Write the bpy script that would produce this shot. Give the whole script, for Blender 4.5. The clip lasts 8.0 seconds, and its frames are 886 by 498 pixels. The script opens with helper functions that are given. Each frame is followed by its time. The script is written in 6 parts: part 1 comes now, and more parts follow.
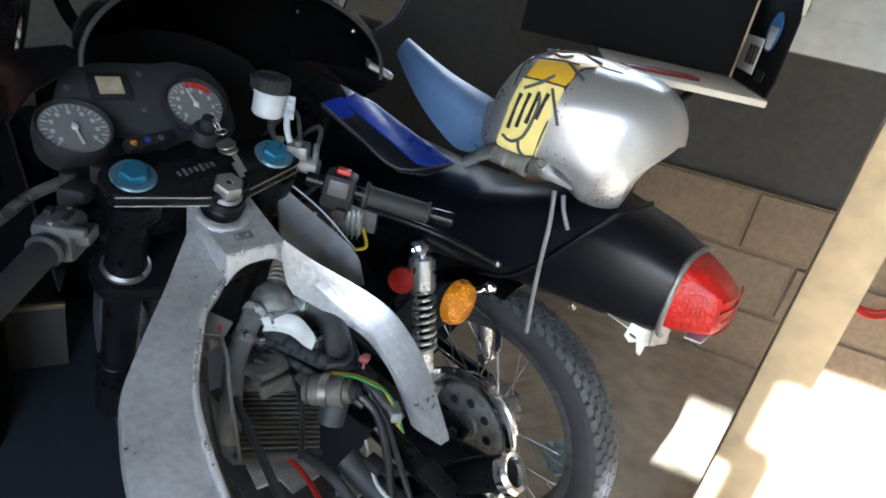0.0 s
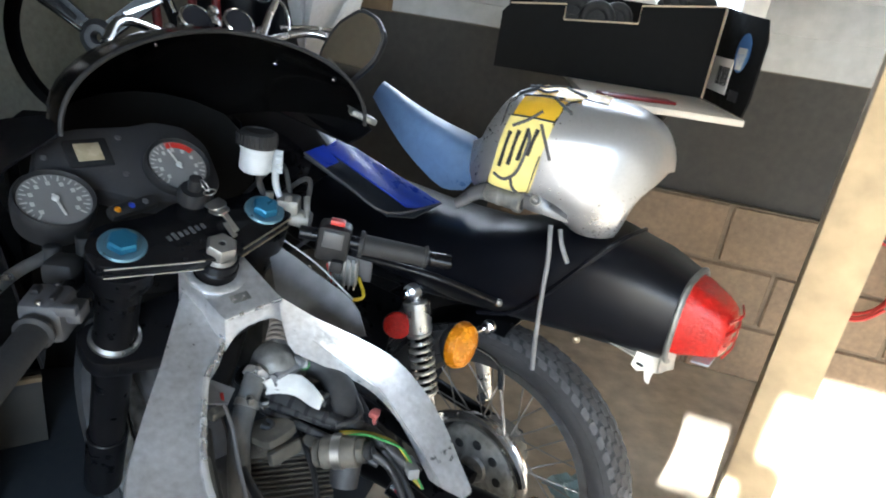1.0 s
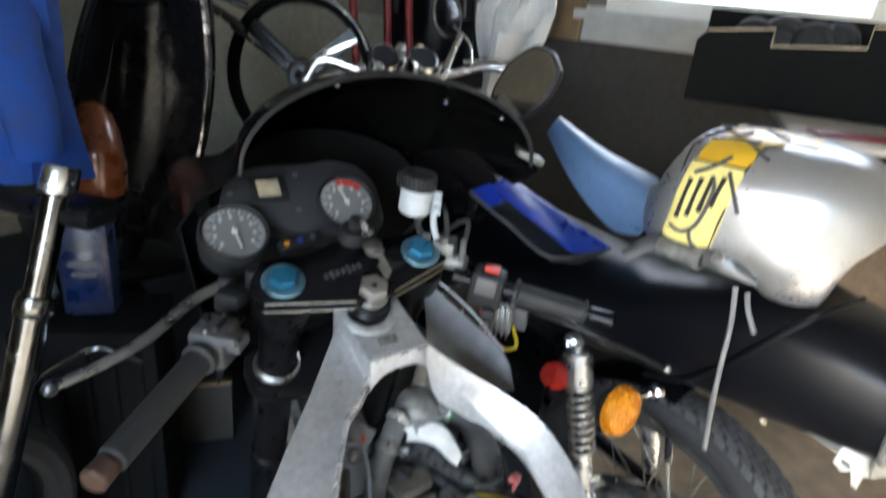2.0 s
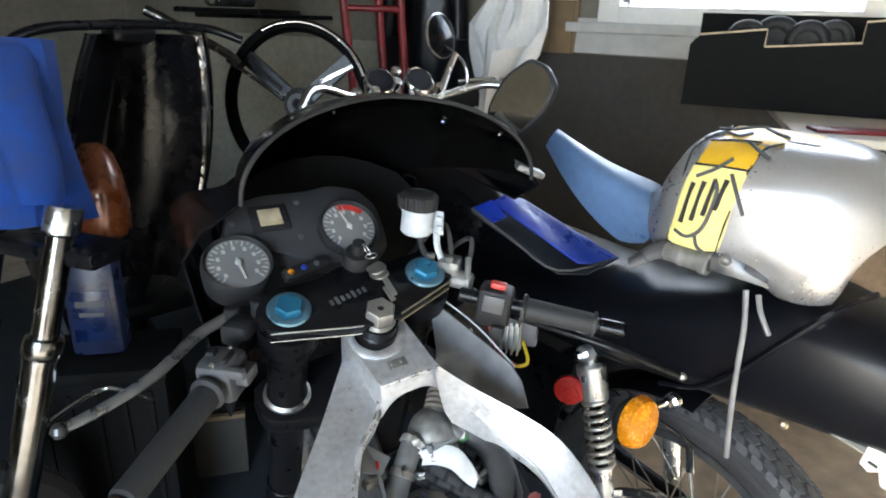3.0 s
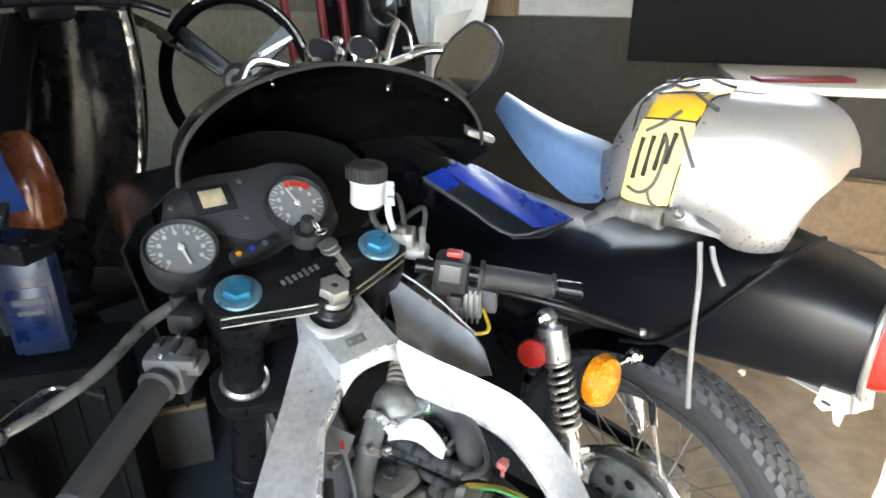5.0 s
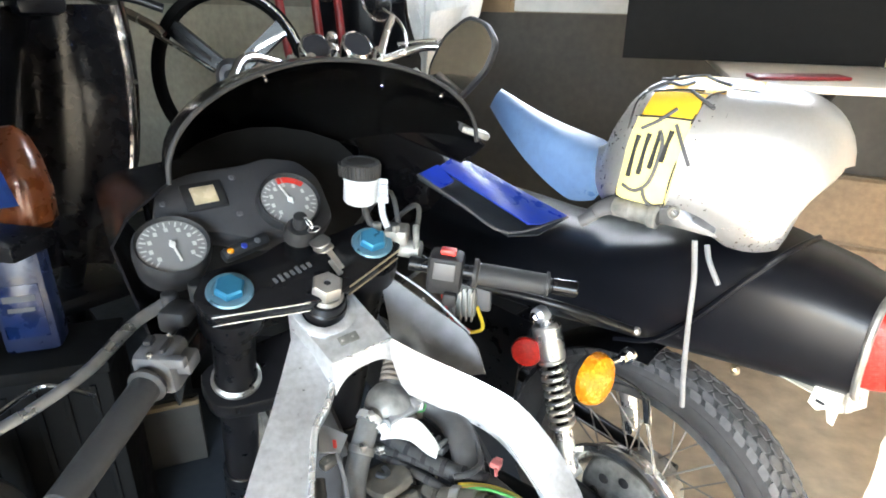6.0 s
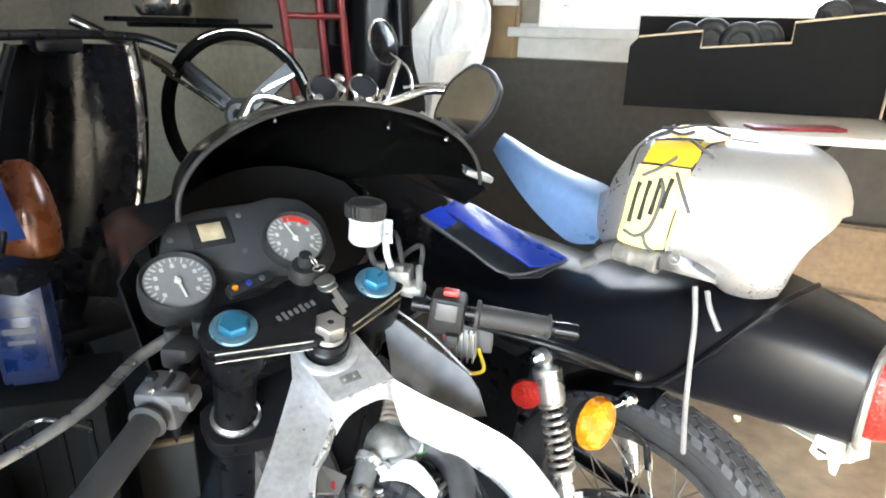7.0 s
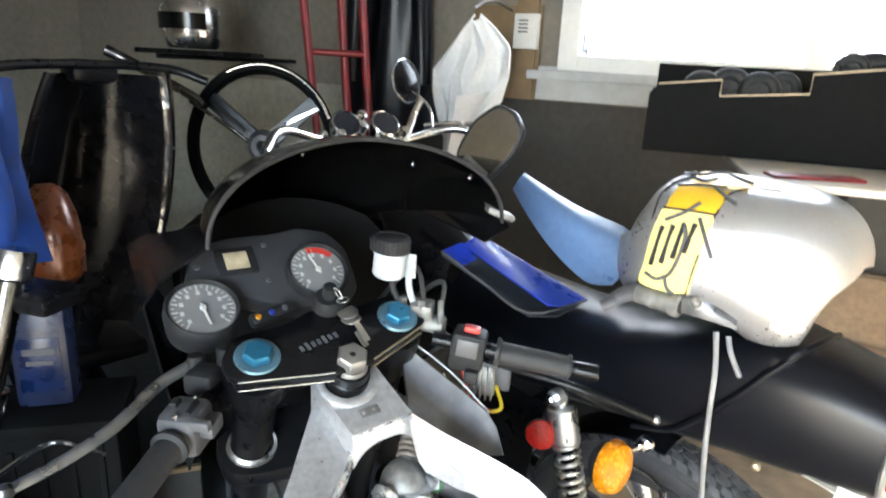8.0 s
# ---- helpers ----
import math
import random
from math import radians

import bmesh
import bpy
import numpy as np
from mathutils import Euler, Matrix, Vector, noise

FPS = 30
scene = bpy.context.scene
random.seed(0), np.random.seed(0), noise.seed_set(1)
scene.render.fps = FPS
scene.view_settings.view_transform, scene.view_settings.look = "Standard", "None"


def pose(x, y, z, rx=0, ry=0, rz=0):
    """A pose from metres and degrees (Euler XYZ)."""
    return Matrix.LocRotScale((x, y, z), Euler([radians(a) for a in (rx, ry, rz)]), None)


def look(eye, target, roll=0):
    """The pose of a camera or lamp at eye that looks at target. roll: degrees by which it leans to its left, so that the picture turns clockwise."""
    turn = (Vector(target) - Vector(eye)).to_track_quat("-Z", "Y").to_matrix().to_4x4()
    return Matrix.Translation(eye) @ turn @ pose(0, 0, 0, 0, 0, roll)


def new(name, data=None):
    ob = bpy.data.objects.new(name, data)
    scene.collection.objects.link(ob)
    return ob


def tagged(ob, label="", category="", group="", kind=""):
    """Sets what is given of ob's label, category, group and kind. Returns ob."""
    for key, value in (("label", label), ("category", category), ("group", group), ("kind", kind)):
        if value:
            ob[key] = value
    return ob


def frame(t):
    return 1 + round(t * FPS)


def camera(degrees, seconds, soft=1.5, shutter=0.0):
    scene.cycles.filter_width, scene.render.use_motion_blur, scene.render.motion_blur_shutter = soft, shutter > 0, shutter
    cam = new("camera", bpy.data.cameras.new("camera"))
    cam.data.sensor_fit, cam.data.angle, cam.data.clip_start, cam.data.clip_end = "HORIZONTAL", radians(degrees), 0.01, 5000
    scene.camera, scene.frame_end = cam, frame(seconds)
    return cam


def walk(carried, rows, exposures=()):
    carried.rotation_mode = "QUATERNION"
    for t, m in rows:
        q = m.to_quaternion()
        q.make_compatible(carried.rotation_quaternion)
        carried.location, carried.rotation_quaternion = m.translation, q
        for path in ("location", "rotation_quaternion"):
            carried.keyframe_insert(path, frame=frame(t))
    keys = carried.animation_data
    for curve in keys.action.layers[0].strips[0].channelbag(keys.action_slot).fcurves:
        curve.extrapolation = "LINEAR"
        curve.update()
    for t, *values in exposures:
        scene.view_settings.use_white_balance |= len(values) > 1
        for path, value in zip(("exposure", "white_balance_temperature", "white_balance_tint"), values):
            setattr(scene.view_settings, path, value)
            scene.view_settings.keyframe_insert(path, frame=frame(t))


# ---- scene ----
cam = camera(70.5, 8.0, soft=1.8, shutter=0.8)
PATH = [
    (0, (0.074, 0.099, 1.277), (0.035, 1.907, 0.422), 12.2),
    (0.5, (0.065, 0.106, 1.278), (0.031, 1.915, 0.425), 11.0),
    (0.7, (0.052, 0.109, 1.281), (0.004, 1.915, 0.424), 8.0),
    (1, (0.027, 0.120, 1.280), (0.060, 1.974, 0.530), 8.6),
    (1.2, (0.015, 0.135, 1.284), (-0.025, 1.973, 0.497), 10.4),
    (1.3, (0.011, 0.145, 1.283), (-0.130, 1.975, 0.491), 10.5),
    (1.5, (0.001, 0.161, 1.285), (-0.274, 1.984, 0.509), 9.3),
    (1.8, (0.039, 0.182, 1.288), (-0.497, 1.922, 0.460), 4.8),
    (2, (0.052, 0.190, 1.299), (-0.489, 1.964, 0.550), 5.6),
    (2.2, (0.054, 0.193, 1.297), (-0.521, 1.980, 0.606), 4.4),
    (3.3, (0.055, 0.201, 1.296), (-0.484, 1.993, 0.589), 0.8),
    (3.5, (0.057, 0.207, 1.291), (-0.457, 1.990, 0.544), -0.1),
    (4, (0.052, 0.209, 1.288), (-0.489, 1.983, 0.540), -0.9),
    (4.5, (0.055, 0.212, 1.286), (-0.417, 2.002, 0.528), -0.9),
    (6, (0.056, 0.224, 1.284), (-0.365, 2.016, 0.503), 0.2),
    (6.5, (0.057, 0.223, 1.284), (-0.368, 2.034, 0.550), 0.7),
    (7, (0.052, 0.215, 1.291), (-0.378, 2.051, 0.624), 1.3),
    (7.5, (0.047, 0.208, 1.291), (-0.399, 2.054, 0.663), 1.3),
    (8, (0.033, 0.200, 1.295), (-0.433, 2.062, 0.734), 3.0),
]
walk(cam, [(t, look(eye, target, roll)) for t, eye, target, roll in PATH],
     exposures=[(0.0, 2.95, 5250, 8), (0.5, 3.1, 5300, 8), (1.2, 3.35, 5450, 8), (2.0, 3.35, 5500, 8), (3.5, 3.85, 5600, 8), (4.5, 4.1, 5680, 8), (6.0, 4.58, 5780, 8), (6.5, 4.68, 5780, 8), (7.0, 4.66, 5780, 8), (7.5, 4.45, 5760, 8), (8.0, 4.2, 5740, 8)])

# ---- light ----
W0 = Vector((-0.2, 2.8, 0.0))
WYAW = -15.5
ROOM = pose(W0.x, W0.y, 0, 0, 0, WYAW)   # x along the window wall, -y into the room


def room(u, v, z=0.0):
    """A place u metres along the window wall, v metres out from it."""
    return ROOM @ Vector((u, -v, z))


SUN_TRAVEL = Vector((0.50, 0.868, -math.tan(radians(22.0)))).normalized()
world = bpy.data.worlds.new("sky")
scene.world = world
world.use_nodes = True
wn = world.node_tree.nodes
sky = wn.new("ShaderNodeTexSky")
sky.sky_type, sky.sun_disc = "NISHITA", False
sky.sun_elevation = radians(22.0)
sky.sun_rotation = math.atan2(-SUN_TRAVEL.x, -SUN_TRAVEL.y)
world.node_tree.links.new(sky.outputs[0], wn["Background"].inputs[0])
wn["Background"].inputs[1].default_value = 0.1

sun_data = bpy.data.lights.new("sun", "SUN")
sun_data.energy, sun_data.angle, sun_data.color = 5.0, radians(0.5), (1.0, 0.94, 0.84)
sun = new("sun", sun_data)
sun.matrix_world = look((0, 0, 6), Vector((0, 0, 6)) + SUN_TRAVEL)


def sky_lamp(name, place, target, w, h, watts, color):
    data = bpy.data.lights.new(name, "AREA")
    data.shape, data.size, data.size_y, data.energy, data.color = "RECTANGLE", w, h, watts, color
    ob = new(name, data)
    ob.matrix_world = look(place, target)
    return ob


sky_lamp("door_daylight", room(1.7, 4.5, 1.35), room(0.95, 0.9, 0.4), 1.1, 1.2, 4.6, (0.84, 0.93, 1.0))
sky_lamp("window_daylight", room(0.42, -0.02, 1.85), room(0.42, 3.0, 0.9), 1.1, 0.9, 0.9, (0.95, 0.98, 1.0))

# ---- materials ----


def mat(name, color, rough=0.5, metal=0.0, vary=0.15, grain=40.0, stain=4.0, bump=0.15, spec=0.5, tint=None, coat=0.0, rvary=0.15):
    """A procedural surface: grain and stains at two scales, with relief and uneven gloss."""
    m = bpy.data.materials.new(name)
    m.use_nodes = True
    nt = m.node_tree
    bsdf = nt.nodes["Principled BSDF"]
    bsdf.inputs["Roughness"].default_value = rough
    bsdf.inputs["Metallic"].default_value = metal
    bsdf.inputs["Specular IOR Level"].default_value = spec
    bsdf.inputs["Coat Weight"].default_value = coat
    co = nt.nodes.new("ShaderNodeTexCoord")
    fine = nt.nodes.new("ShaderNodeTexNoise")
    fine.inputs["Scale"].default_value, fine.inputs["Detail"].default_value = grain, 6
    wide = nt.nodes.new("ShaderNodeTexNoise")
    wide.inputs["Scale"].default_value, wide.inputs["Detail"].default_value = stain, 4
    for n in (fine, wide):
        nt.links.new(co.outputs["Object"], n.inputs["Vector"])
    both = nt.nodes.new("ShaderNodeMath")
    both.operation = "ADD"
    nt.links.new(fine.outputs[0], both.inputs[0])
    nt.links.new(wide.outputs[0], both.inputs[1])
    ramp = nt.nodes.new("ShaderNodeMapRange")
    ramp.inputs[1].default_value, ramp.inputs[2].default_value = 0.7, 1.3
    nt.links.new(both.outputs[0], ramp.inputs[0])
    mix = nt.nodes.new("ShaderNodeMix")
    mix.data_type = "RGBA"
    low = tint or [c * (1 - vary) for c in color]
    mix.inputs[6].default_value = (*low, 1)
    mix.inputs[7].default_value = (*[min(1.0, c * (1 + vary)) for c in color], 1)
    nt.links.new(ramp.outputs[0], mix.inputs[0])
    nt.links.new(mix.outputs[2], bsdf.inputs["Base Color"])
    rr = nt.nodes.new("ShaderNodeMapRange")
    rr.inputs[3].default_value, rr.inputs[4].default_value = max(0.02, rough - rvary), min(1.0, rough + rvary)
    nt.links.new(ramp.outputs[0], rr.inputs[0])
    nt.links.new(rr.outputs[0], bsdf.inputs["Roughness"])
    if bump:
        b = nt.nodes.new("ShaderNodeBump")
        b.inputs["Strength"].default_value, b.inputs["Distance"].default_value = bump, 0.004
        nt.links.new(fine.outputs[0], b.inputs["Height"])
        nt.links.new(b.outputs[0], bsdf.inputs["Normal"])
    return m


def piece_mat(name, color, spread=0.25, **kw):
    """The same, with each piece a little lighter or darker."""
    m = mat(name, color, **kw)
    nt = m.node_tree
    bsdf = nt.nodes["Principled BSDF"]
    info = nt.nodes.new("ShaderNodeObjectInfo")
    rng = nt.nodes.new("ShaderNodeMapRange")
    rng.inputs[3].default_value, rng.inputs[4].default_value = 1 - spread, 1 + spread
    nt.links.new(info.outputs["Random"], rng.inputs[0])
    hsv = nt.nodes.new("ShaderNodeHueSaturation")
    nt.links.new(rng.outputs[0], hsv.inputs["Value"])
    nt.links.new(bsdf.inputs["Base Color"].links[0].from_socket, hsv.inputs["Color"])
    nt.links.new(hsv.outputs[0], bsdf.inputs["Base Color"])
    return m


CONCRETE = mat("concrete_floor", (0.52, 0.435, 0.32), 0.85, vary=0.3, grain=14, stain=2.6, bump=0.35)
BLOCK = piece_mat("brown_block", (0.2, 0.145, 0.095), 0.06, rough=0.9, vary=0.25, grain=60, stain=5, bump=0.7)
MORTAR = mat("mortar", (0.17, 0.13, 0.09), 0.95, vary=0.2, grain=80, bump=0.5)
GREYWALL = mat("shaded_grey_render", (0.052, 0.049, 0.044), 0.92, vary=0.3, grain=35, stain=3, bump=0.5)
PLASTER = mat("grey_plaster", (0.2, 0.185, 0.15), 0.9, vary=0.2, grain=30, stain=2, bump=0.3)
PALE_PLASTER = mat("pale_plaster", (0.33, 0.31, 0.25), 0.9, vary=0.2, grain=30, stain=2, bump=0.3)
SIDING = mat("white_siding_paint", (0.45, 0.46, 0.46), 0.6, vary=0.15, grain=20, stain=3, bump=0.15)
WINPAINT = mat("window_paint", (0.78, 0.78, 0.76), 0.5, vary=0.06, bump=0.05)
TIMBER = mat("sawn_timber", (0.48, 0.37, 0.22), 0.75, vary=0.2, grain=18, stain=6, bump=0.3)
CEILING = mat("ceiling_board", (0.15, 0.14, 0.125), 0.9, bump=0.2)
SHELF = mat("shelf_laminate", (0.56, 0.5, 0.42), 0.6, vary=0.12, stain=9, bump=0.1)
CARD_BLACK = mat("black_cardboard", (0.0075, 0.0075, 0.0075), 0.8, vary=0.3, bump=0.1, spec=0.08)
CARD_EDGE = mat("cardboard_edge", (0.5, 0.4, 0.27), 0.85)
PAPER = mat("white_paper", (0.62, 0.62, 0.6), 0.7, vary=0.06, bump=0.05)
# printed black, also laid on as the dark inside of bores and slots
INK_AND_HOLES = mat("black_ink_and_hole_shade", (0.015, 0.015, 0.016), 0.6, bump=0)
BLUE_INK = mat("blue_ink", (0.05, 0.16, 0.42), 0.5, bump=0)
ALLOY = mat("cast_alloy", (0.6, 0.61, 0.63), 0.42, 0.7, vary=0.22, grain=110, stain=11, bump=0.22, rvary=0.16)
ALLOY_BRIGHT = mat("bright_alloy", (0.8, 0.8, 0.81), 0.3, 0.75, vary=0.12, grain=70, stain=18, bump=0.15)
ALLOY_DULL = mat("dull_alloy", (0.24, 0.24, 0.23), 0.52, 0.6, vary=0.4, grain=70, stain=24, bump=0.5)
PALE_STEEL = mat("pale_zinc_steel", (0.5, 0.48, 0.43), 0.5, 0.35, vary=0.25, grain=50, stain=25, bump=0.15)
STEEL = mat("dull_steel", (0.34, 0.335, 0.32), 0.4, 0.9, vary=0.2, bump=0.15)
CHROME = mat("chrome", (0.9, 0.9, 0.9), 0.2, 1.0, vary=0.08, stain=20, bump=0.04, rvary=0.08)
BRIGHT = mat("satin_chrome", (0.85, 0.85, 0.85), 0.32, 0.85, vary=0.1, stain=25, bump=0.05)
BLACK_GLOSS = mat("black_gloss_paint", (0.006, 0.006, 0.007), 0.16, vary=0.3, spec=0.22, bump=0, rvary=0.05)
BLACK_MATTE = mat("matt_black_plastic", (0.006, 0.006, 0.006), 0.8, vary=0.3, bump=0.05, spec=0.05)
BLACK_SCREEN = mat("smoked_screen", (0.003, 0.003, 0.003), 0.16, vary=0.2, bump=0.01, rvary=0.06, spec=0.35)
BLACK_SATIN = mat("black_satin_paint", (0.006, 0.006, 0.007), 0.3, vary=0.3, grain=50, stain=8, spec=0.22, bump=0, rvary=0.05)
BLACK_PLASTIC = mat("black_plastic", (0.022, 0.022, 0.023), 0.55, vary=0.3, grain=90, stain=10, spec=0.22, bump=0, rvary=0.05)
DASH_GREY = mat("dash_plastic", (0.036, 0.036, 0.039), 0.55, vary=0.2, grain=120, bump=0.15)
VINYL = mat("black_vinyl", (0.004, 0.0045, 0.007), 0.33, vary=0.08, grain=90, stain=7, bump=0.0, rvary=0.03, spec=0.25)
BRASS = mat("dull_brass", (0.4, 0.34, 0.24), 0.4, 0.8, bump=0.05)
RUBBER = mat("grip_rubber", (0.022, 0.022, 0.023), 0.7, vary=0.25, grain=80, bump=0.2)
TYRE = mat("tyre_rubber", (0.045, 0.045, 0.047), 0.75, vary=0.35, grain=70, stain=9, bump=0.3)
# paler than the tyre, so the colours carry the shade in the grooves
TREAD = mat("lightened_tread", (0.09, 0.09, 0.093), 0.7, vary=0.4, grain=60, stain=12, bump=0.25)
HOSE = mat("hose_rubber", (0.05, 0.05, 0.05), 0.55, vary=0.4, grain=50, stain=16, bump=0.25)
ENGINE = mat("engine_metal", (0.09, 0.088, 0.084), 0.6, 0.5, vary=0.5, grain=40, stain=14, bump=0.4)
RAD_FIN = mat("dusty_fins", (0.14, 0.125, 0.1), 0.6, 0.4, vary=0.3, grain=60, bump=0.3)
TAN_METAL = mat("dusty_cast_metal", (0.13, 0.12, 0.1), 0.6, 0.3, vary=0.4, grain=60, stain=22, bump=0.35)
RUST_DUST = mat("dusty_brown_rubber", (0.16, 0.135, 0.11), 0.8, vary=0.3, grain=70, stain=20, bump=0.3)
DUSTY_HOSE = mat("dusty_hose", (0.13, 0.13, 0.125), 0.6, vary=0.4, grain=50, stain=20, bump=0.25)
LOOM = mat("loom_tape", (0.03, 0.03, 0.031), 0.45, vary=0.5, grain=60, stain=24, bump=0.3)
SCOOP_WHITE = mat("scoop_plastic", (0.72, 0.72, 0.7), 0.5, vary=0.15, grain=40, stain=18, bump=0.1)
OLIVE_WIRE = mat("olive_wire", (0.3, 0.29, 0.04), 0.5, bump=0.05)
ORANGE_WIRE = mat("orange_wire", (0.5, 0.2, 0.06), 0.5, bump=0.05)
PANEL_GREY = mat("panel_grey_plastic", (0.2, 0.2, 0.205), 0.5, vary=0.25, grain=40, stain=9, bump=0.12)
LEVER_METAL = mat("worn_lever_metal", (0.26, 0.26, 0.255), 0.34, 0.8, vary=0.35, stain=22, bump=0.15)
DARK_METAL = mat("dark_worn_metal", (0.11, 0.11, 0.112), 0.4, 0.6, vary=0.35, stain=16, bump=0.15)
PINK = mat("faded_red_plastic", (0.42, 0.12, 0.11), 0.5, bump=0.05)
GREEN_WIRE = mat("green_wire", (0.05, 0.2, 0.05), 0.5, bump=0.05)
CAN_DARK = mat("dark_blue_can", (0.012, 0.018, 0.05), 0.35, vary=0.3, stain=9, bump=0.08)
LABEL_BLUE = mat("dim_blue_label", (0.003, 0.012, 0.06), 0.3, vary=0.4, grain=30, stain=14, bump=0.08)
RUSTY = mat("rusty_steel", (0.075, 0.042, 0.028), 0.65, 0.3, vary=0.4, grain=60, stain=20, bump=0.3)
OLD_CHROME = mat("tarnished_chrome", (0.2, 0.196, 0.188), 0.2, 1.0, vary=0.3, grain=40, stain=16, bump=0.06, rvary=0.12)
WAVY_CHROME = mat("dented_chrome", (0.7, 0.7, 0.7), 0.16, 1.0, vary=0.3, grain=28, stain=14, bump=0.9, rvary=0.12)
RAD = mat("radiator_fins", (0.1, 0.098, 0.09), 0.6, 0.6, vary=0.35, grain=60, bump=0.3)
SILVER = mat("silver_paint", (0.56, 0.565, 0.58), 0.3, 0.75, vary=0.05, grain=180, stain=6, bump=0, rvary=0.04)
BLUE_ANOD = mat("blue_anodised", (0.035, 0.17, 0.3), 0.34, 0.55, vary=0.2, stain=30, bump=0.08)
BLUE_GREY = mat("blue_grey_anodised", (0.13, 0.24, 0.32), 0.36, 0.6, vary=0.2, stain=30, bump=0.06)
BLUE_FADED = mat("faded_blue_plastic", (0.12, 0.2, 0.37), 0.42, vary=0.12, grain=60, stain=8, bump=0.08)
BLUE_DEEP = mat("deep_blue_plastic", (0.012, 0.035, 0.36), 0.35, vary=0.2, stain=9, bump=0.05)
BLUE_CLOTH = mat("blue_cloth", (0.004, 0.03, 0.17), 0.85, vary=0.35, grain=30, stain=7, bump=0.4)
GREY_PLASTIC = mat("grey_plastic", (0.075, 0.075, 0.08), 0.5, vary=0.2, bump=0.1)
YELLOW = mat("yellow_sticker", (0.75, 0.45, 0.02), 0.4, vary=0.12, stain=12, bump=0.03)
PALE_YELLOW = mat("pale_yellow_sticker", (0.8, 0.68, 0.24), 0.4, vary=0.12, stain=12, bump=0.03)
ORANGE_PAINT = mat("copper_orange_paint", (0.12, 0.032, 0.007), 0.28, 0.2, vary=0.2, bump=0.03, coat=0.4)
RED_PAINT = mat("red_paint", (0.16, 0.008, 0.010), 0.45, vary=0.25, stain=9, bump=0.1)
RED_WIRE = mat("red_plastic", (0.5, 0.03, 0.02), 0.45, bump=0.05)
YELLOW_WIRE = mat("yellow_wire", (0.55, 0.4, 0.02), 0.5, bump=0.05)
WHITE_PLASTIC = mat("white_plastic", (0.46, 0.49, 0.52), 0.4, vary=0.1, stain=20, bump=0.05)
CLOTH = mat("white_cloth", (0.8, 0.8, 0.8), 0.9, vary=0.08, grain=60, bump=0.3)
RAG = mat("blue_grey_rag", (0.3, 0.4, 0.42), 0.9, vary=0.35, grain=40, stain=25, bump=0.5)
# grey raised to hold the haze of reflections on the dial glass
DIAL = mat("hazy_dial_face", (0.2, 0.2, 0.2), 0.6, vary=0.1, bump=0)
DIAL_DARK = mat("dark_clock_face", (0.012, 0.012, 0.016), 0.5, vary=0.3, bump=0, spec=0.2)
DIAL_WHITE = mat("dial_marks", (0.5, 0.5, 0.48), 0.6, vary=0.05, bump=0)
LCD = mat("lcd_glass", (0.5, 0.42, 0.28), 0.25, vary=0.2, stain=30, bump=0.02)
SLATE = mat("slate_card", (0.022, 0.027, 0.034), 0.8, vary=0.2, bump=0.1)
BOX_DARK = mat("dark_box_board", (0.045, 0.042, 0.036), 0.7, vary=0.3, grain=25, stain=8, bump=0.2)
BROWN_BOARD = mat("brown_board", (0.2, 0.14, 0.075), 0.8, vary=0.2, grain=20, bump=0.2)


def lens_mat(name, color, rough=0.15):
    m = mat(name, color, rough, vary=0.25, grain=160, stain=50, bump=0.6, rvary=0.08, spec=0.35)
    m.node_tree.nodes["Principled BSDF"].inputs["Transmission Weight"].default_value = 0.25
    return m


AMBER = lens_mat("amber_lens", (1.0, 0.31, 0.001), 0.25)
RED_LENS = lens_mat("red_lens", (0.62, 0.018, 0.012))
GLASS = bpy.data.materials.new("window_glass")
GLASS.use_nodes = True
GLASS.node_tree.nodes["Principled BSDF"].inputs["Transmission Weight"].default_value = 1.0
GLASS.node_tree.nodes["Principled BSDF"].inputs["Roughness"].default_value = 0.02
MIRROR = bpy.data.materials.new("mirror_glass")
MIRROR.use_nodes = True
MIRROR.node_tree.nodes["Principled BSDF"].inputs["Metallic"].default_value = 1.0
MIRROR.node_tree.nodes["Principled BSDF"].inputs["Roughness"].default_value = 0.04
MIRROR.node_tree.nodes["Principled BSDF"].inputs["Base Color"].default_value = (0.75, 0.75, 0.73, 1)
DAYGLOW = bpy.data.materials.new("overcast_distance")
DAYGLOW.use_nodes = True
DAYGLOW.node_tree.nodes["Principled BSDF"].inputs["Base Color"].default_value = (0, 0, 0, 1)
DAYGLOW.node_tree.nodes["Principled BSDF"].inputs["Emission Color"].default_value = (0.96, 0.98, 1.0, 1)
DAYGLOW.node_tree.nodes["Principled BSDF"].inputs["Emission Strength"].default_value = 0.8

# ---- mesh helpers ----


def raw(verts, faces):
    bm = bmesh.new()
    vs = [bm.verts.new(v) for v in verts]
    for f in faces:
        if len(set(f)) > 2:
            bm.faces.new([vs[i] for i in f])
    return bm


def joined(*bms):
    """Several bmeshes as one."""
    out = bmesh.new()
    for b in bms:
        me = bpy.data.meshes.new("t")
        b.to_mesh(me)
        out.from_mesh(me)
        bpy.data.meshes.remove(me)
        b.free()
    return out


def moved(bm, m):
    bm.transform(m)
    return bm


def box(sx, sy, sz, bevel=0.0, at=(0, 0, 0), turn=(0, 0, 0), seg=2):
    bm = bmesh.new()
    bmesh.ops.create_cube(bm, size=1.0)
    bm.transform(Matrix.Diagonal((sx, sy, sz, 1)))
    if bevel:
        bmesh.ops.bevel(bm, geom=list(bm.edges), offset=bevel, segments=seg, affect="EDGES", profile=0.5)
    bm.transform(pose(*at, *turn))
    return bm


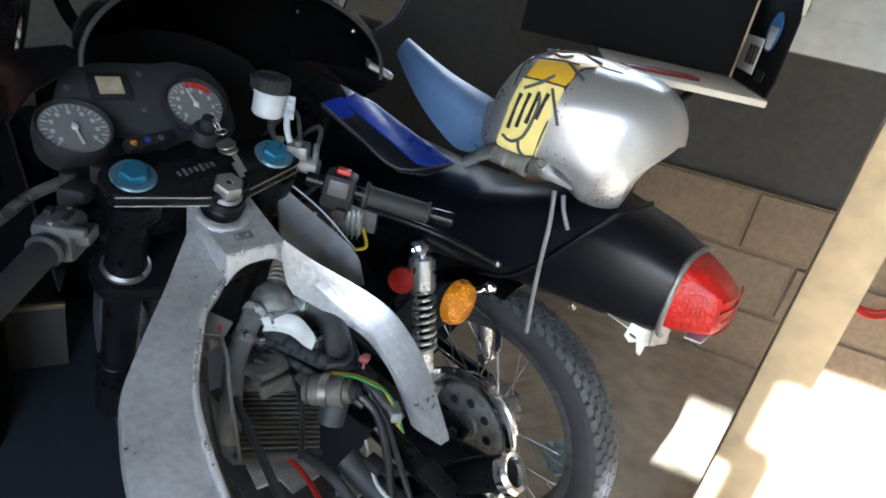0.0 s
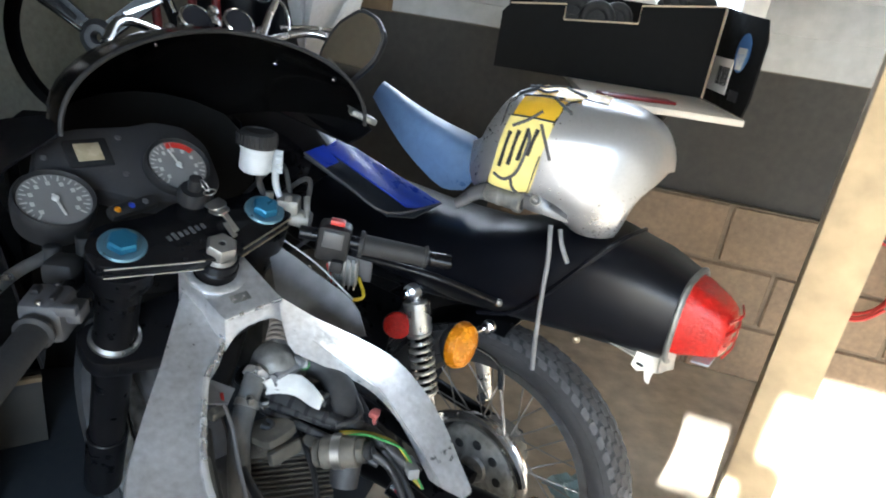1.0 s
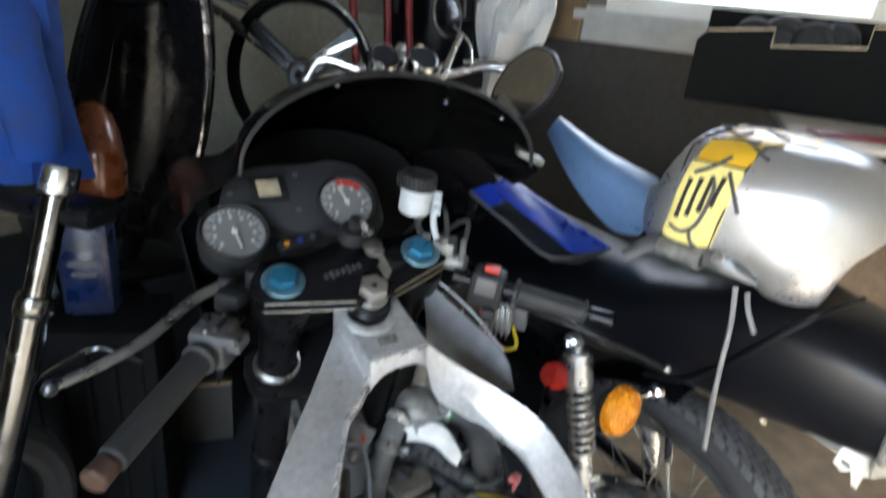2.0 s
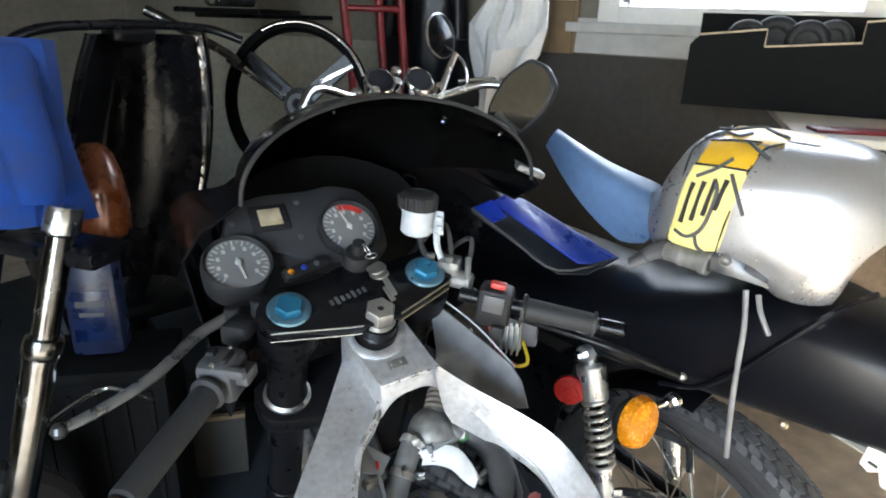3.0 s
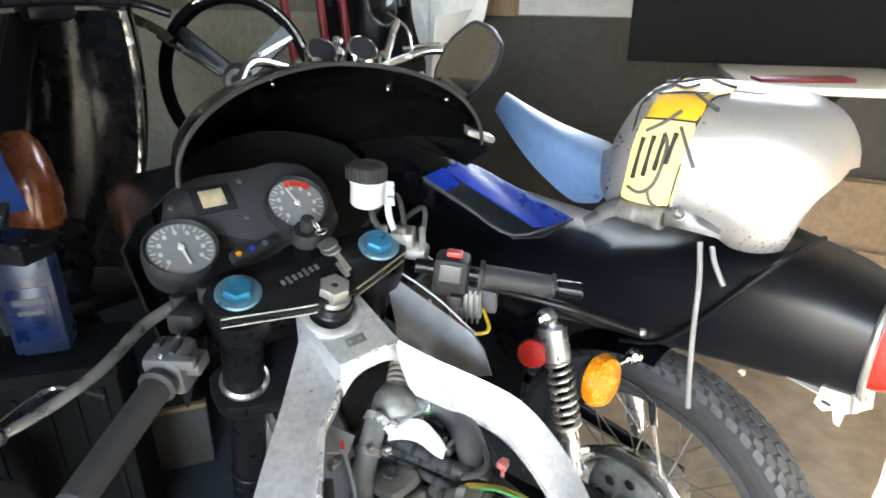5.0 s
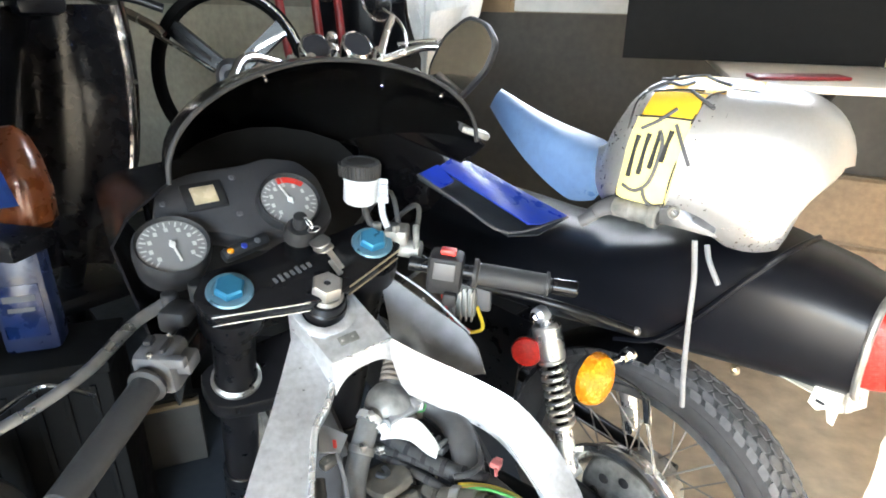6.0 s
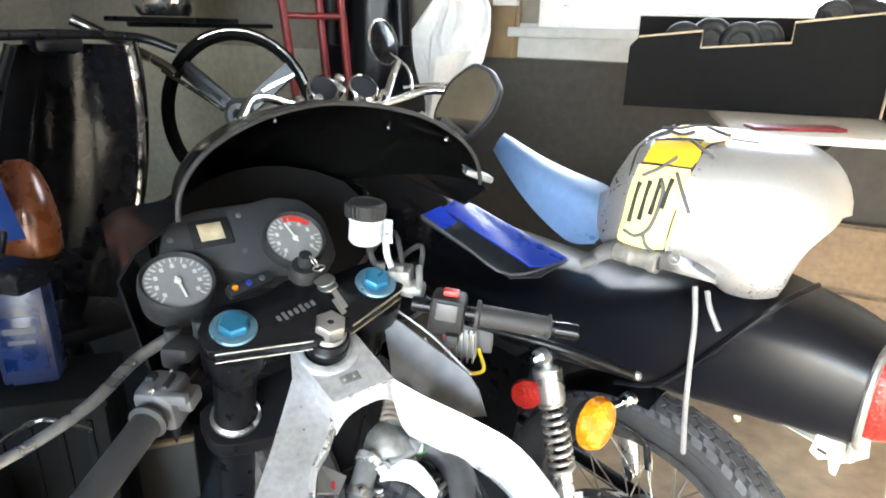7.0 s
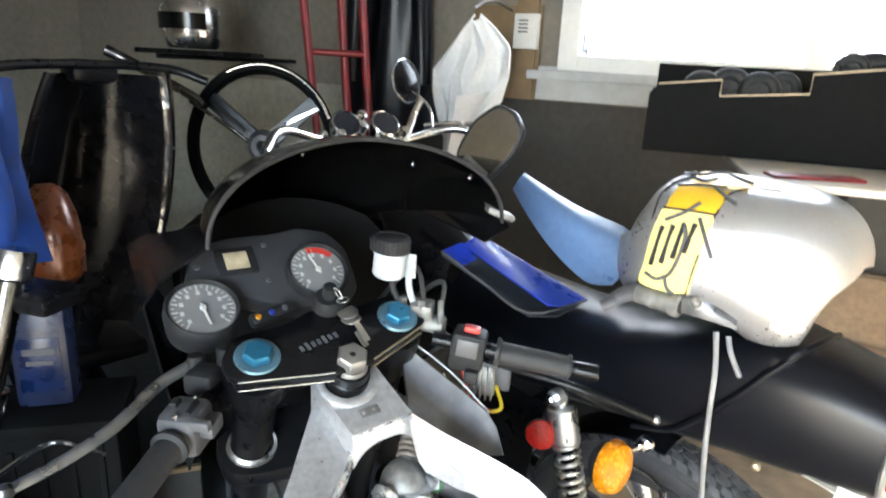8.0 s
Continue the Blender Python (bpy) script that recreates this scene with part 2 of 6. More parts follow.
def axis_matrix(p, d):
    return Matrix.Translation(Vector(p)) @ Vector(d).to_track_quat("Z", "Y").to_matrix().to_4x4()


def lathe(profile, seg=32, p=(0, 0, 0), d=(0, 0, 1), arc=2 * math.pi):
    """A profile of (radius, height) turned round the axis d at p."""
    vs, fs, n = [], [], len(profile)
    for i in range(seg):
        a = arc * i / seg
        for r, z in profile:
            vs.append((r * math.cos(a), r * math.sin(a), z))
    for i in range(seg):
        j = (i + 1) % seg
        for k in range(n - 1):
            fs.append((i * n + k, j * n + k, j * n + k + 1, i * n + k + 1))
    bm = raw(vs, fs)
    bmesh.ops.remove_doubles(bm, verts=list(bm.verts), dist=1e-5)
    bm.transform(axis_matrix(p, d))
    return bm


def rod(a, b, r, r2=None, seg=20, edge=0.0015):
    """A round bar with softened ends from a to b."""
    a, b = Vector(a), Vector(b)
    h = (b - a).length
    r2 = r if r2 is None else r2
    e = min(edge, r * 0.4, r2 * 0.4)
    return lathe([(0, 0), (r - e, 0), (r, e), (r2, h - e), (r2 - e, h), (0, h)], seg, a, b - a)


def smooth_path(pts, steps=6):
    """A Catmull-Rom line through pts."""
    p = [Vector(q) for q in pts]
    p = [p[0] * 2 - p[1]] + p + [p[-1] * 2 - p[-2]]
    out = []
    for i in range(1, len(p) - 2):
        for s in range(steps):
            t = s / steps
            a, b, c, d = p[i - 1], p[i], p[i + 1], p[i + 2]
            out.append(0.5 * (2 * b + (c - a) * t + (2 * a - 5 * b + 4 * c - d) * t * t + (3 * b - a - 3 * c + d) * t ** 3))
    out.append(p[-2])
    return out


def tube(pts, r, seg=10, steps=6, curved=True, flat=1.0):
    """A bar swept along pts; r may be one radius or two, for a taper."""
    path = smooth_path(pts, steps) if curved and len(pts) > 2 else [Vector(q) for q in pts]
    n = len(path)
    r0, r1 = (r, r) if isinstance(r, (int, float)) else r
    vs, fs = [], []
    side = None
    for i, q in enumerate(path):
        d = (path[min(i + 1, n - 1)] - path[max(i - 1, 0)]).normalized()
        if side is None:
            side = d.orthogonal().normalized()
        side = (side - d * side.dot(d)).normalized()
        up = d.cross(side)
        rr = r0 + (r1 - r0) * i / max(1, n - 1)
        for k in range(seg):
            a = 2 * math.pi * k / seg
            vs.append(q + side * math.cos(a) * rr + up * math.sin(a) * rr * flat)
    for i in range(n - 1):
        for k in range(seg):
            l = (k + 1) % seg
            fs.append((i * seg + k, i * seg + l, (i + 1) * seg + l, (i + 1) * seg + k))
    fs.append(tuple(range(seg)))
    fs.append(tuple((n - 1) * seg + k for k in range(seg)))
    return raw(vs, fs)


def plate(outline, thick, bevel=0.0, m=None, rounded=0):
    """A flat outline (x, y), thick metres down from z = 0; rounded: smoothing steps of a closed outline."""
    pts = [Vector((x, y, 0)) for x, y in outline]
    if rounded:
        n = len(pts)
        soft = []
        for i in range(n):
            a, b, c = pts[i - 1], pts[i], pts[(i + 1) % n]
            p, q = a.lerp(b, 0.7), b.lerp(c, 0.3)
            for s in range(rounded + 1):
                t = s / rounded
                soft.append(p.lerp(b, t).lerp(b.lerp(q, t), t))
        pts = soft
    n = len(pts)
    bm = raw([(p.x, p.y, 0) for p in pts] + [(p.x, p.y, -thick) for p in pts],
             [tuple(range(n)), tuple(range(2 * n - 1, n - 1, -1))] + [(i, (i + 1) % n, n + (i + 1) % n, n + i) for i in range(n)])
    bmesh.ops.recalc_face_normals(bm, faces=list(bm.faces))
    if bevel:
        rim = [e for e in bm.edges if len(e.link_faces) == 2 and any(len(f.verts) > 4 for f in e.link_faces)]
        bmesh.ops.bevel(bm, geom=rim, offset=bevel, segments=2, affect="EDGES", profile=0.5)
    if m:
        bm.transform(m)
    return bm


def loft(rings, closed=True, caps=True):
    n, k = len(rings), len(rings[0])
    vs = [tuple(p) for r in rings for p in r]
    fs = []
    for i in range(n - 1):
        for j in range(k if closed else k - 1):
            l = (j + 1) % k
            fs.append((i * k + j, i * k + l, (i + 1) * k + l, (i + 1) * k + j))
    if caps and closed:
        fs.append(tuple(range(k)))
        fs.append(tuple((n - 1) * k + j for j in range(k)))
    return raw(vs, fs)


def sheet(rows, thick):
    """A skin over rows of points, thickened."""
    bm = loft(rows, closed=False)
    bmesh.ops.recalc_face_normals(bm, faces=list(bm.faces))
    bmesh.ops.solidify(bm, geom=list(bm.faces), thickness=thick)
    return bm


def ring(p, d, r, tube_r, seg=40, tseg=10):
    return lathe([(r + tube_r * math.cos(2 * math.pi * k / tseg), tube_r * math.sin(2 * math.pi * k / tseg)) for k in range(tseg + 1)], seg, p, d)


def linked(name, bm, material, smooth=True):
    bmesh.ops.recalc_face_normals(bm, faces=list(bm.faces))
    me = bpy.data.meshes.new(name)
    bm.to_mesh(me)
    bm.free()
    me.materials.append(material)
    if smooth:
        me.shade_smooth()
        me.set_sharp_from_angle(angle=radians(38))
    return new(name, me)


def part(name, bm, material, parent, label="", smooth=True):
    ob = linked(name, bm, material, smooth)
    ob.parent = parent
    if label:
        ob["label"] = label
    return ob


def thing(name, m, label, category, group="", kind=""):
    ob = new(name)
    ob.empty_display_size = 0.05
    ob.matrix_world = m
    return tagged(ob, label, category, group, kind)


def single(name, bm, material, label, category, kind="", group="", smooth=True):
    return tagged(linked(name, bm, material, smooth), label, category, group, kind)


# ---- structure ----
EXTENT = (-3.2, 2.6, 4.5)   # room: from, to along the window wall, depth


def wall_box(name, u0, u1, v0, v1, z0, z1, material, label, category="wall"):
    bm = box(u1 - u0, v1 - v0, z1 - z0, at=((u0 + u1) / 2, -(v0 + v1) / 2, (z0 + z1) / 2))
    ob = single(name, moved(bm, ROOM), material, label, category, "structure", smooth=False)
    return ob


U0, U1, VB = EXTENT
ground = single("ground", box(400, 400, 0.2, at=(0, 0, -0.104)), CONCRETE, "worn concrete ground outside the garage", "ground", "structure", smooth=False)
floor = single("floor", moved(box(U1 - U0 + 0.4, VB + 0.4, 0.1, at=((U0 + U1) / 2, -VB / 2, -0.05)), ROOM), CONCRETE,
               "stained brown concrete garage floor", "floor", "structure", smooth=False)
ceiling = single("ceiling", moved(box(U1 - U0 + 0.4, VB + 0.4, 0.1, at=((U0 + U1) / 2, -VB / 2, 2.5)), ROOM), CEILING,
                 "plain dim garage ceiling", "ceiling", "structure", smooth=False)
# window wall: block below, timber boarding above, with an opening
WIN = (0.06, 1.24, 1.34, 2.2)   # u0, u1, z0, z1
# near-black colour carries the shade under the boarding
wall_low = wall_box("wall_north_low", -0.9, U1, -0.2, -0.02, 0, 1.18, GREYWALL, "grey rendered garage wall with shade in its colour")
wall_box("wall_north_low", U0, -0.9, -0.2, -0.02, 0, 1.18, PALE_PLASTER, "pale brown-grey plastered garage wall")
wall_left_of = wall_box("wall_north_upper", U0, WIN[0], -0.2, -0.02, 1.18, 2.45, PLASTER, "dull grey plastered garage wall")
wall_box("wall_north_upper", WIN[1], U1, -0.2, -0.02, 1.18, 2.45, PLASTER, "dull grey plastered garage wall")
wall_box("wall_north_upper", WIN[0], WIN[1], -0.2, -0.02, 1.18, WIN[2], PLASTER, "dull grey plastered garage wall")
wall_box("wall_north_upper", WIN[0], WIN[1], -0.2, -0.02, WIN[3], 2.45, PLASTER, "dull grey plastered garage wall")
wall_box("wall_west", U0 - 0.2, U0, -0.2, VB + 0.2, 0, 2.45, PLASTER, "dull grey plastered garage wall")
wall_box("wall_east", U1, U1 + 0.2, -0.2, VB + 0.2, 0, 2.45, PLASTER, "dull grey plastered garage wall")
# unseen wall behind with the doorway, its openings cut to shape the sun patches
D0, D1, D2 = 0.28, 0.585, 2.3
wall_box("wall_south", U0, D0, VB, VB + 0.2, 0, 2.45, PLASTER, "plain garage wall beside the doorway")
wall_box("wall_south", D0, 0.49, VB, VB + 0.2, 1.78, 2.04, PLASTER, "unseen wall above a small opening added to shape the sunlight")
wall_box("wall_south", D0, 0.52, VB, VB + 0.2, 0, 1.53, PLASTER, "unseen wall below a small opening added to shape the sunlight")
# this piece keeps the sun off the foot of the timber post
wall_box("wall_south", 0.52, D1, VB, VB + 0.2, 0, 1.78, PLASTER, "plain garage wall beside the doorway")
wall_box("wall_south", D2, U1, VB, VB + 0.2, 0, 2.45, PLASTER, "plain garage wall beside the doorway")
wall_box("wall_south", D0, D2, VB, VB + 0.2, 2.04, 2.45, PLASTER, "plain garage wall above the doorway")

# ---- sports motorcycle with its tank off ----
A = pose(-0.272, 0.927, 0.0, 0, 0, 44)
bike = thing("sports_motorcycle", A, "black sports motorcycle with bare silver alloy frame and tank removed", "motorcycle")
H = 0.90                      # height of the steering head's top
S = pose(-0.02, 0.015, 0.94) @ pose(0, 0, 0, 0, 0, 5) @ pose(0, 0, 0, 0, -4.5, 0) @ pose(0, 0, 0, 25, 0, 0)


def steer(bm):
    return moved(bm, S)


# top yoke
yoke_outline = [(-0.142, -0.027), (-0.05, -0.05), (0.008, -0.064), (0.06, -0.049), (0.138, -0.024), (0.152, 0.008), (0.118, 0.046),
                (0.05, 0.038), (-0.006, 0.056), (-0.05, 0.04), (-0.12, 0.044), (-0.148, 0.01)]
yoke = part("top_yoke", steer(plate(yoke_outline, 0.022, 0.0035, pose(0, 0, -0.006), 4)), BLACK_GLOSS, bike, "glossy black top yoke with bright edge lines")
for z in (-0.0085, -0.0255):
    part("worn_edge", steer(tube([(-0.137, -0.0285, z), (-0.09, -0.0402, z), (-0.05, -0.0502, z), (-0.02, -0.0572, z)], 0.0013, 6, 4)), CHROME, yoke, "bright line along the yoke edge")
    part("worn_edge", steer(tube([(0.038, -0.0556, z), (0.06, -0.0486, z), (0.10, -0.0362, z), (0.134, -0.0255, z)], 0.0013, 6, 4)), BRASS, yoke, "dull line along the yoke edge")
for i in range(7):
    part("maker_mark", steer(box(0.0048, 0.009 + 0.004 * (i % 3 == 1), 0.001, at=(-0.046 + 0.0085 * i, -0.008 + 0.0012 * i, -0.0052), turn=(0, 0, 8))), GREY_PLASTIC, yoke, "row of plain grey raised bars")
for x in (-0.103, 0.103):
    cap = part("fork_cap", steer(lathe([(0.0, 0.003), (0.0195, 0.003), (0.0195, 0.0115), (0.017, 0.0142), (0.0, 0.0142)], 6, (x, 0, -0.006))), BLUE_ANOD, yoke, "blue anodised hexagon fork cap")
    part("cap_washer", steer(lathe([(0, 0), (0.028, 0), (0.0295, 0.002), (0.028, 0.0048), (0.0215, 0.0055), (0.021, 0.0042), (0, 0.0042)], 40, (x, 0, -0.007))), BLUE_GREY, cap, "blue-grey collar round the cap")
    leg = part("fork_leg", steer(joined(rod((x, 0, -0.56), (x, 0, -0.028), 0.029, seg=32))), BLACK_SATIN, bike, "black fork leg")
    part("fork_ring", steer(lathe([(0.0295, 0), (0.036, 0.002), (0.038, 0.012), (0.036, 0.03), (0.031, 0.034), (0.0295, 0.03)], 32, (x, 0, -0.235))), STEEL, leg, "dull steel lower clamp ring")
    part("fork_slider", steer(joined(rod((x, 0, -0.7), (x, 0, -0.5), 0.034, seg=24))), BLACK_SATIN, leg)
part("lower_yoke", steer(plate([(-0.15, -0.04), (0, -0.07), (0.15, -0.04), (0.15, 0.04), (0, 0.05), (-0.15, 0.04)], 0.035, 0.004, pose(0, 0, -0.21), 3)), BLACK_SATIN, bike)
part("stem_collar", steer(lathe([(0, -0.075), (0.034, -0.075), (0.034, -0.052), (0.029, -0.05), (0.029, -0.036), (0.027, -0.034), (0.027, -0.02), (0.0, -0.02)], 32, (0.008, -0.047, 0))),
     BLACK_SATIN, bike, "black ribbed steering stem collar")
nut = part("stem_nut", steer(joined(lathe([(0, -0.012), (0.0215, -0.012), (0.0215, 0.003), (0.0185, 0.0065), (0.0055, 0.0065), (0.005, 0.003), (0, 0.003)], 6, (0.008, -0.047, 0)),
                                    lathe([(0, -0.024), (0.021, -0.024), (0.0235, -0.019), (0.022, -0.012), (0, -0.012)], 32, (0.008, -0.047, 0)))), STEEL, bike, "silver hexagon steering nut")
part("nut_bore", steer(rod((0.008, -0.047, 0.0028), (0.008, -0.047, 0.0038), 0.0046)), INK_AND_HOLES, nut)
# ignition lock and keys
lock = part("ignition_lock", steer(joined(lathe([(0, -0.01), (0.021, -0.01), (0.022, 0.008), (0.018, 0.015), (0.0, 0.015)], 28, (0.016, 0.052, 0)),
                                          lathe([(0, 0.015), (0.009, 0.015), (0.010, 0.022), (0.009, 0.034), (0.0, 0.036)], 18, (0.016, 0.052, 0)))), BLACK_PLASTIC, bike, "black ignition lock with key in it")
part("key", steer(joined(plate([(-0.010, 0), (0.010, 0), (0.012, 0.016), (0.008, 0.026), (-0.008, 0.026), (-0.012, 0.016)], 0.003, 0.0008, pose(0.02, 0.008, 0.02, 24, 6, 196), 3), box(0.008, 0.024, 0.002, at=(0.030, -0.028, 0.006), turn=(26, 0, 16)))), STEEL, lock, "worn steel key hanging from the ring")
part("key", steer(joined(plate([(-0.012, 0), (0.012, 0), (0.013, 0.018), (0.006, 0.026), (-0.006, 0.026), (-0.013, 0.018)], 0.003, 0.0008, pose(0.022, 0.018, 0.022) @ pose(0, 0, 0, 20, 10, 190), 3),
                         box(0.008, 0.03, 0.002, at=(0.032, -0.022, 0.014), turn=(20, 0, 12)), ring((0.021, 0.036, 0.034), (1, 0.2, 0.3), 0.009, 0.001, 24, 6),
                         ring((0.024, 0.026, 0.03), (0.2, 1, 0.3), 0.008, 0.001, 24, 6))), STEEL, lock, "worn steel spare key on a ring")

# handlebars
RB0, RB1 = Vector((0.125, -0.005, 0.915)), Vector((0.314, -0.153, 0.888))
rdir = (RB1 - RB0).normalized()


def along(f, off=(0, 0, 0)):
    return RB0.lerp(RB1, f) + Vector(off)


part("handlebar", joined(rod(RB0, RB1, 0.0105), lathe([(0.03, 0), (0.041, 0), (0.042, 0.02), (0.041, 0.036), (0.03, 0.036)], 28, S @ Vector((0.103, 0, -0.068)), S.to_3x3() @ Vector((0, 0, 1)))), BLACK_SATIN, bike)
part("grip", joined(rod(along(0.40), along(0.83), 0.0165, 0.0155, 24, 0.003), lathe([(0.012, 0), (0.021, 0), (0.0215, 0.005), (0.017, 0.008), (0.012, 0.008)], 24, along(0.385), rdir),
                    lathe([(0.012, 0), (0.0185, 0), (0.019, 0.004), (0.012, 0.006)], 24, along(0.81), rdir)), RUBBER, bike, "worn grey-black rubber grip")
part("bar_end", joined(rod(along(0.84), along(1.0), 0.0115, 0.0125, 24, 0.003)), BLACK_GLOSS, bike, "scuffed black bar end")
switch = part("switch_box", moved(joined(box(0.05, 0.046, 0.058, 0.008), box(0.02, 0.03, 0.02, 0.004, at=(0.012, -0.018, -0.03))),
              Matrix.Translation(along(0.22, (0, 0, -0.004))) @ rdir.to_track_quat("X", "Z").to_matrix().to_4x4()), BLACK_PLASTIC, bike, "black handlebar switch box")
part("kill_switch", moved(box(0.022, 0.016, 0.008, 0.002, at=(0.002, -0.006, 0.03)), Matrix.Translation(along(0.22)) @ rdir.to_track_quat("X", "Z").to_matrix().to_4x4()), RED_WIRE, switch, "orange-red rocker switch")
part("switch_label", moved(box(0.03, 0.003, 0.026, 0.001, at=(0.0, -0.0245, 0.006)), Matrix.Translation(along(0.22)) @ rdir.to_track_quat("X", "Z").to_matrix().to_4x4()), GREY_PLASTIC, switch, "worn pale grey switch label")
part("brake_lever", tube([(0.16, 0.05, 0.90), (0.21, -0.01, 0.87), (0.30, -0.13, 0.858), (0.40, -0.19, 0.815)], (0.007, 0.0052), 12, 6, True, 0.7), BLACK_SATIN, bike, "black brake lever with worn tip")
part("lever_tip", lathe([(0, -0.007), (0.005, -0.005), (0.0072, 0), (0.005, 0.005), (0, 0.007)], 16, (0.402, -0.191, 0.814)), STEEL, bike)
# master cylinder and reservoir
part("master_cylinder", joined(rod((0.105, 0.05, 0.93), (0.15, 0.005, 0.925), 0.014), box(0.035, 0.03, 0.03, 0.005, at=(0.125, 0.03, 0.945), turn=(10, 0, -40)),
                               rod((0.10, 0.045, 0.945), (0.10, 0.045, 0.965), 0.007, seg=6), rod((0.14, 0.0, 0.93), (0.15, 0.02, 0.96), 0.005), rod((0.118, 0.02, 0.955), (0.118, 0.02, 0.966), 0.006, seg=6)),
     ALLOY_DULL, bike, "corroded alloy brake master cylinder")
res = part("fluid_reservoir", lathe([(0, 0), (0.020, 0), (0.0235, 0.004), (0.0235, 0.034), (0.0255, 0.035), (0.0255, 0.04), (0, 0.04)], 32, (0.078, 0.052, 0.998), (0.05, -0.1, 1)), WHITE_PLASTIC, bike, "milky white brake fluid reservoir")
part("reservoir_cap", lathe([(0, 0.04)] + [(0.027, 0.04), (0.0275, 0.043), (0.0275, 0.056), (0.0255, 0.06), (0.02, 0.062), (0.019, 0.06), (0, 0.06)], 36, (0.078, 0.052, 0.998), (0.05, -0.1, 1)), BLACK_PLASTIC, res, "ribbed black screw cap")
part("cap_rib", joined(*[box(0.0025, 0.002, 0.016, at=(0.078 + 0.0278 * math.cos(a), 0.052 - 0.005 + 0.0278 * math.sin(a), 1.048)) for a in [2 * math.pi * k / 26 for k in range(26)]]), BLACK_PLASTIC, res)
part("reservoir_bracket", joined(box(0.003, 0.022, 0.036, 0.001, at=(0.108, 0.045, 1.012), turn=(0, 0, 40)), rod((0.105, 0.04, 1.02), (0.112, 0.032, 1.02), 0.004), rod((0.105, 0.04, 1.006), (0.112, 0.032, 1.006), 0.004),
                                 tube([(0.108, 0.045, 0.997), (0.11, 0.045, 0.975), (0.115, 0.035, 0.95)], 0.005)), WHITE_PLASTIC, res, "white bracket with two screws")
part("brake_hose", tube([(0.085, 0.05, 0.998), (0.09, 0.06, 0.975), (0.1, 0.055, 0.95)], 0.005), HOSE, bike)
for k, (a, b, c) in enumerate([((0.13, 0.03, 0.95), (0.145, 0.1, 0.99), (0.13, 0.2, 0.9)), ((0.145, 0.01, 0.94), (0.17, 0.06, 0.975), (0.15, 0.2, 0.86)), ((0.15, 0.0, 0.9), (0.165, 0.07, 0.85), (0.12, 0.16, 0.75))]):
    part("control_cable", tube([a, b, c], 0.0038, 8), HOSE, bike)
# left side: grip, switch box, clutch lever
LB0, LB1 = Vector((-0.165, 0.05, 0.875)), Vector((-0.345, -0.195, 0.835))
ldir = (LB1 - LB0).normalized()
LM = Matrix.Translation(LB0.lerp(LB1, 0.27)) @ ldir.to_track_quat("X", "Z").to_matrix().to_4x4()
part("handlebar", joined(rod(LB0, LB1, 0.0105), lathe([(0.03, 0), (0.041, 0), (0.042, 0.02), (0.041, 0.036), (0.03, 0.036)], 28, S @ Vector((-0.103, 0, -0.068)), S.to_3x3() @ Vector((0, 0, 1)))), BLACK_SATIN, bike)
part("grip", joined(rod(LB0.lerp(LB1, 0.4), LB0.lerp(LB1, 0.93), 0.0175, 0.0165, 24, 0.003), lathe([(0.012, 0), (0.022, 0), (0.0225, 0.005), (0.017, 0.009), (0.012, 0.009)], 24, LB0.lerp(LB1, 0.385), ldir)), RUBBER, bike, "worn black rubber grip")
part("bar_end", rod(LB0.lerp(LB1, 0.935), LB0.lerp(LB1, 1.02), 0.014, 0.015, 24, 0.003), RUSTY, bike, "rust-brown bar end")
sw2 = part("switch_box", moved(joined(box(0.052, 0.05, 0.056, 0.01), box(0.03, 0.022, 0.02, 0.004, at=(0.0, 0.03, 0.006)), box(0.012, 0.03, 0.014, 0.003, at=(0.018, 0.026, 0.02))), LM), GREY_PLASTIC, bike, "grey-black handlebar switch box")
part("switch_button", moved(joined(box(0.014, 0.01, 0.008, 0.002, at=(-0.004, -0.012, 0.03)), box(0.026, 0.007, 0.006, 0.002, at=(0.002, 0.012, 0.03))), LM), BLACK_PLASTIC, sw2)
part("switch_screw", moved(rod((0.02, 0.0, 0.026), (0.02, 0.0, 0.032), 0.004), LM), CHROME, sw2)
part("switch_screw", moved(rod((-0.018, 0.005, 0.026), (-0.018, 0.005, 0.031), 0.003), LM), CHROME, sw2)
part("lever_bracket", joined(box(0.045, 0.04, 0.032, 0.008, at=(-0.18, 0.055, 0.885), turn=(0, 0, 50)), rod((-0.185, 0.09, 0.875), (-0.185, 0.09, 0.905), 0.011), rod((-0.15, 0.06, 0.90), (-0.15, 0.06, 0.925), 0.014)), BLACK_PLASTIC, bike)
part("clutch_lever", tube([(-0.19, 0.10, 0.887), (-0.235, 0.075, 0.878), (-0.29, 0.02, 0.862), (-0.345, -0.012, 0.85), (-0.392, -0.03, 0.842)], (0.0085, 0.0065), 14, 8, True, 0.75), LEVER_METAL, bike, "worn grey metal clutch lever with ball end")
part("lever_ball", lathe([(0, -0.010), (0.007, -0.007), (0.010, 0), (0.007, 0.007), (0, 0.010)], 18, (-0.396, -0.031, 0.841)), DARK_METAL, bike)

# twin-spar frame
CX = 0.0
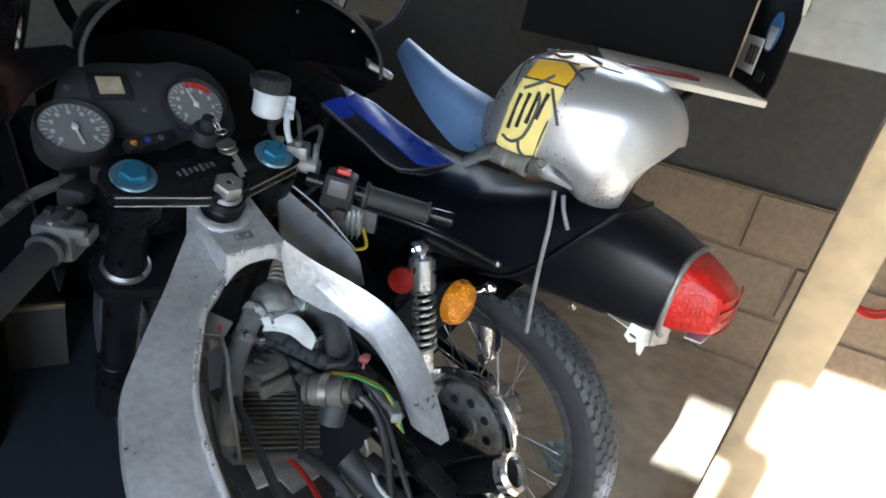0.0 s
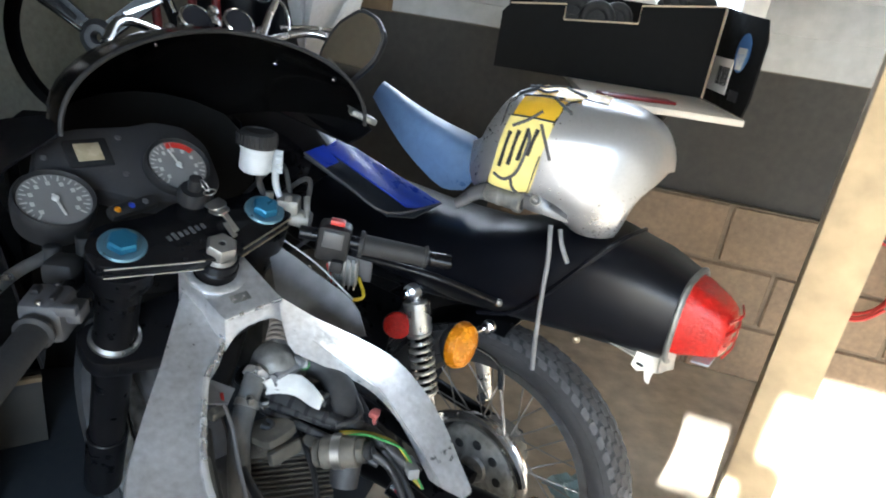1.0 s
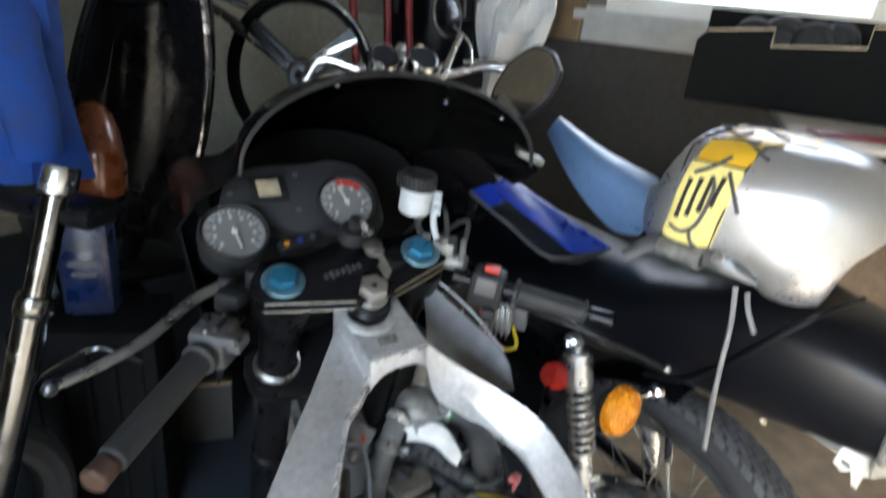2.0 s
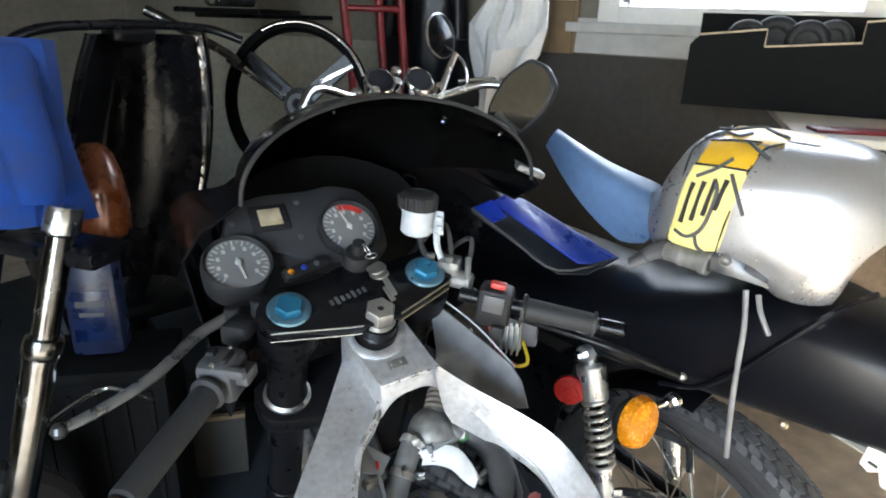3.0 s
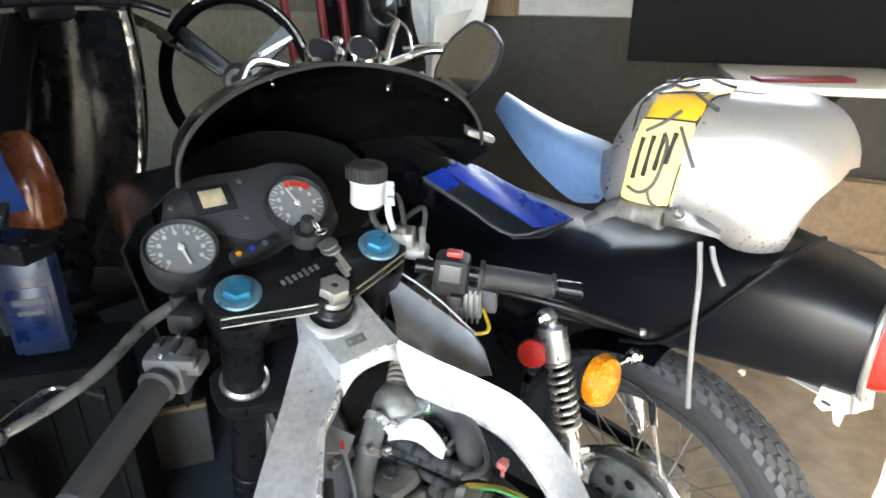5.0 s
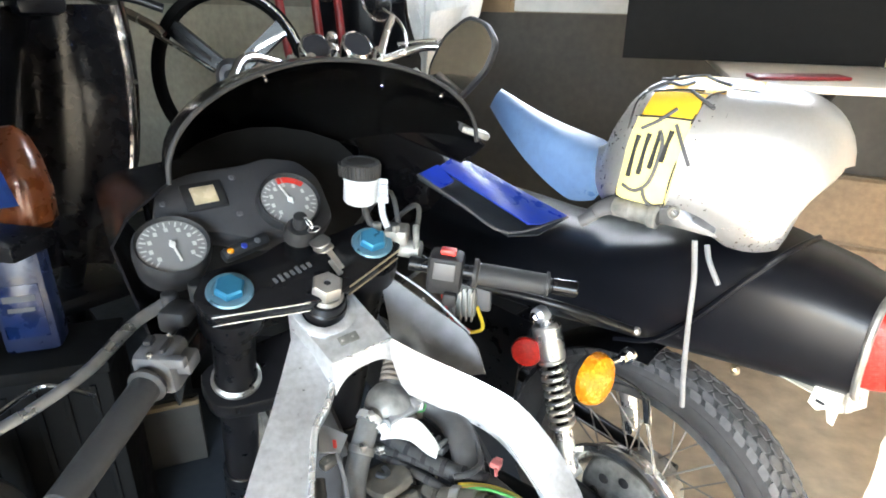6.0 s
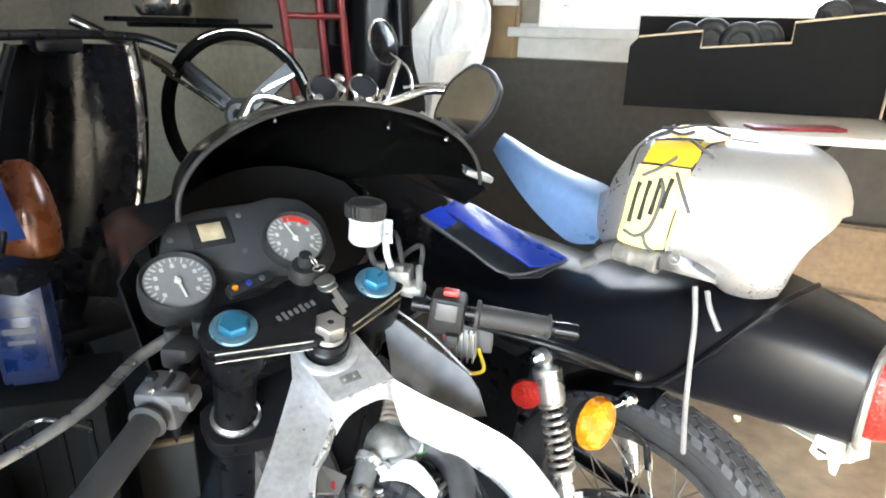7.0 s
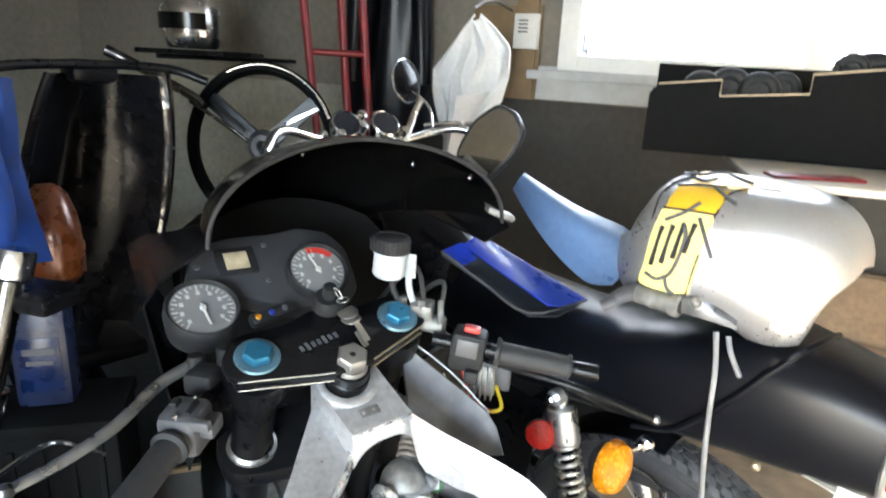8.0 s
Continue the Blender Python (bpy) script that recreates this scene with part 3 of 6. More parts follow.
# each station: outer edge, inner edge
SPARS = {1: [((0.049, -0.098, 0.862), (0.065, -0.092, 0.806)), ((0.067, -0.104, 0.848), (0.074, -0.100, 0.798)), ((0.094, -0.115, 0.828), (0.090, -0.107, 0.788)), ((0.151, -0.171, 0.800), (0.119, -0.155, 0.762)), ((0.178, -0.209, 0.782), (0.138, -0.187, 0.748)), ((0.188, -0.260, 0.760), (0.148, -0.213, 0.737)), ((0.186, -0.312, 0.736), (0.153, -0.265, 0.712)), ((0.175, -0.358, 0.714), (0.156, -0.308, 0.692)), ((0.165, -0.396, 0.697), (0.155, -0.354, 0.672))],
         -1: [((-0.048, 0.012, 0.846), (-0.022, -0.064, 0.811)), ((-0.082, -0.036, 0.817), (-0.028, -0.082, 0.802)), ((-0.110, -0.077, 0.796), (-0.045, -0.103, 0.793)), ((-0.136, -0.113, 0.779), (-0.066, -0.122, 0.785)), ((-0.160, -0.147, 0.764), (-0.086, -0.161, 0.768)), ((-0.191, -0.195, 0.742), (-0.113, -0.228, 0.737)),
              ((-0.204, -0.24, 0.722), (-0.119, -0.284, 0.712)), ((-0.212, -0.303, 0.694), (-0.119, -0.336, 0.689)), ((-0.208, -0.38, 0.66), (-0.114, -0.4, 0.66)), ((-0.175, -0.53, 0.59), (-0.1, -0.53, 0.6))]}


def fine_stations(rows, steps=3):
    """Outer and inner edges as two smooth lines, station by station."""
    return list(zip(smooth_path([o for o, _ in rows], steps), smooth_path([i for _, i in rows], steps)))


for sgn in (-1, 1):
    rings = []
    lip = []
    for k, (o, i) in enumerate(fine_stations(SPARS[sgn])):
        up = Vector((-0.3, -0.35, 1)).normalized()
        dish, n_ = -0.002, len(SPARS[sgn]) * 3 - 2
        deep = min(1.0, 0.15 + k / 7) if sgn > 0 else 1.0
        deep = min(deep, 0.3 + (n_ - 1 - k) / 6)
        rings.append([o + Vector((0, 0, -0.007)), o.lerp(i, 0.035) + up * 0.001, o.lerp(i, 0.12) + up * 0.002, o.lerp(i, 0.45) + up * dish * 0.6, o.lerp(i, 0.8) + up * dish,
                      o.lerp(i, 0.92) + up * dish * 0.5, o.lerp(i, 0.955) + up * 0.0025, i + up * 0.002, i + (Vector((0.011, 0.016, -0.012)) if sgn > 0 else Vector((0, 0, -0.012))) * deep, i + (Vector((0.036, 0.05, -0.036)) if sgn > 0 else Vector((-0.016, 0.014, -0.05))) * deep, o + Vector((-sgn * 0.02 * deep, 0.02 * deep, -0.065 * deep))])
        lip.append(i + up * 0.003 + Vector((sgn * 0.001, 0, 0)))
    spar = part("frame_spar", loft(rings), ALLOY, bike, "scuffed silver cast alloy frame spar")
    if sgn < 0:
        part("spar_lip", tube(lip, 0.004, 8, 1, False), ALLOY_BRIGHT, spar, "bright inner edge")
# head casting: ring boss, flat top plate, rear face arched below
part("head_boss", lathe([(0.0, -0.16), (0.03, -0.16), (0.037, -0.03), (0.040, -0.012), (0.044, -0.005), (0.044, -0.001), (0.041, 0.001), (0.034, 0.001), (0.032, -0.004), (0.0, -0.005)], 48,
                        S @ Vector((0.008, -0.047, -0.047)), S.to_3x3() @ Vector((0, 0, 1))), ALLOY, bike, "round cast boss of the steering head")


def head_plane(x, y, dz=0.0):
    return Vector((x, y, 0.8785 + 0.46 * y + 0.12 * x + dz))


rings = []
for k in range(17):
    u = k / 16
    fx, rx, ry = -0.050 + 0.086 * u, -0.027 + 0.085 * u, -0.0795 + 0.002 * u
    arch = 0.022 + 0.02 * abs(2 * u - 1.1) ** 3
    front, rear = head_plane(fx, 0.016), head_plane(rx, ry)
    rings.append([front + Vector((0, 0, -0.05)), front, front.lerp(rear, 0.5), front.lerp(rear, 0.93), rear + Vector((0, 0, 0.0012)), rear + Vector((0, -0.003, -0.0025)), rear + Vector((0.001, -0.005, -arch * 0.6)), rear + Vector((0.001, -0.004, -arch)),
                  rear + Vector((0, 0.008, -arch - 0.002)), rear + Vector((0, 0.03, -0.04)), front + Vector((0, -0.005, -0.06))])
head = part("head_plate", loft(rings), ALLOY, bike, "flat cast alloy head plate with arched rear web")
part("plate_edge", tube([head_plane(-0.0262, -0.0815, 0.0), head_plane(0.0155, -0.0805, 0.0), head_plane(0.0575, -0.0798, 0.0)], 0.0022, 8, 3), ALLOY_BRIGHT, head, "bright rear edge")
part("frame_mark", moved(box(0.027, 0.014, 0.0016, 0.0005), Matrix.Translation(head_plane(0.006, -0.058, 0.001)) @ pose(0, 0, 0, 24, -7, 2)), ALLOY_DULL, head, "small stamped frame plate")
for x in (-0.002, 0.012):
    part("mark_rivet", lathe([(0, 0), (0.0022, 0), (0.0016, 0.0012), (0, 0.0015)], 10, head_plane(x, -0.058, 0.0018), (0, -0.4, 1)), STEEL, head)
# loose grey side plate beside the head
pa, pb, pc, pd = Vector((0.105, 0.06, 0.885)), Vector((0.178, -0.075, 0.822)), Vector((0.182, -0.122, 0.775)), Vector((0.09, -0.02, 0.73))
part("air_duct_panel", sheet([[pa.lerp(pb, t), pa.lerp(pb, t).lerp(pd.lerp(pc, t), 0.5) + Vector((0.006, 0.004, 0.004)), pd.lerp(pc, t)] for t in (0, 0.25, 0.5, 0.75, 1)], 0.004), PANEL_GREY, bike, "scratched grey side panel")
part("panel_edge", tube([pa + Vector((0.012, 0.0, 0.004)), pa.lerp(pb, 0.5) + Vector((0.014, 0, 0.004)), pb + Vector((0.008, 0, -0.006))], 0.0016, 8, 4), WHITE_PLASTIC, bike)
# voltage regulator with fins, and its wires
reg = part("regulator", box(0.05, 0.03, 0.05, 0.004, at=(0.212, -0.006, 0.835), turn=(0, 0, -40)), ALLOY_DULL, bike, "finned alloy voltage regulator")
for k in range(6):
    part("fin", moved(box(0.003, 0.016, 0.05, 0.001), pose(0.212, -0.006, 0.835, 0, 0, -40) @ pose(-0.021 + 0.0084 * k, -0.02, 0)), STEEL, reg)
part("wire", tube([(0.235, -0.02, 0.82), (0.225, -0.05, 0.80), (0.2, -0.04, 0.795), (0.21, -0.02, 0.785)], 0.003, 8), YELLOW_WIRE, bike, "yellow wire")
part("wire", tube([(0.18, -0.005, 0.85), (0.183, -0.012, 0.83), (0.19, -0.02, 0.81), (0.215, -0.035, 0.79)], 0.0022, 8), RED_WIRE, bike, "red wire")
part("wire", tube([(0.15, 0.0, 0.85), (0.165, -0.02, 0.80), (0.19, -0.055, 0.782)], 0.002, 8), PAPER, bike, "white wire")
part("relay_box", box(0.03, 0.028, 0.06, 0.004, at=(0.25, -0.01, 0.84), turn=(0, 0, -40)), GREY_PLASTIC, bike)

# instruments
DM = pose(-0.045, 0.215, 0.972) @ pose(0, 0, 0, 0, 0, 6) @ pose(0, 0, 0, 42, 0, 0)
dash = part("dash_panel", moved(plate([(-0.135, 0.0), (-0.115, 0.055), (-0.06, 0.07), (0.02, 0.068), (0.06, 0.075), (0.11, 0.06), (0.135, 0.02), (0.13, -0.06), (0.08, -0.085), (0.0, -0.07), (-0.06, -0.04), (-0.12, -0.03)], 0.045, 0.008, DM, 4), Matrix.Identity(4)),
            DASH_GREY, bike, "dark grey moulded instrument panel")


def gauge(name, m, r, needle, label, red=False):
    bezel = part(name, moved(lathe([(0, -0.04), (r * 0.9, -0.04), (r, -0.01), (r, 0.008), (r * 0.95, 0.012), (r * 0.9, 0.009), (r * 0.88, 0.004), (0, 0.004)], 48), m), BLACK_PLASTIC, bike, label)
    part("dial", moved(lathe([(0, 0.0045), (r * 0.87, 0.0045), (r * 0.87, 0.006), (0, 0.006)], 48), m), DIAL, bezel)
    ticks = []
    for k in range(25):
        a = radians(225 - 270 * k / 24)
        ln = r * (0.17 if k % 2 == 0 else 0.09)
        if red and 13 <= k <= 19:
            continue
        ticks.append(moved(box(ln, r * (0.045 if k % 2 == 0 else 0.025), 0.0006), pose(math.cos(a) * (r * 0.82 - ln / 2), math.sin(a) * (r * 0.82 - ln / 2), 0.0064, 0, 0, math.degrees(a))))
    for k in range(9):
        a = radians(220 - 260 * k / 8)
        ticks.append(box(r * 0.1, r * 0.13, 0.0006, at=(math.cos(a) * r * 0.56, math.sin(a) * r * 0.56, 0.0064)))
    tagged(part("dial_scale", moved(joined(*ticks), m), DIAL_WHITE, bezel, "white scale of plain bars"), kind="stuff")
    if red:
        part("red_zone", moved(joined(*[moved(box(r * 0.2, r * 0.07, 0.0006), pose(math.cos(a) * r * 0.74, math.sin(a) * r * 0.74, 0.0064, 0, 0, math.degrees(a))) for a in [radians(100 - 6 * k) for k in range(11)]]), m), RED_WIRE, bezel, "red band of the scale")
    part("needle", moved(joined(box(r * 0.75, r * 0.06, 0.0012, at=(r * 0.22, 0, 0.009)), rod((0, 0, 0.006), (0, 0, 0.012), r * 0.09)), m @ pose(0, 0, 0, 0, 0, needle)), PAPER, bezel, "white needle")
    return bezel


gauge("tachometer", DM @ pose(0.064, -0.02, 0.006), 0.051, 105, "round tachometer with white scale and red band", True)
gauge("speedometer", DM @ pose(-0.126, -0.058, 0.012, -10, 0, 0), 0.052, -84, "round speedometer with white scale")
lcd = part("lcd_frame", moved(box(0.062, 0.048, 0.008, 0.003, at=(-0.055, 0.022, 0.0)), DM), BLACK_PLASTIC, dash)
part("lcd_panel", moved(box(0.036, 0.03, 0.002, 0.0005, at=(-0.055, 0.022, 0.0042)), DM), LCD, lcd, "yellowish temperature display")
part("lamp_strip", moved(joined(box(0.075, 0.022, 0.02, 0.008, at=(-0.03, -0.083, 0.012), turn=(0, 0, 10))), DM), BLACK_PLASTIC, dash, "strip of warning lamps")
for k, mm in enumerate((AMBER, BLUE_DEEP, GREY_PLASTIC)):
    part("warning_lamp", moved(rod((-0.055 + 0.021 * k, -0.087 + 0.0035 * k, 0.02), (-0.055 + 0.021 * k, -0.087 + 0.0035 * k, 0.0232), 0.005), DM), mm, dash)
for x, y in ((-0.005, 0.045), (-0.015, -0.02), (-0.115, 0.02)):
    part("dash_screw", moved(rod((x, y, 0), (x, y, 0.003), 0.005), DM), GREY_PLASTIC, dash)

# fairing and screen: a hollow dome, its rear rim arched over the instruments
rows = []
for k in range(25):
    a = math.pi * k / 24
    c, s_ = math.cos(a), math.sin(a)
    x0, z0 = 0.077 - 0.236 * c, 1.045 + 0.137 * s_ ** 0.9
    rim_y = 0.16 - 0.05 * abs(c)
    row = []
    for j in range(9):
        t = j / 8
        w = 1 - 0.55 * t ** 1.8
        row.append(Vector((0.05 + (x0 - 0.05) * w, rim_y + 0.42 * t, 0.93 + (z0 - 0.93) * (1 - 0.75 * t ** 2.0))))
    rows.append(row)
part("windscreen", sheet(rows, -0.003), BLACK_SCREEN, bike, "black smoked windscreen")
part("screen_rim", tube([r[0] for r in rows], 0.0035, 8, 2), BLACK_PLASTIC, bike, "thin rubber rim of the screen")
for k, j in ((4, 1), (20, 1), (6, 3), (18, 3), (11, 4)):
    part("screen_screw", rod(rows[k][j], rows[k][j] + Vector((0, -0.006, -0.004)), 0.0036), CHROME, bike)
for sgn, lab in ((-1, "L"), (1, "R")):
    x = 0.077 + sgn * 0.236
    low = 0.93 if sgn < 0 else 1.015
    part("fairing_side", sheet([[Vector((x, 0.11 + 0.02 * i, 1.05)), Vector((x + sgn * 0.02 - (0.035 if sgn < 0 else 0), 0.12 + 0.05 * i + (0.05 if sgn < 0 else 0), (1.05 + low) / 2)), Vector((x + sgn * 0.01 - (0.07 if sgn < 0 else 0), 0.14 + 0.07 * i + (0.09 if sgn < 0 else 0), low))] + ([Vector((x - 0.03 + 0.02 * i, 0.25 + 0.07 * i, 0.62))] if sgn < 0 else [Vector((x - 0.012, 0.14 + 0.07 * i, low - 0.008))]) for i in range(6)], 0.004), BLACK_GLOSS, bike, "glossy black fairing side")
part("fairing_inner", sheet([[Vector((-0.17 + 0.05 * k, 0.36 + 0.07 * math.sin(math.pi * k / 8), 0.95 + 0.09 * math.sin(math.pi * k / 8) ** 0.5 - 0.08 * j)) for k in range(9)] for j in range(5)], 0.004), BLACK_MATTE, bike, "matt black inner fairing behind the instruments")
part("fairing_nose", sheet([[Vector((0.05 - 0.22 * math.cos(math.pi * k / 12), 0.5 + 0.12 * math.sin(math.pi * k / 12) - 0.16 * j * 0.3, 0.96 - 0.12 * j)) for k in range(13)] for j in range(4)], 0.004), BLACK_GLOSS, bike, "glossy black fairing nose")
part("mirror_mount", joined(box(0.05, 0.03, 0.012, 0.004, at=(0.318, 0.125, 1.058), turn=(0, 20, -20)), tube([(0.315, 0.13, 1.06), (0.31, 0.22, 1.1), (0.29, 0.28, 1.14)], 0.008)), ALLOY_DULL, bike, "scuffed alloy mirror mount")
# mirror
mz, mx = Vector((-0.76, -0.62, 0.17)).normalized(), Vector((0.5, -0.41, 0.76))
mx = (mx - mz * mx.dot(mz)).normalized()
my = mz.cross(mx)
MM = Matrix.Translation((0.378, 0.276, 1.152)) @ Matrix((mx, my, mz)).transposed().to_4x4() @ Matrix.Diagonal((0.86, 0.98, 0.9, 1))
mir = part("mirror", moved(plate([(-0.095, -0.03), (-0.06, -0.052), (0.03, -0.055), (0.085, -0.035), (0.1, 0.005), (0.085, 0.042), (0.02, 0.055), (-0.05, 0.04), (-0.092, 0.01)], 0.03, 0.006, MM, 4), Matrix.Identity(4)), BLACK_PLASTIC, bike, "black rear-view mirror")
part("mirror_glass", moved(plate([(-0.086, -0.026), (-0.056, -0.045), (0.03, -0.047), (0.078, -0.03), (0.092, 0.005), (0.078, 0.035), (0.02, 0.047), (-0.046, 0.034), (-0.084, 0.008)], 0.002, 0, MM @ pose(0, 0, 0.003), 4), Matrix.Identity(4)), MIRROR, mir, "mirror glass reflecting the garage")

# engine bay: block low down, radiator, cooling parts and loom over it
eng = part("engine", joined(box(0.2, 0.26, 0.3, 0.03, at=(0.0, -0.2, 0.36)), box(0.12, 0.12, 0.1, 0.02, at=(0.02, -0.11, 0.55), turn=(-20, 0, 0)), rod((-0.13, -0.22, 0.36), (0.13, -0.22, 0.36), 0.1)), ENGINE, bike, "dark oily engine block")
# added pale plates stand for sunlit floor glimpsed between the engine parts
part("engine_plate", plate([(-0.05, -0.01), (-0.03, -0.045), (0.0, -0.03), (0.02, -0.05), (0.055, -0.02), (0.04, 0.01), (0.05, 0.035), (0.01, 0.03), (-0.02, 0.04), (-0.03, 0.015)], 0.006, 0.0015, pose(0.015, -0.225, 0.565, 12, 0, -30)), ALLOY, eng, "pale jagged plate for the sunlit floor seen past the engine")
part("engine_plate", plate([(-0.02, -0.015), (0.01, -0.02), (0.026, 0.0), (0.016, 0.022), (-0.006, 0.012), (-0.024, 0.016)], 0.006, 0.0015, pose(0.076, -0.317, 0.575, 14, 0, -30)), ALLOY, eng, "pale jagged plate for the sunlit floor seen past the engine")
part("gearbox_cover", joined(lathe([(0, 0), (0.06, 0), (0.068, 0.01), (0.06, 0.03), (0.03, 0.036), (0, 0.036)], 30, (-0.1, -0.32, 0.44), (-0.8, -0.2, 0.5)), box(0.08, 0.1, 0.05, 0.012, at=(-0.06, -0.38, 0.45), turn=(-20, 0, 15))), ENGINE, eng, "dark engine side cover")
RM = pose(0.017, -0.198, 0.612) @ pose(0, 0, 0, 0, 0, -24) @ pose(0, 0, 0, 30, 0, 0)
radi = part("radiator", moved(box(0.116, 0.085, 0.03, 0.004), RM), RAD, bike, "dusty brown radiator core")
for k in range(12):
    part("fin", moved(box(0.114, 0.0022, 0.008, 0.0006), RM @ pose(0, -0.039 + 0.0071 * k, 0.0175, 0, 0, 0)), RAD_FIN, radi)
part("radiator_tank", moved(joined(box(0.122, 0.03, 0.038, 0.009, at=(0, 0.056, 0.006)), rod((-0.035, 0.056, 0.02), (-0.035, 0.056, 0.034), 0.008, seg=6), rod((0.03, 0.06, 0.02), (0.03, 0.06, 0.03), 0.011)), RM), TAN_METAL, radi, "tan dusty radiator end tank")
part("radiator_rail", moved(box(0.122, 0.01, 0.036, 0.002, at=(0, -0.048, 0.0)), RM), ENGINE, radi)
# thermostat housing with its necks, and the two hoses
TH = Vector((0.051, -0.080, 0.748))
thermo = part("thermostat", joined(lathe([(0, -0.02), (0.03, -0.02), (0.033, -0.012), (0.033, 0.0), (0.029, 0.012), (0.02, 0.02), (0.008, 0.024), (0, 0.024)], 32, TH, (0.1, -0.35, 1)),
                                   rod(TH + Vector((-0.006, -0.006, 0.0)), (0.013, -0.094, 0.744), 0.014, 0.0125, 20), rod(TH + Vector((0.01, 0.012, 0.01)), (0.078, -0.046, 0.775), 0.015, 0.014, 20)), ALLOY_DULL, bike, "corroded grey thermostat housing")
part("cover_rim", joined(lathe([(0.028, -0.006), (0.0375, -0.005), (0.0385, 0.0), (0.0365, 0.004), (0.028, 0.005)], 32, TH + Vector((0, -0.004, -0.012)), (0.1, -0.35, 1))), ALLOY_DULL, thermo)
for a in (0.3, 1.6, 2.9, 4.2, 5.4):
    part("cover_bolt", lathe([(0, 0), (0.0052, 0), (0.0052, 0.006), (0.003, 0.008), (0, 0.008)], 6, TH + Vector((0.034 * math.cos(a), 0.032 * math.sin(a) - 0.004, -0.008 + 0.012 * math.sin(a))), (0.1, -0.35, 1)), STEEL, thermo)
part("neck_sleeve", joined(*[ring(Vector((0.066, -0.058, 0.765)).lerp(Vector((0.088, -0.030, 0.786)), k / 5), (0.6, 0.7, 0.5), 0.0145, 0.0032, 24, 8) for k in range(6)], rod((0.066, -0.058, 0.765), (0.09, -0.028, 0.788), 0.015)), RUST_DUST, thermo, "ribbed dusty rubber sleeve")
part("sensor_plug", joined(box(0.04, 0.014, 0.012, 0.003, at=(0.056, -0.107, 0.744), turn=(15, 0, 8)), box(0.012, 0.02, 0.016, 0.003, at=(0.08, -0.1, 0.748), turn=(15, 0, 8)), rod((0.034, -0.111, 0.742), (0.03, -0.113, 0.742), 0.007)), PANEL_GREY, thermo, "grey sensor plug with clip")
part("wire", tube([(0.084, -0.1, 0.752), (0.09, -0.095, 0.758), (0.094, -0.105, 0.75), (0.088, -0.112, 0.742), (0.08, -0.108, 0.74)], 0.0016, 6), GREEN_WIRE, bike, "thin green wire loop")
part("coolant_hose", tube([(0.016, -0.093, 0.746), (0.006, -0.102, 0.735), (-0.012, -0.118, 0.712), (-0.03, -0.14, 0.69), (-0.045, -0.17, 0.655), (-0.05, -0.19, 0.6)], 0.0155, 16), DUSTY_HOSE, bike, "dusty grey rubber coolant hose")
for p_, d_ in (((0.014, -0.095, 0.745), (-0.8, -0.5, -0.5)), ((-0.008, -0.115, 0.717), (-0.6, -0.5, -0.8))):
    part("hose_clip", joined(lathe([(0.0155, -0.005), (0.018, -0.005), (0.018, 0.005), (0.0155, 0.005)], 24, p_, d_), box(0.009, 0.012, 0.01, 0.002, at=(p_[0] - 0.002, p_[1] - 0.012, p_[2] + 0.014))), BRIGHT if p_[0] > 0 else STEEL, bike, "steel worm-drive hose clip")
part("coolant_hose", tube([(0.083, -0.085, 0.74), (0.105, -0.095, 0.738), (0.122, -0.125, 0.728), (0.118, -0.17, 0.71), (0.1, -0.215, 0.675), (0.08, -0.235, 0.62)], 0.021, 18), HOSE, bike, "thick black rubber coolant hose")
part("hose_clip", lathe([(0.0205, -0.004), (0.023, -0.004), (0.023, 0.004), (0.0205, 0.004)], 28, (0.093, -0.09, 0.74), (0.8, -0.4, -0.05)), STEEL, bike)
# white scoop under the housing
scoop_top = smooth_path([(0.014, -0.111, 0.742), (0.045, -0.109, 0.742), (0.070, -0.127, 0.742), (0.072, -0.169, 0.742), (0.068, -0.191, 0.742)], 3)
scoop_low = smooth_path([(0.023, -0.112, 0.730), (0.042, -0.119, 0.730), (0.058, -0.137, 0.730), (0.064, -0.167, 0.730), (0.070, -0.182, 0.730)], 3)
part("air_scoop", sheet([[a, a.lerp(b, 0.5) + Vector((0, 0, 0.003)), b, b + Vector((0, 0.004, -0.012))] for a, b in zip(scoop_top, scoop_low)], 0.0025), SCOOP_WHITE, bike, "white plastic scoop under the thermostat")
# loom of taped bundles
for pts, r in (([(0.005, -0.07, 0.70), (0.03, -0.094, 0.708), (0.058, -0.14, 0.703), (0.085, -0.19, 0.70), (0.12, -0.235, 0.694), (0.15, -0.31, 0.66)], 0.0105), ([(0.03, -0.11, 0.698), (0.06, -0.155, 0.697), (0.09, -0.205, 0.694), (0.135, -0.262, 0.685)], 0.0075), ([(0.02, -0.105, 0.69), (0.048, -0.16, 0.688), (0.075, -0.215, 0.684), (0.11, -0.27, 0.67)], 0.006)):
    loom = part("wiring_loom", tube(pts, r, 12), LOOM, bike, "taped black wiring loom")
    sp_ = smooth_path(pts, 6)
    for k in range(2, len(sp_) - 2, 3):
        part("loom_tape", lathe([(r * 0.9, -0.004), (r * 1.08, -0.003), (r * 1.08, 0.003), (r * 0.9, 0.004)], 14, sp_[k], sp_[k + 1] - sp_[k - 1]), BLACK_PLASTIC, loom)
strip = part("terminal_strip", moved(box(0.09, 0.02, 0.012, 0.003), pose(0.068, -0.128, 0.712, -12, 0, -58)), LOOM, bike, "black ribbed terminal strip")
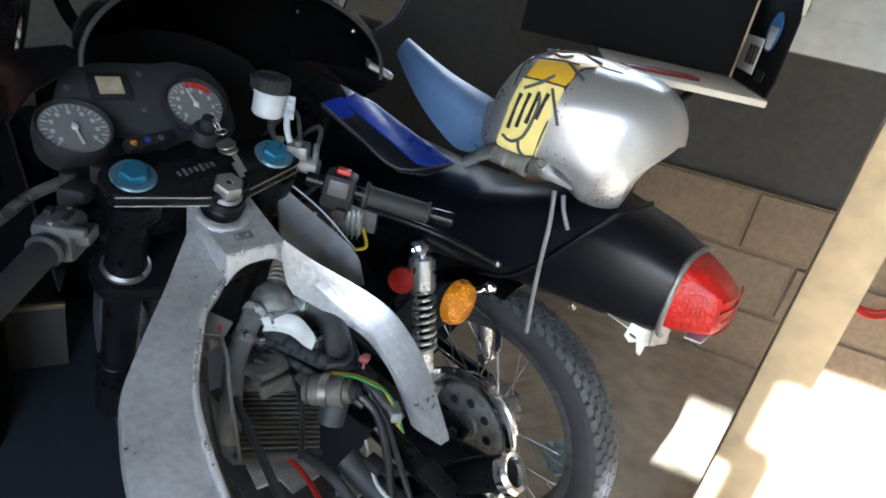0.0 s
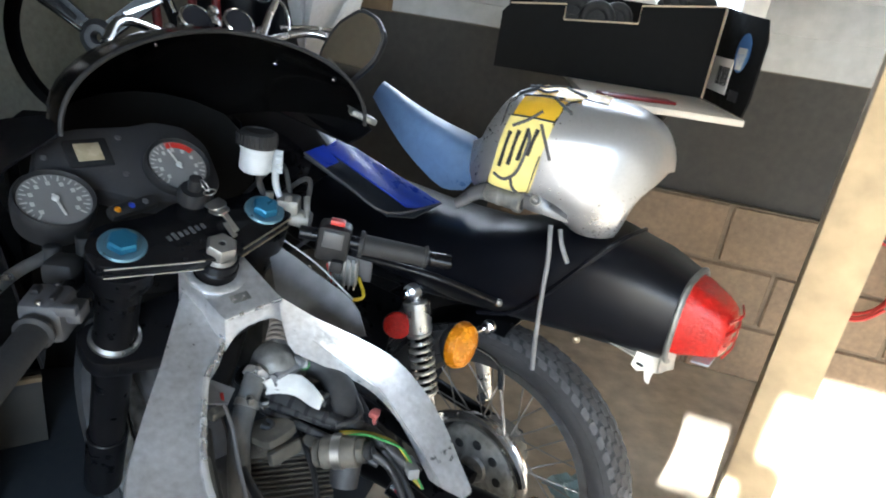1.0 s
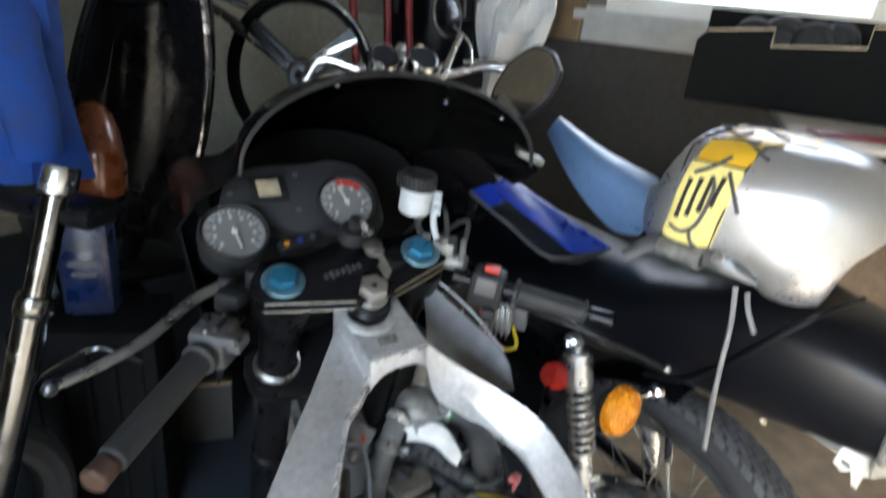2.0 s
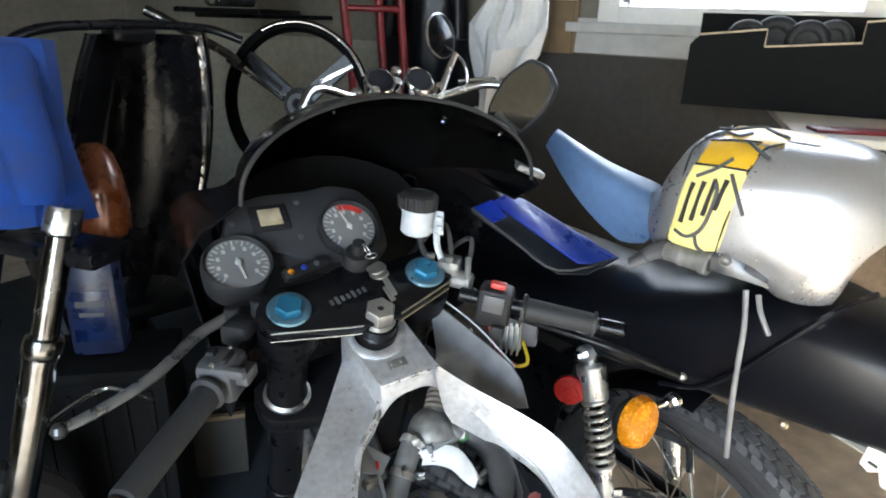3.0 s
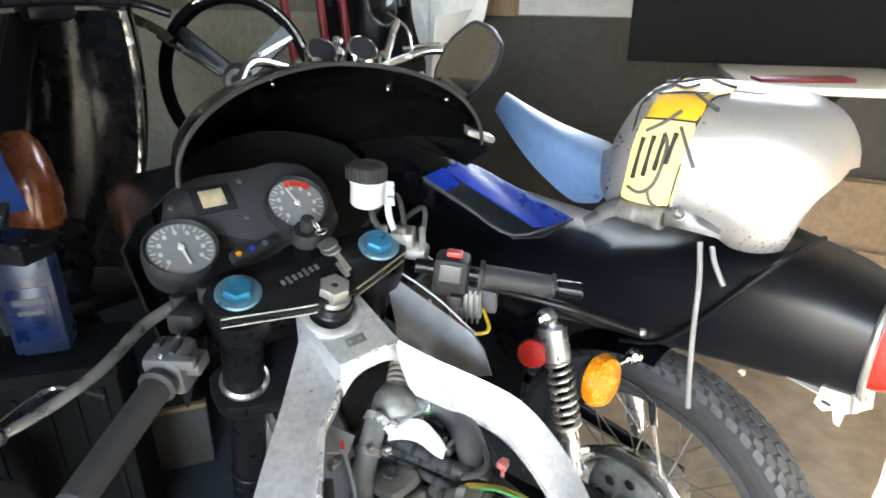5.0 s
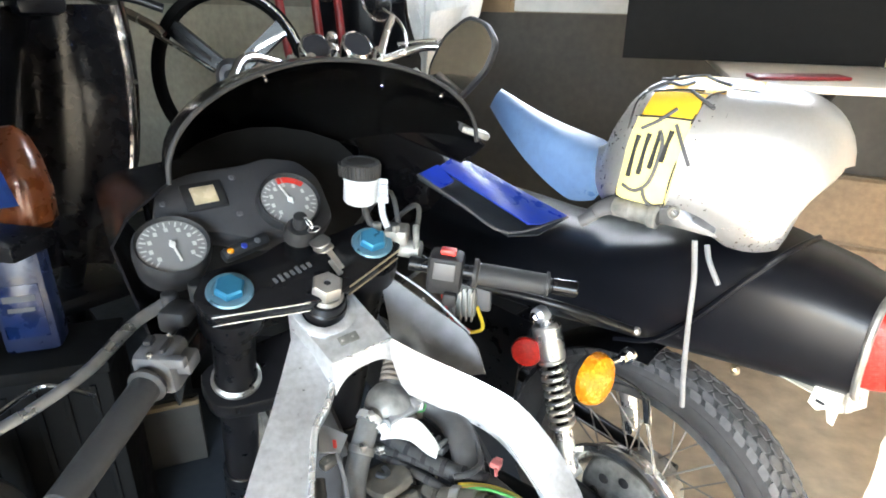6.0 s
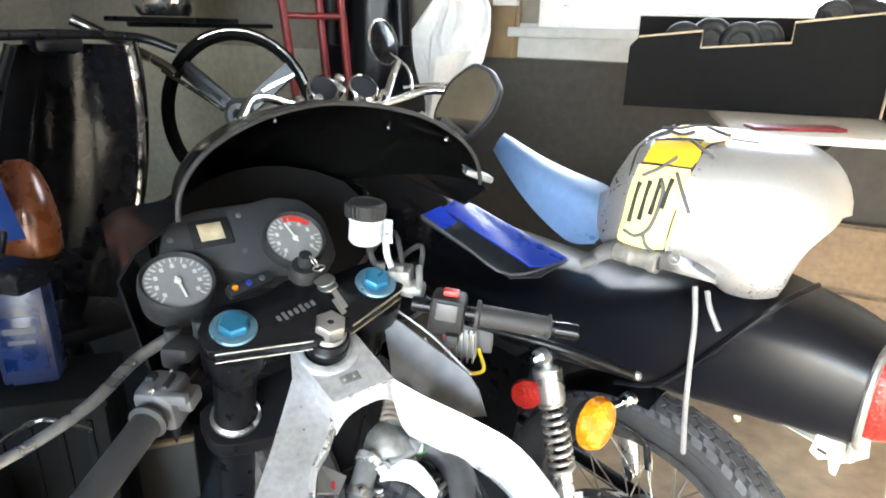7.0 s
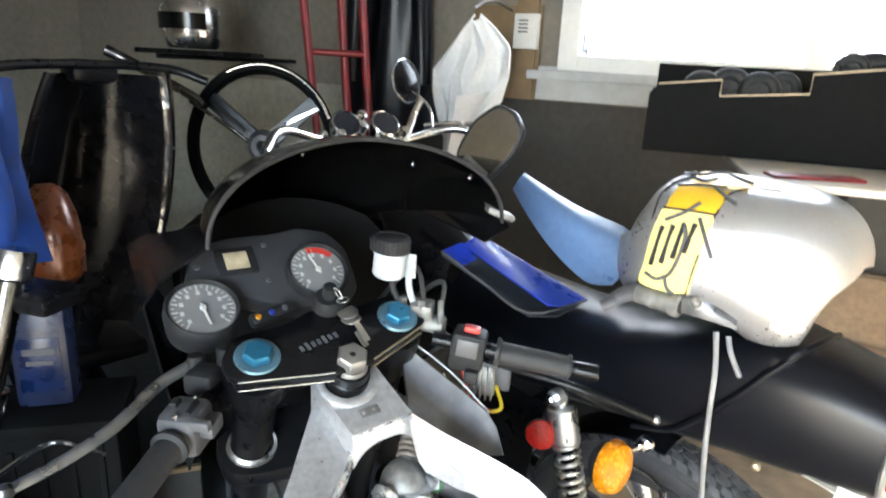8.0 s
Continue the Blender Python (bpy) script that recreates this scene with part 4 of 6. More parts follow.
for k in range(8):
    part("strip_rib", moved(box(0.0045, 0.022, 0.006, 0.001), pose(0.068, -0.128, 0.712, -12, 0, -58) @ pose(-0.038 + 0.011 * k, 0, 0.008)), DUSTY_HOSE, strip)
# slotted bracket by the left hose
mount = part("bracket", joined(plate([(-0.028, -0.035), (0.026, -0.032), (0.03, 0.018), (0.012, 0.032), (-0.014, 0.034), (-0.03, 0.012)], 0.012, 0.002, pose(0.01, -0.148, 0.692, -14, -4, 10), 2), box(0.05, 0.012, 0.02, 0.003, at=(0.012, -0.188, 0.676), turn=(-14, 0, 10))), TAN_METAL, bike, "grey-brown slotted cast bracket")
part("bracket_slot", tube([(0.0, -0.142, 0.6945), (0.008, -0.15, 0.6925), (0.014, -0.146, 0.694), (0.012, -0.137, 0.6965)], 0.0042, 8), INK_AND_HOLES, mount)
part("bracket_bolt", joined(lathe([(0, 0), (0.010, 0), (0.010, 0.004), (0.0075, 0.004), (0.0075, 0.010), (0, 0.010)], 6, (0.02, -0.108, 0.698), (0, -0.3, 1))), CHROME, mount, "bright hexagon bolt")
part("inner_gusset", sheet([[Vector((-0.048, -0.072, 0.748)), Vector((-0.022, -0.106, 0.742))], [Vector((-0.066, -0.118, 0.742)), Vector((-0.04, -0.124, 0.735))]], 0.003), PANEL_GREY, bike, "grey gusset inside the frame")
part("gusset_clip", joined(box(0.024, 0.014, 0.012, 0.003, at=(-0.056, -0.124, 0.726), turn=(0, 0, 20)), rod((-0.062, -0.12, 0.732), (-0.058, -0.128, 0.73), 0.004)), STEEL, bike)
# coil with its cap, and connectors
coil_ = part("coil", joined(rod((0.056, -0.216, 0.676), (0.088, -0.252, 0.69), 0.0225, 0.0225, 28), rod((0.086, -0.25, 0.689), (0.094, -0.259, 0.693), 0.017), rod((0.054, -0.214, 0.675), (0.049, -0.208, 0.673), 0.019)), TAN_METAL, bike, "grey-brown ignition coil")
part("coil_cap", joined(rod((0.093, -0.258, 0.692), (0.1, -0.266, 0.695), 0.013), rod((0.098, -0.264, 0.694), (0.102, -0.268, 0.696), 0.007)), BLACK_PLASTIC, coil_)
part("coil_band", lathe([(0.0225, -0.006), (0.0245, -0.006), (0.0245, 0.006), (0.0225, 0.006)], 28, (0.07, -0.232, 0.683), (0.036, -0.04, 0.014)), STEEL, coil_)
part("connector", box(0.016, 0.038, 0.016, 0.003, at=(0.142, -0.302, 0.672), turn=(-10, 0, -25)), PANEL_GREY, bike, "pale grey plug")
part("connector", joined(box(0.011, 0.014, 0.009, 0.002, at=(0.13, -0.226, 0.716), turn=(10, 0, 30)), rod((0.13, -0.226, 0.716), (0.122, -0.238, 0.71), 0.0025), box(0.006, 0.01, 0.012, 0.0015, at=(0.137, -0.222, 0.714), turn=(0, 0, 30))), PINK, bike, "small faded red connector")
part("connector", joined(box(0.022, 0.028, 0.014, 0.003, at=(0.098, -0.334, 0.62), turn=(10, 0, 20)), box(0.014, 0.034, 0.012, 0.003, at=(0.12, -0.345, 0.61), turn=(-30, 0, 10))), BLACK_PLASTIC, bike)
for k, mm in enumerate((YELLOW_WIRE, YELLOW_WIRE, OLIVE_WIRE, OLIVE_WIRE, ORANGE_WIRE, GREEN_WIRE)):
    part("wire", tube([(0.078, -0.218 - 0.002 * k, 0.702), (0.094, -0.231 - 0.0035 * k, 0.705 + 0.0015 * k), (0.118, -0.25 - 0.003 * k, 0.702 + 0.001 * (k % 3)), (0.14, -0.278 - 0.002 * k, 0.69), (0.143, -0.31 - 0.004 * k, 0.655)], 0.0021, 6), mm, bike)
for pts, r, mm in (([(0.125, -0.07, 0.72), (0.134, -0.12, 0.728), (0.13, -0.165, 0.722), (0.12, -0.207, 0.716), (0.098, -0.222, 0.716), (0.073, -0.216, 0.714)], 0.0042, LOOM), ([(0.13, -0.08, 0.71), (0.142, -0.14, 0.715), (0.136, -0.2, 0.705), (0.12, -0.24, 0.70)], 0.0035, LOOM),
                   ([(-0.041, -0.106, 0.735), (-0.044, -0.122, 0.733), (-0.05, -0.16, 0.722), (-0.06, -0.2, 0.70), (-0.07, -0.27, 0.64)], 0.0026, PANEL_GREY), ([(-0.04, -0.104, 0.737), (-0.045, -0.116, 0.734)], 0.0042, RED_WIRE),
                   ([(-0.013, -0.07, 0.67), (-0.03, -0.12, 0.672), (-0.044, -0.189, 0.664), (-0.05, -0.28, 0.66), (-0.055, -0.361, 0.65)], 0.0058, LOOM), ([(0.0, -0.2, 0.6), (0.007, -0.225, 0.59), (0.02, -0.267, 0.584), (0.022, -0.32, 0.58), (0.01, -0.4, 0.57)], 0.0042, RED_WIRE),
                   ([(-0.07, -0.12, 0.70), (-0.085, -0.18, 0.67), (-0.09, -0.25, 0.63), (-0.075, -0.34, 0.59)], 0.008, HOSE), ([(-0.09, -0.16, 0.69), (-0.1, -0.23, 0.65), (-0.095, -0.32, 0.6), (-0.07, -0.42, 0.55)], 0.01, DUSTY_HOSE),
                   ([(0.1, -0.26, 0.69), (0.118, -0.29, 0.67), (0.115, -0.33, 0.64), (0.1, -0.38, 0.6)], 0.006, LOOM), ([(0.12, -0.265, 0.685), (0.13, -0.3, 0.66), (0.125, -0.35, 0.63), (0.12, -0.42, 0.58)], 0.0045, LOOM),
                   ([(0.11, -0.29, 0.62), (0.096, -0.332, 0.61), (0.09, -0.363, 0.605), (0.1, -0.4, 0.6)], 0.003, PAPER), ([(0.13, -0.29, 0.63), (0.128, -0.31, 0.625), (0.118, -0.33, 0.62)], 0.0022, RED_WIRE),
                   ([(0.14, -0.27, 0.62), (0.155, -0.302, 0.605), (0.17, -0.371, 0.6), (0.196, -0.432, 0.6), (0.21, -0.5, 0.6)], 0.017, BLACK_SATIN), ([(0.08, -0.29, 0.6), (0.1, -0.34, 0.58), (0.13, -0.41, 0.57), (0.15, -0.5, 0.56)], 0.02, HOSE),
                   ([(0.03, -0.26, 0.6), (0.045, -0.31, 0.6), (0.06, -0.38, 0.58), (0.06, -0.46, 0.56)], 0.008, HOSE), ([(0.06, -0.14, 0.66), (0.05, -0.18, 0.66), (0.03, -0.24, 0.655), (0.0, -0.3, 0.64)], 0.004, LOOM)):
    part("wire" if r < 0.004 else "hose", tube(pts, r, 10), mm, bike)
part("carburettor", joined(rod((0.02, -0.38, 0.52), (0.03, -0.30, 0.55), 0.03), lathe([(0, 0), (0.028, 0), (0.03, 0.01), (0.027, 0.05), (0, 0.052)], 24, (0.03, -0.36, 0.5))), ENGINE, bike)
for sgn in (-1, 1):
    part("subframe_tube", tube([(CX + sgn * 0.13, -0.4, 0.66), (CX + sgn * 0.14, -0.46, 0.65), (CX + sgn * 0.135, -0.53, 0.655)], 0.014, 12), BLACK_SATIN, bike)
    part("subframe_tube", tube([(CX + sgn * 0.12, -0.45, 0.58), (CX + sgn * 0.13, -0.5, 0.56), (CX + sgn * 0.13, -0.56, 0.55)], 0.013, 12), BLACK_SATIN, bike)
exh = part("exhaust", joined(tube([(0.12, -0.28, 0.5), (0.17, -0.36, 0.56), (0.2, -0.42, 0.63), (0.215, -0.47, 0.675)], (0.02, 0.026), 20, 6)), BLACK_SATIN, bike, "black exhaust with chrome end")
part("exhaust_tip", lathe([(0.018, 0.0), (0.029, 0.0), (0.030, 0.012), (0.026, 0.018), (0.020, 0.016), (0.018, 0.0)], 28, (0.213, -0.465, 0.67), (0.3, -0.6, 0.6)), CHROME, exh)


def wheel(parent, p, axle, r, w, label):
    t = part("tyre", lathe([(r - w * 0.75, -w * 0.32), (r - w * 0.6, -w * 0.47), (r - w * 0.3, -w * 0.5), (r - w * 0.08, -w * 0.36), (r, -w * 0.12), (r, w * 0.12), (r - w * 0.08, w * 0.36), (r - w * 0.3, w * 0.5), (r - w * 0.6, w * 0.47), (r - w * 0.75, w * 0.32)], 64, p, axle), TYRE, parent, label)
    return t


t1 = wheel(bike, S @ Vector((0, 0.03, -0.69)), Vector((1, 0.09, 0)), 0.29, 0.11, "black front tyre")
part("rim", lathe([(0.205, -0.03), (0.215, -0.035), (0.215, 0.035), (0.205, 0.03), (0.195, 0), (0.205, -0.03)], 48, S @ Vector((0, 0.03, -0.69)), (1, 0.09, 0)), ALLOY_DULL, t1)
part("spoke", joined(*[rod(S @ Vector((0, 0.03, -0.69)) + Vector((0, math.cos(a), math.sin(a))) * 0.03, S @ Vector((0, 0.03, -0.69)) + Vector((0, math.cos(a), math.sin(a))) * 0.205, 0.018) for a in (0.5, 2.6, 4.7)]), ALLOY_DULL, t1)
t2 = wheel(bike, (CX, -0.98, 0.3), (1, 0, 0), 0.3, 0.13, "black rear tyre")
part("swingarm", joined(tube([(-0.1, -0.4, 0.4), (-0.1, -0.98, 0.3)], 0.025, 10, 1, False), tube([(0.1, -0.4, 0.4), (0.1, -0.98, 0.3)], 0.025, 10, 1, False), rod((-0.11, -0.98, 0.3), (0.11, -0.98, 0.3), 0.012)), ALLOY_DULL, bike)

# ---- older motorcycle beside it ----
B = pose(0.067, 1.387, 0.0, 0, 0, 55)
old = thing("old_motorcycle", B, "old black motorcycle with spoked rear wheel and red tail lamp", "motorcycle")
HUB = Vector((0.0, -0.19, 0.33))
WR, WW = 0.325, 0.095
rear = part("tyre", lathe([(WR - 0.075, -0.028), (WR - 0.065, -0.040), (WR - 0.035, -0.047), (WR - 0.014, -0.042), (WR - 0.004, -0.026), (WR, 0.0), (WR - 0.004, 0.026), (WR - 0.014, 0.042), (WR - 0.035, 0.047), (WR - 0.065, 0.040), (WR - 0.075, 0.028), (WR - 0.085, 0.0), (WR - 0.075, -0.028)], 96, HUB, (1, 0, 0)), TYRE, old, "worn black road tyre")
# tread: rows of six-sided blocks with narrow grooves between them, and split shoulder lugs
TYRE_X, TYRE_R = (0.0, 0.026, 0.042, 0.047), (WR, WR - 0.004, WR - 0.014, WR - 0.035)


def tread_block(x, a, outline, tilt):
    r = float(np.interp(abs(x), TYRE_X, TYRE_R))
    m = Matrix.Translation(HUB) @ Matrix.Rotation(a, 4, "X") @ Matrix.Translation((x, 0, r + 0.0022)) @ Matrix.Rotation(radians(tilt), 4, "Y")
    n_ = len(outline)
    vs = [m @ Vector((p, q, 0)) for p, q in outline] + [m @ Vector((p * 1.12, q * 1.1, -0.007)) for p, q in outline]
    return vs, [tuple(range(n_))] + [(k, (k + 1) % n_, n_ + (k + 1) % n_, n_ + k) for k in range(n_)]


HEX = [(-0.0094, -0.0085), (-0.0094, 0.0085), (-0.003, 0.0158), (0.0094, 0.0112), (0.0094, -0.0065), (0.003, -0.0128)]
LUG = [(-0.0066, -0.0120), (-0.0066, 0.0058), (0.001, 0.0118), (0.0066, 0.0125), (0.0066, -0.0062), (-0.001, -0.0125)]
tv, tf = [], []
for k in range(64):
    for x, shape, tilt, ph in ((-0.0105, HEX, -5, 0.0), (0.0105, HEX, 5, 0.5), (-0.0285, LUG, -26, 0.5), (0.0285, LUG, 26, 0.0), (-0.0395, LUG, -52, 0.0), (0.0395, LUG, 52, 0.5)):
        vs, fs = tread_block(x, 2 * math.pi * (k + ph) / 64, shape if x < 0 else [(-p, -q) for p, q in shape], tilt)
        tf += [tuple(i + len(tv) for i in f) for f in fs]
        tv += vs
tagged(part("tread", raw(tv, tf), TREAD, rear, "grey tread blocks lightened against dark grooves", smooth=False), kind="stuff")
for sgn in (-1, 1):
    part("wall_ridge", ring(HUB + Vector((sgn * 0.0455, 0, 0)), (1, 0, 0), WR - 0.03, 0.0012, 72, 6), TYRE, rear)
part("rim", lathe([(WR - 0.088, -0.036), (WR - 0.07, -0.038), (WR - 0.068, -0.033), (WR - 0.088, -0.028), (WR - 0.098, 0), (WR - 0.088, 0.028), (WR - 0.068, 0.033), (WR - 0.07, 0.038), (WR - 0.088, 0.036), (WR - 0.102, 0), (WR - 0.088, -0.036)], 72, HUB, (1, 0, 0)), DARK_METAL, rear, "tarnished chrome wheel rim")
for k in range(36):
    a = 2 * math.pi * k / 36
    sgn = -1 if k % 2 else 1
    b = a + (0.42 if (k // 2) % 2 else -0.42)
    part("spoke", rod(HUB + Vector((sgn * 0.042, math.cos(b) * 0.062, math.sin(b) * 0.062)), HUB + Vector((sgn * 0.008, math.cos(a) * (WR - 0.095), math.sin(a) * (WR - 0.095))), 0.0018, seg=6), STEEL, rear)
drum = part("hub_drum", lathe([(0, -0.075), (0.03, -0.075), (0.035, -0.07), (0.088, -0.068), (0.098, -0.06), (0.1, -0.045), (0.078, -0.04), (0.06, 0.0), (0.07, 0.05), (0.05, 0.06), (0, 0.06)], 48, HUB, (1, 0, 0)), ALLOY_DULL, rear, "alloy drum hub with ring of holes")
part("hub_flange", lathe([(0.1, -0.052), (0.124, -0.06), (0.128, -0.056), (0.126, -0.045), (0.1, -0.042), (0.1, -0.052)], 56, HUB, (1, 0, 0)), CHROME, drum, "bright flange ring of the hub")
for k in range(8):
    a = 2 * math.pi * k / 8
    # black disc in place of the hole's dark inside
    part("drum_hole", rod(HUB + Vector((-0.072, math.cos(a) * 0.062, math.sin(a) * 0.062)), HUB + Vector((-0.0685, math.cos(a) * 0.062, math.sin(a) * 0.062)), 0.011), INK_AND_HOLES, drum)
part("axle_nut", joined(rod(HUB + Vector((-0.13, 0, 0)), HUB + Vector((-0.07, 0, 0)), 0.009), lathe([(0, 0), (0.016, 0), (0.016, 0.014), (0, 0.014)], 6, HUB + Vector((-0.12, 0, 0)), (1, 0, 0))), STEEL, drum)
part("sprocket_guard", joined(tube([HUB + Vector((-0.085, 0.13 * math.cos(a), 0.13 * math.sin(a))) for a in [0.2 + 0.2 * k for k in range(14)]], 0.012, 8, 2, True, 1.6)), CHROME, old, "chrome chain guard")
for sgn in (-1, 1):
    part("swingarm_tube", tube([(sgn * 0.1, 0.28, 0.36), (sgn * 0.1, -0.21, 0.33)], 0.018, 14, 1, False), BLACK_SATIN, old)
    sa, sb = Vector((sgn * 0.11, 0.001, 0.704)), Vector((sgn * 0.11, -0.095, 0.38))
    d = (sb - sa)
    n = d.normalized()
    sh = part("shock_absorber", joined(rod(sa + n * 0.022, sa + n * 0.092, 0.0285, 0.0285, 28, 0.004),
                                       lathe([(0, -0.02), (0.0155, -0.02), (0.0165, -0.012), (0.0165, 0.012), (0.0155, 0.02), (0, 0.02)], 20, sa, (1, 0, 0)), rod(sa, sa + n * 0.035, 0.012)), BRIGHT, old, "chrome shock absorber")
    part("lower_mount", joined(rod(sa + n * 0.235, sb - n * 0.005, 0.018), lathe([(0, -0.02), (0.014, -0.02), (0.014, 0.02), (0, 0.02)], 20, sb, (1, 0, 0))), BRIGHT, sh, "chrome lower mount")
    u1 = Vector((1, 0, 0))
    u2 = n.cross(u1)
    coil = [sa + n * (0.09 + 0.15 * k / 108) + (u1 * math.cos(2 * math.pi * k / 12) + u2 * math.sin(2 * math.pi * k / 12)) * 0.0235 for k in range(109)]
    # black colour deepens the shade between the coils
    part("damper_rod", rod(sa + n * 0.08, sb - n * 0.02, 0.0125), BLACK_SATIN, sh, "damper body blackened for the dark gaps between coils")
    part("spring", tube(coil, 0.0044, 10, 1, False), BRIGHT, sh, "chrome coil spring")
    part("shock_bolt", joined(lathe([(0, 0), (0.010, 0), (0.010, 0.012), (0.006, 0.016), (0, 0.016)], 6, sa + Vector((sgn * 0.02, 0, 0)), (sgn, 0, 0)), rod(sa, sa + Vector((sgn * 0.03, 0, 0)), 0.005)), CHROME, sh)
ref = part("side_reflector", joined(lathe([(0, 0), (0.028, 0), (0.030, 0.003), (0.0285, 0.008), (0.018, 0.0105), (0, 0.0115)], 36, (-0.146, 0.008, 0.63), (-0.8, -0.55, 0.1))), RED_LENS, old, "round red reflector")
part("reflector_back", joined(lathe([(0, -0.01), (0.027, -0.008), (0.032, 0.0), (0.031, 0.003), (0, 0.003)], 36, (-0.146, 0.008, 0.63), (-0.8, -0.55, 0.1)), box(0.02, 0.03, 0.02, 0.003, at=(-0.125, 0.01, 0.62))), BLACK_PLASTIC, ref)
for sgn in (-1, 1):
    ind = part("indicator", lathe([(0, -0.028), (0.02, -0.026), (0.034, -0.014), (0.039, -0.002), (0.0385, 0.0), (0, 0.0)], 36, (sgn * 0.245, -0.205, 0.724), (0, -1, 0.1)), BLACK_PLASTIC, old, "rear turn indicator with amber lens")
    part("indicator_lens", lathe([(0, 0.0), (0.042, 0.0), (0.0425, 0.006), (0.0375, 0.017), (0.022, 0.025), (0, 0.027)], 36, (sgn * 0.245, -0.205, 0.724), (0, -1, 0.1)), AMBER, ind, "ribbed amber lens")
    part("indicator_stalk", joined(rod((sgn * 0.235, -0.19, 0.722), (sgn * 0.12, -0.195, 0.71), 0.0065), lathe([(0, 0), (0.0135, 0), (0.0135, 0.012), (0, 0.012)], 20, (sgn * 0.122, -0.195, 0.71), (sgn, 0, 0)),
                                   lathe([(0, 0), (0.010, 0), (0.010, 0.016), (0, 0.016)], 6, (sgn * 0.135, -0.195, 0.711), (sgn, 0, 0))), CHROME, ind, "chrome stalk with locknut")
    part("wire", tube([(sgn * 0.225, -0.185, 0.715), (sgn * 0.17, -0.17, 0.68), (sgn * 0.11, -0.15, 0.66)], 0.003, 6), HOSE, old)
# mudguard
part("mudguard", sheet([[HUB + Vector((x, (WR + 0.028 - 0.02 * abs(x) / 0.06) * math.cos(a), (WR + 0.028 - 0.25 * x * x / 0.06) * math.sin(a))) for x in (-0.065, -0.055, -0.03, 0, 0.03, 0.055, 0.065)] for a in [0.5 + 0.1 * k for k in range(12)]], 0.003), BLACK_SATIN, old, "black rear mudguard")
part("mudguard_stay", joined(tube([(-0.07, -0.14, 0.618), (-0.07, -0.185, 0.614), (-0.07, -0.207, 0.603)], 0.003, 8), box(0.004, 0.016, 0.052, 0.0015, at=(-0.07, -0.2145, 0.577), turn=(-12, 0, 0)), tube([(-0.07, -0.219, 0.553), (-0.07, -0.232, 0.51), (-0.071, -0.25, 0.454)], 0.0034, 8)), CHROME, old, "thin chrome mudguard stay")
# seat with its tail cowl, lofted from front to back
rings = []
for y, w, zt, zb in [(0.56, 0.09, 0.84, 0.74), (0.46, 0.12, 0.865, 0.71), (0.25, 0.13, 0.862, 0.70), (0.08, 0.135, 0.858, 0.70), (-0.1, 0.135, 0.87, 0.705), (-0.22, 0.132, 0.915, 0.72), (-0.34, 0.118, 0.94, 0.735), (-0.44, 0.095, 0.925, 0.742), (-0.50, 0.078, 0.905, 0.748)]:
    rg = []
    for k in range(20):
        a = 2 * math.pi * k / 20
        c, s_ = math.cos(a), math.sin(a)
        rg.append(Vector((w * math.copysign(abs(c) ** 0.6, c), y, (zt + zb) / 2 + (zt - zb) / 2 * math.copysign(abs(s_) ** 0.7, s_))))
    rings.append(rg)
seat = part("seat_cowl", loft(rings), VINYL, old, "black seat running into a tail cowl")
part("seat_seam", tube([(-0.136, -0.17, 0.735), (-0.137, -0.24, 0.765), (-0.132, -0.30, 0.83), (-0.118, -0.35, 0.90), (-0.08, -0.385, 0.946), (0.0, -0.395, 0.95)], 0.0045, 8), VINYL, seat, "raised seam of the cowl")
part("cowl_trim", tube([r + Vector((0, -0.002, 0)) for r in rings[-1]] + [rings[-1][0]], 0.0055, 8, 2), ALLOY_DULL, seat, "thin bright trim round the cowl end")
lens_r = []
for y, w, zt, zb in [(-0.5, 0.068, 0.898, 0.765), (-0.515, 0.066, 0.896, 0.766), (-0.535, 0.057, 0.888, 0.772), (-0.556, 0.052, 0.878, 0.778), (-0.574, 0.044, 0.864, 0.786), (-0.581, 0.03, 0.85, 0.798)]:
    lens_r.append([Vector((w * math.copysign(abs(math.cos(a)) ** 0.55, math.cos(a)), y, (zt + zb) / 2 + (zt - zb) / 2 * math.copysign(abs(math.sin(a)) ** 0.55, math.sin(a)))) for a in [2 * math.pi * k / 28 for k in range(28)]])
lamp = part("tail_lamp", loft(lens_r), RED_LENS, old, "large red tail lamp lens")
part("lamp_rib", joined(*[tube([(-0.05, -0.582 + 0.002 * k, 0.80 + 0.02 * k), (0, -0.586, 0.80 + 0.02 * k), (0.05, -0.582 + 0.002 * k, 0.80 + 0.02 * k)], 0.002, 6, 3) for k in range(4)]), RED_LENS, lamp)
part("lamp_window", box(0.05, 0.03, 0.004, 0.001, at=(0, -0.55, 0.762), turn=(-8, 0, 0)), WHITE_PLASTIC, lamp, "clear number plate window under the lens")
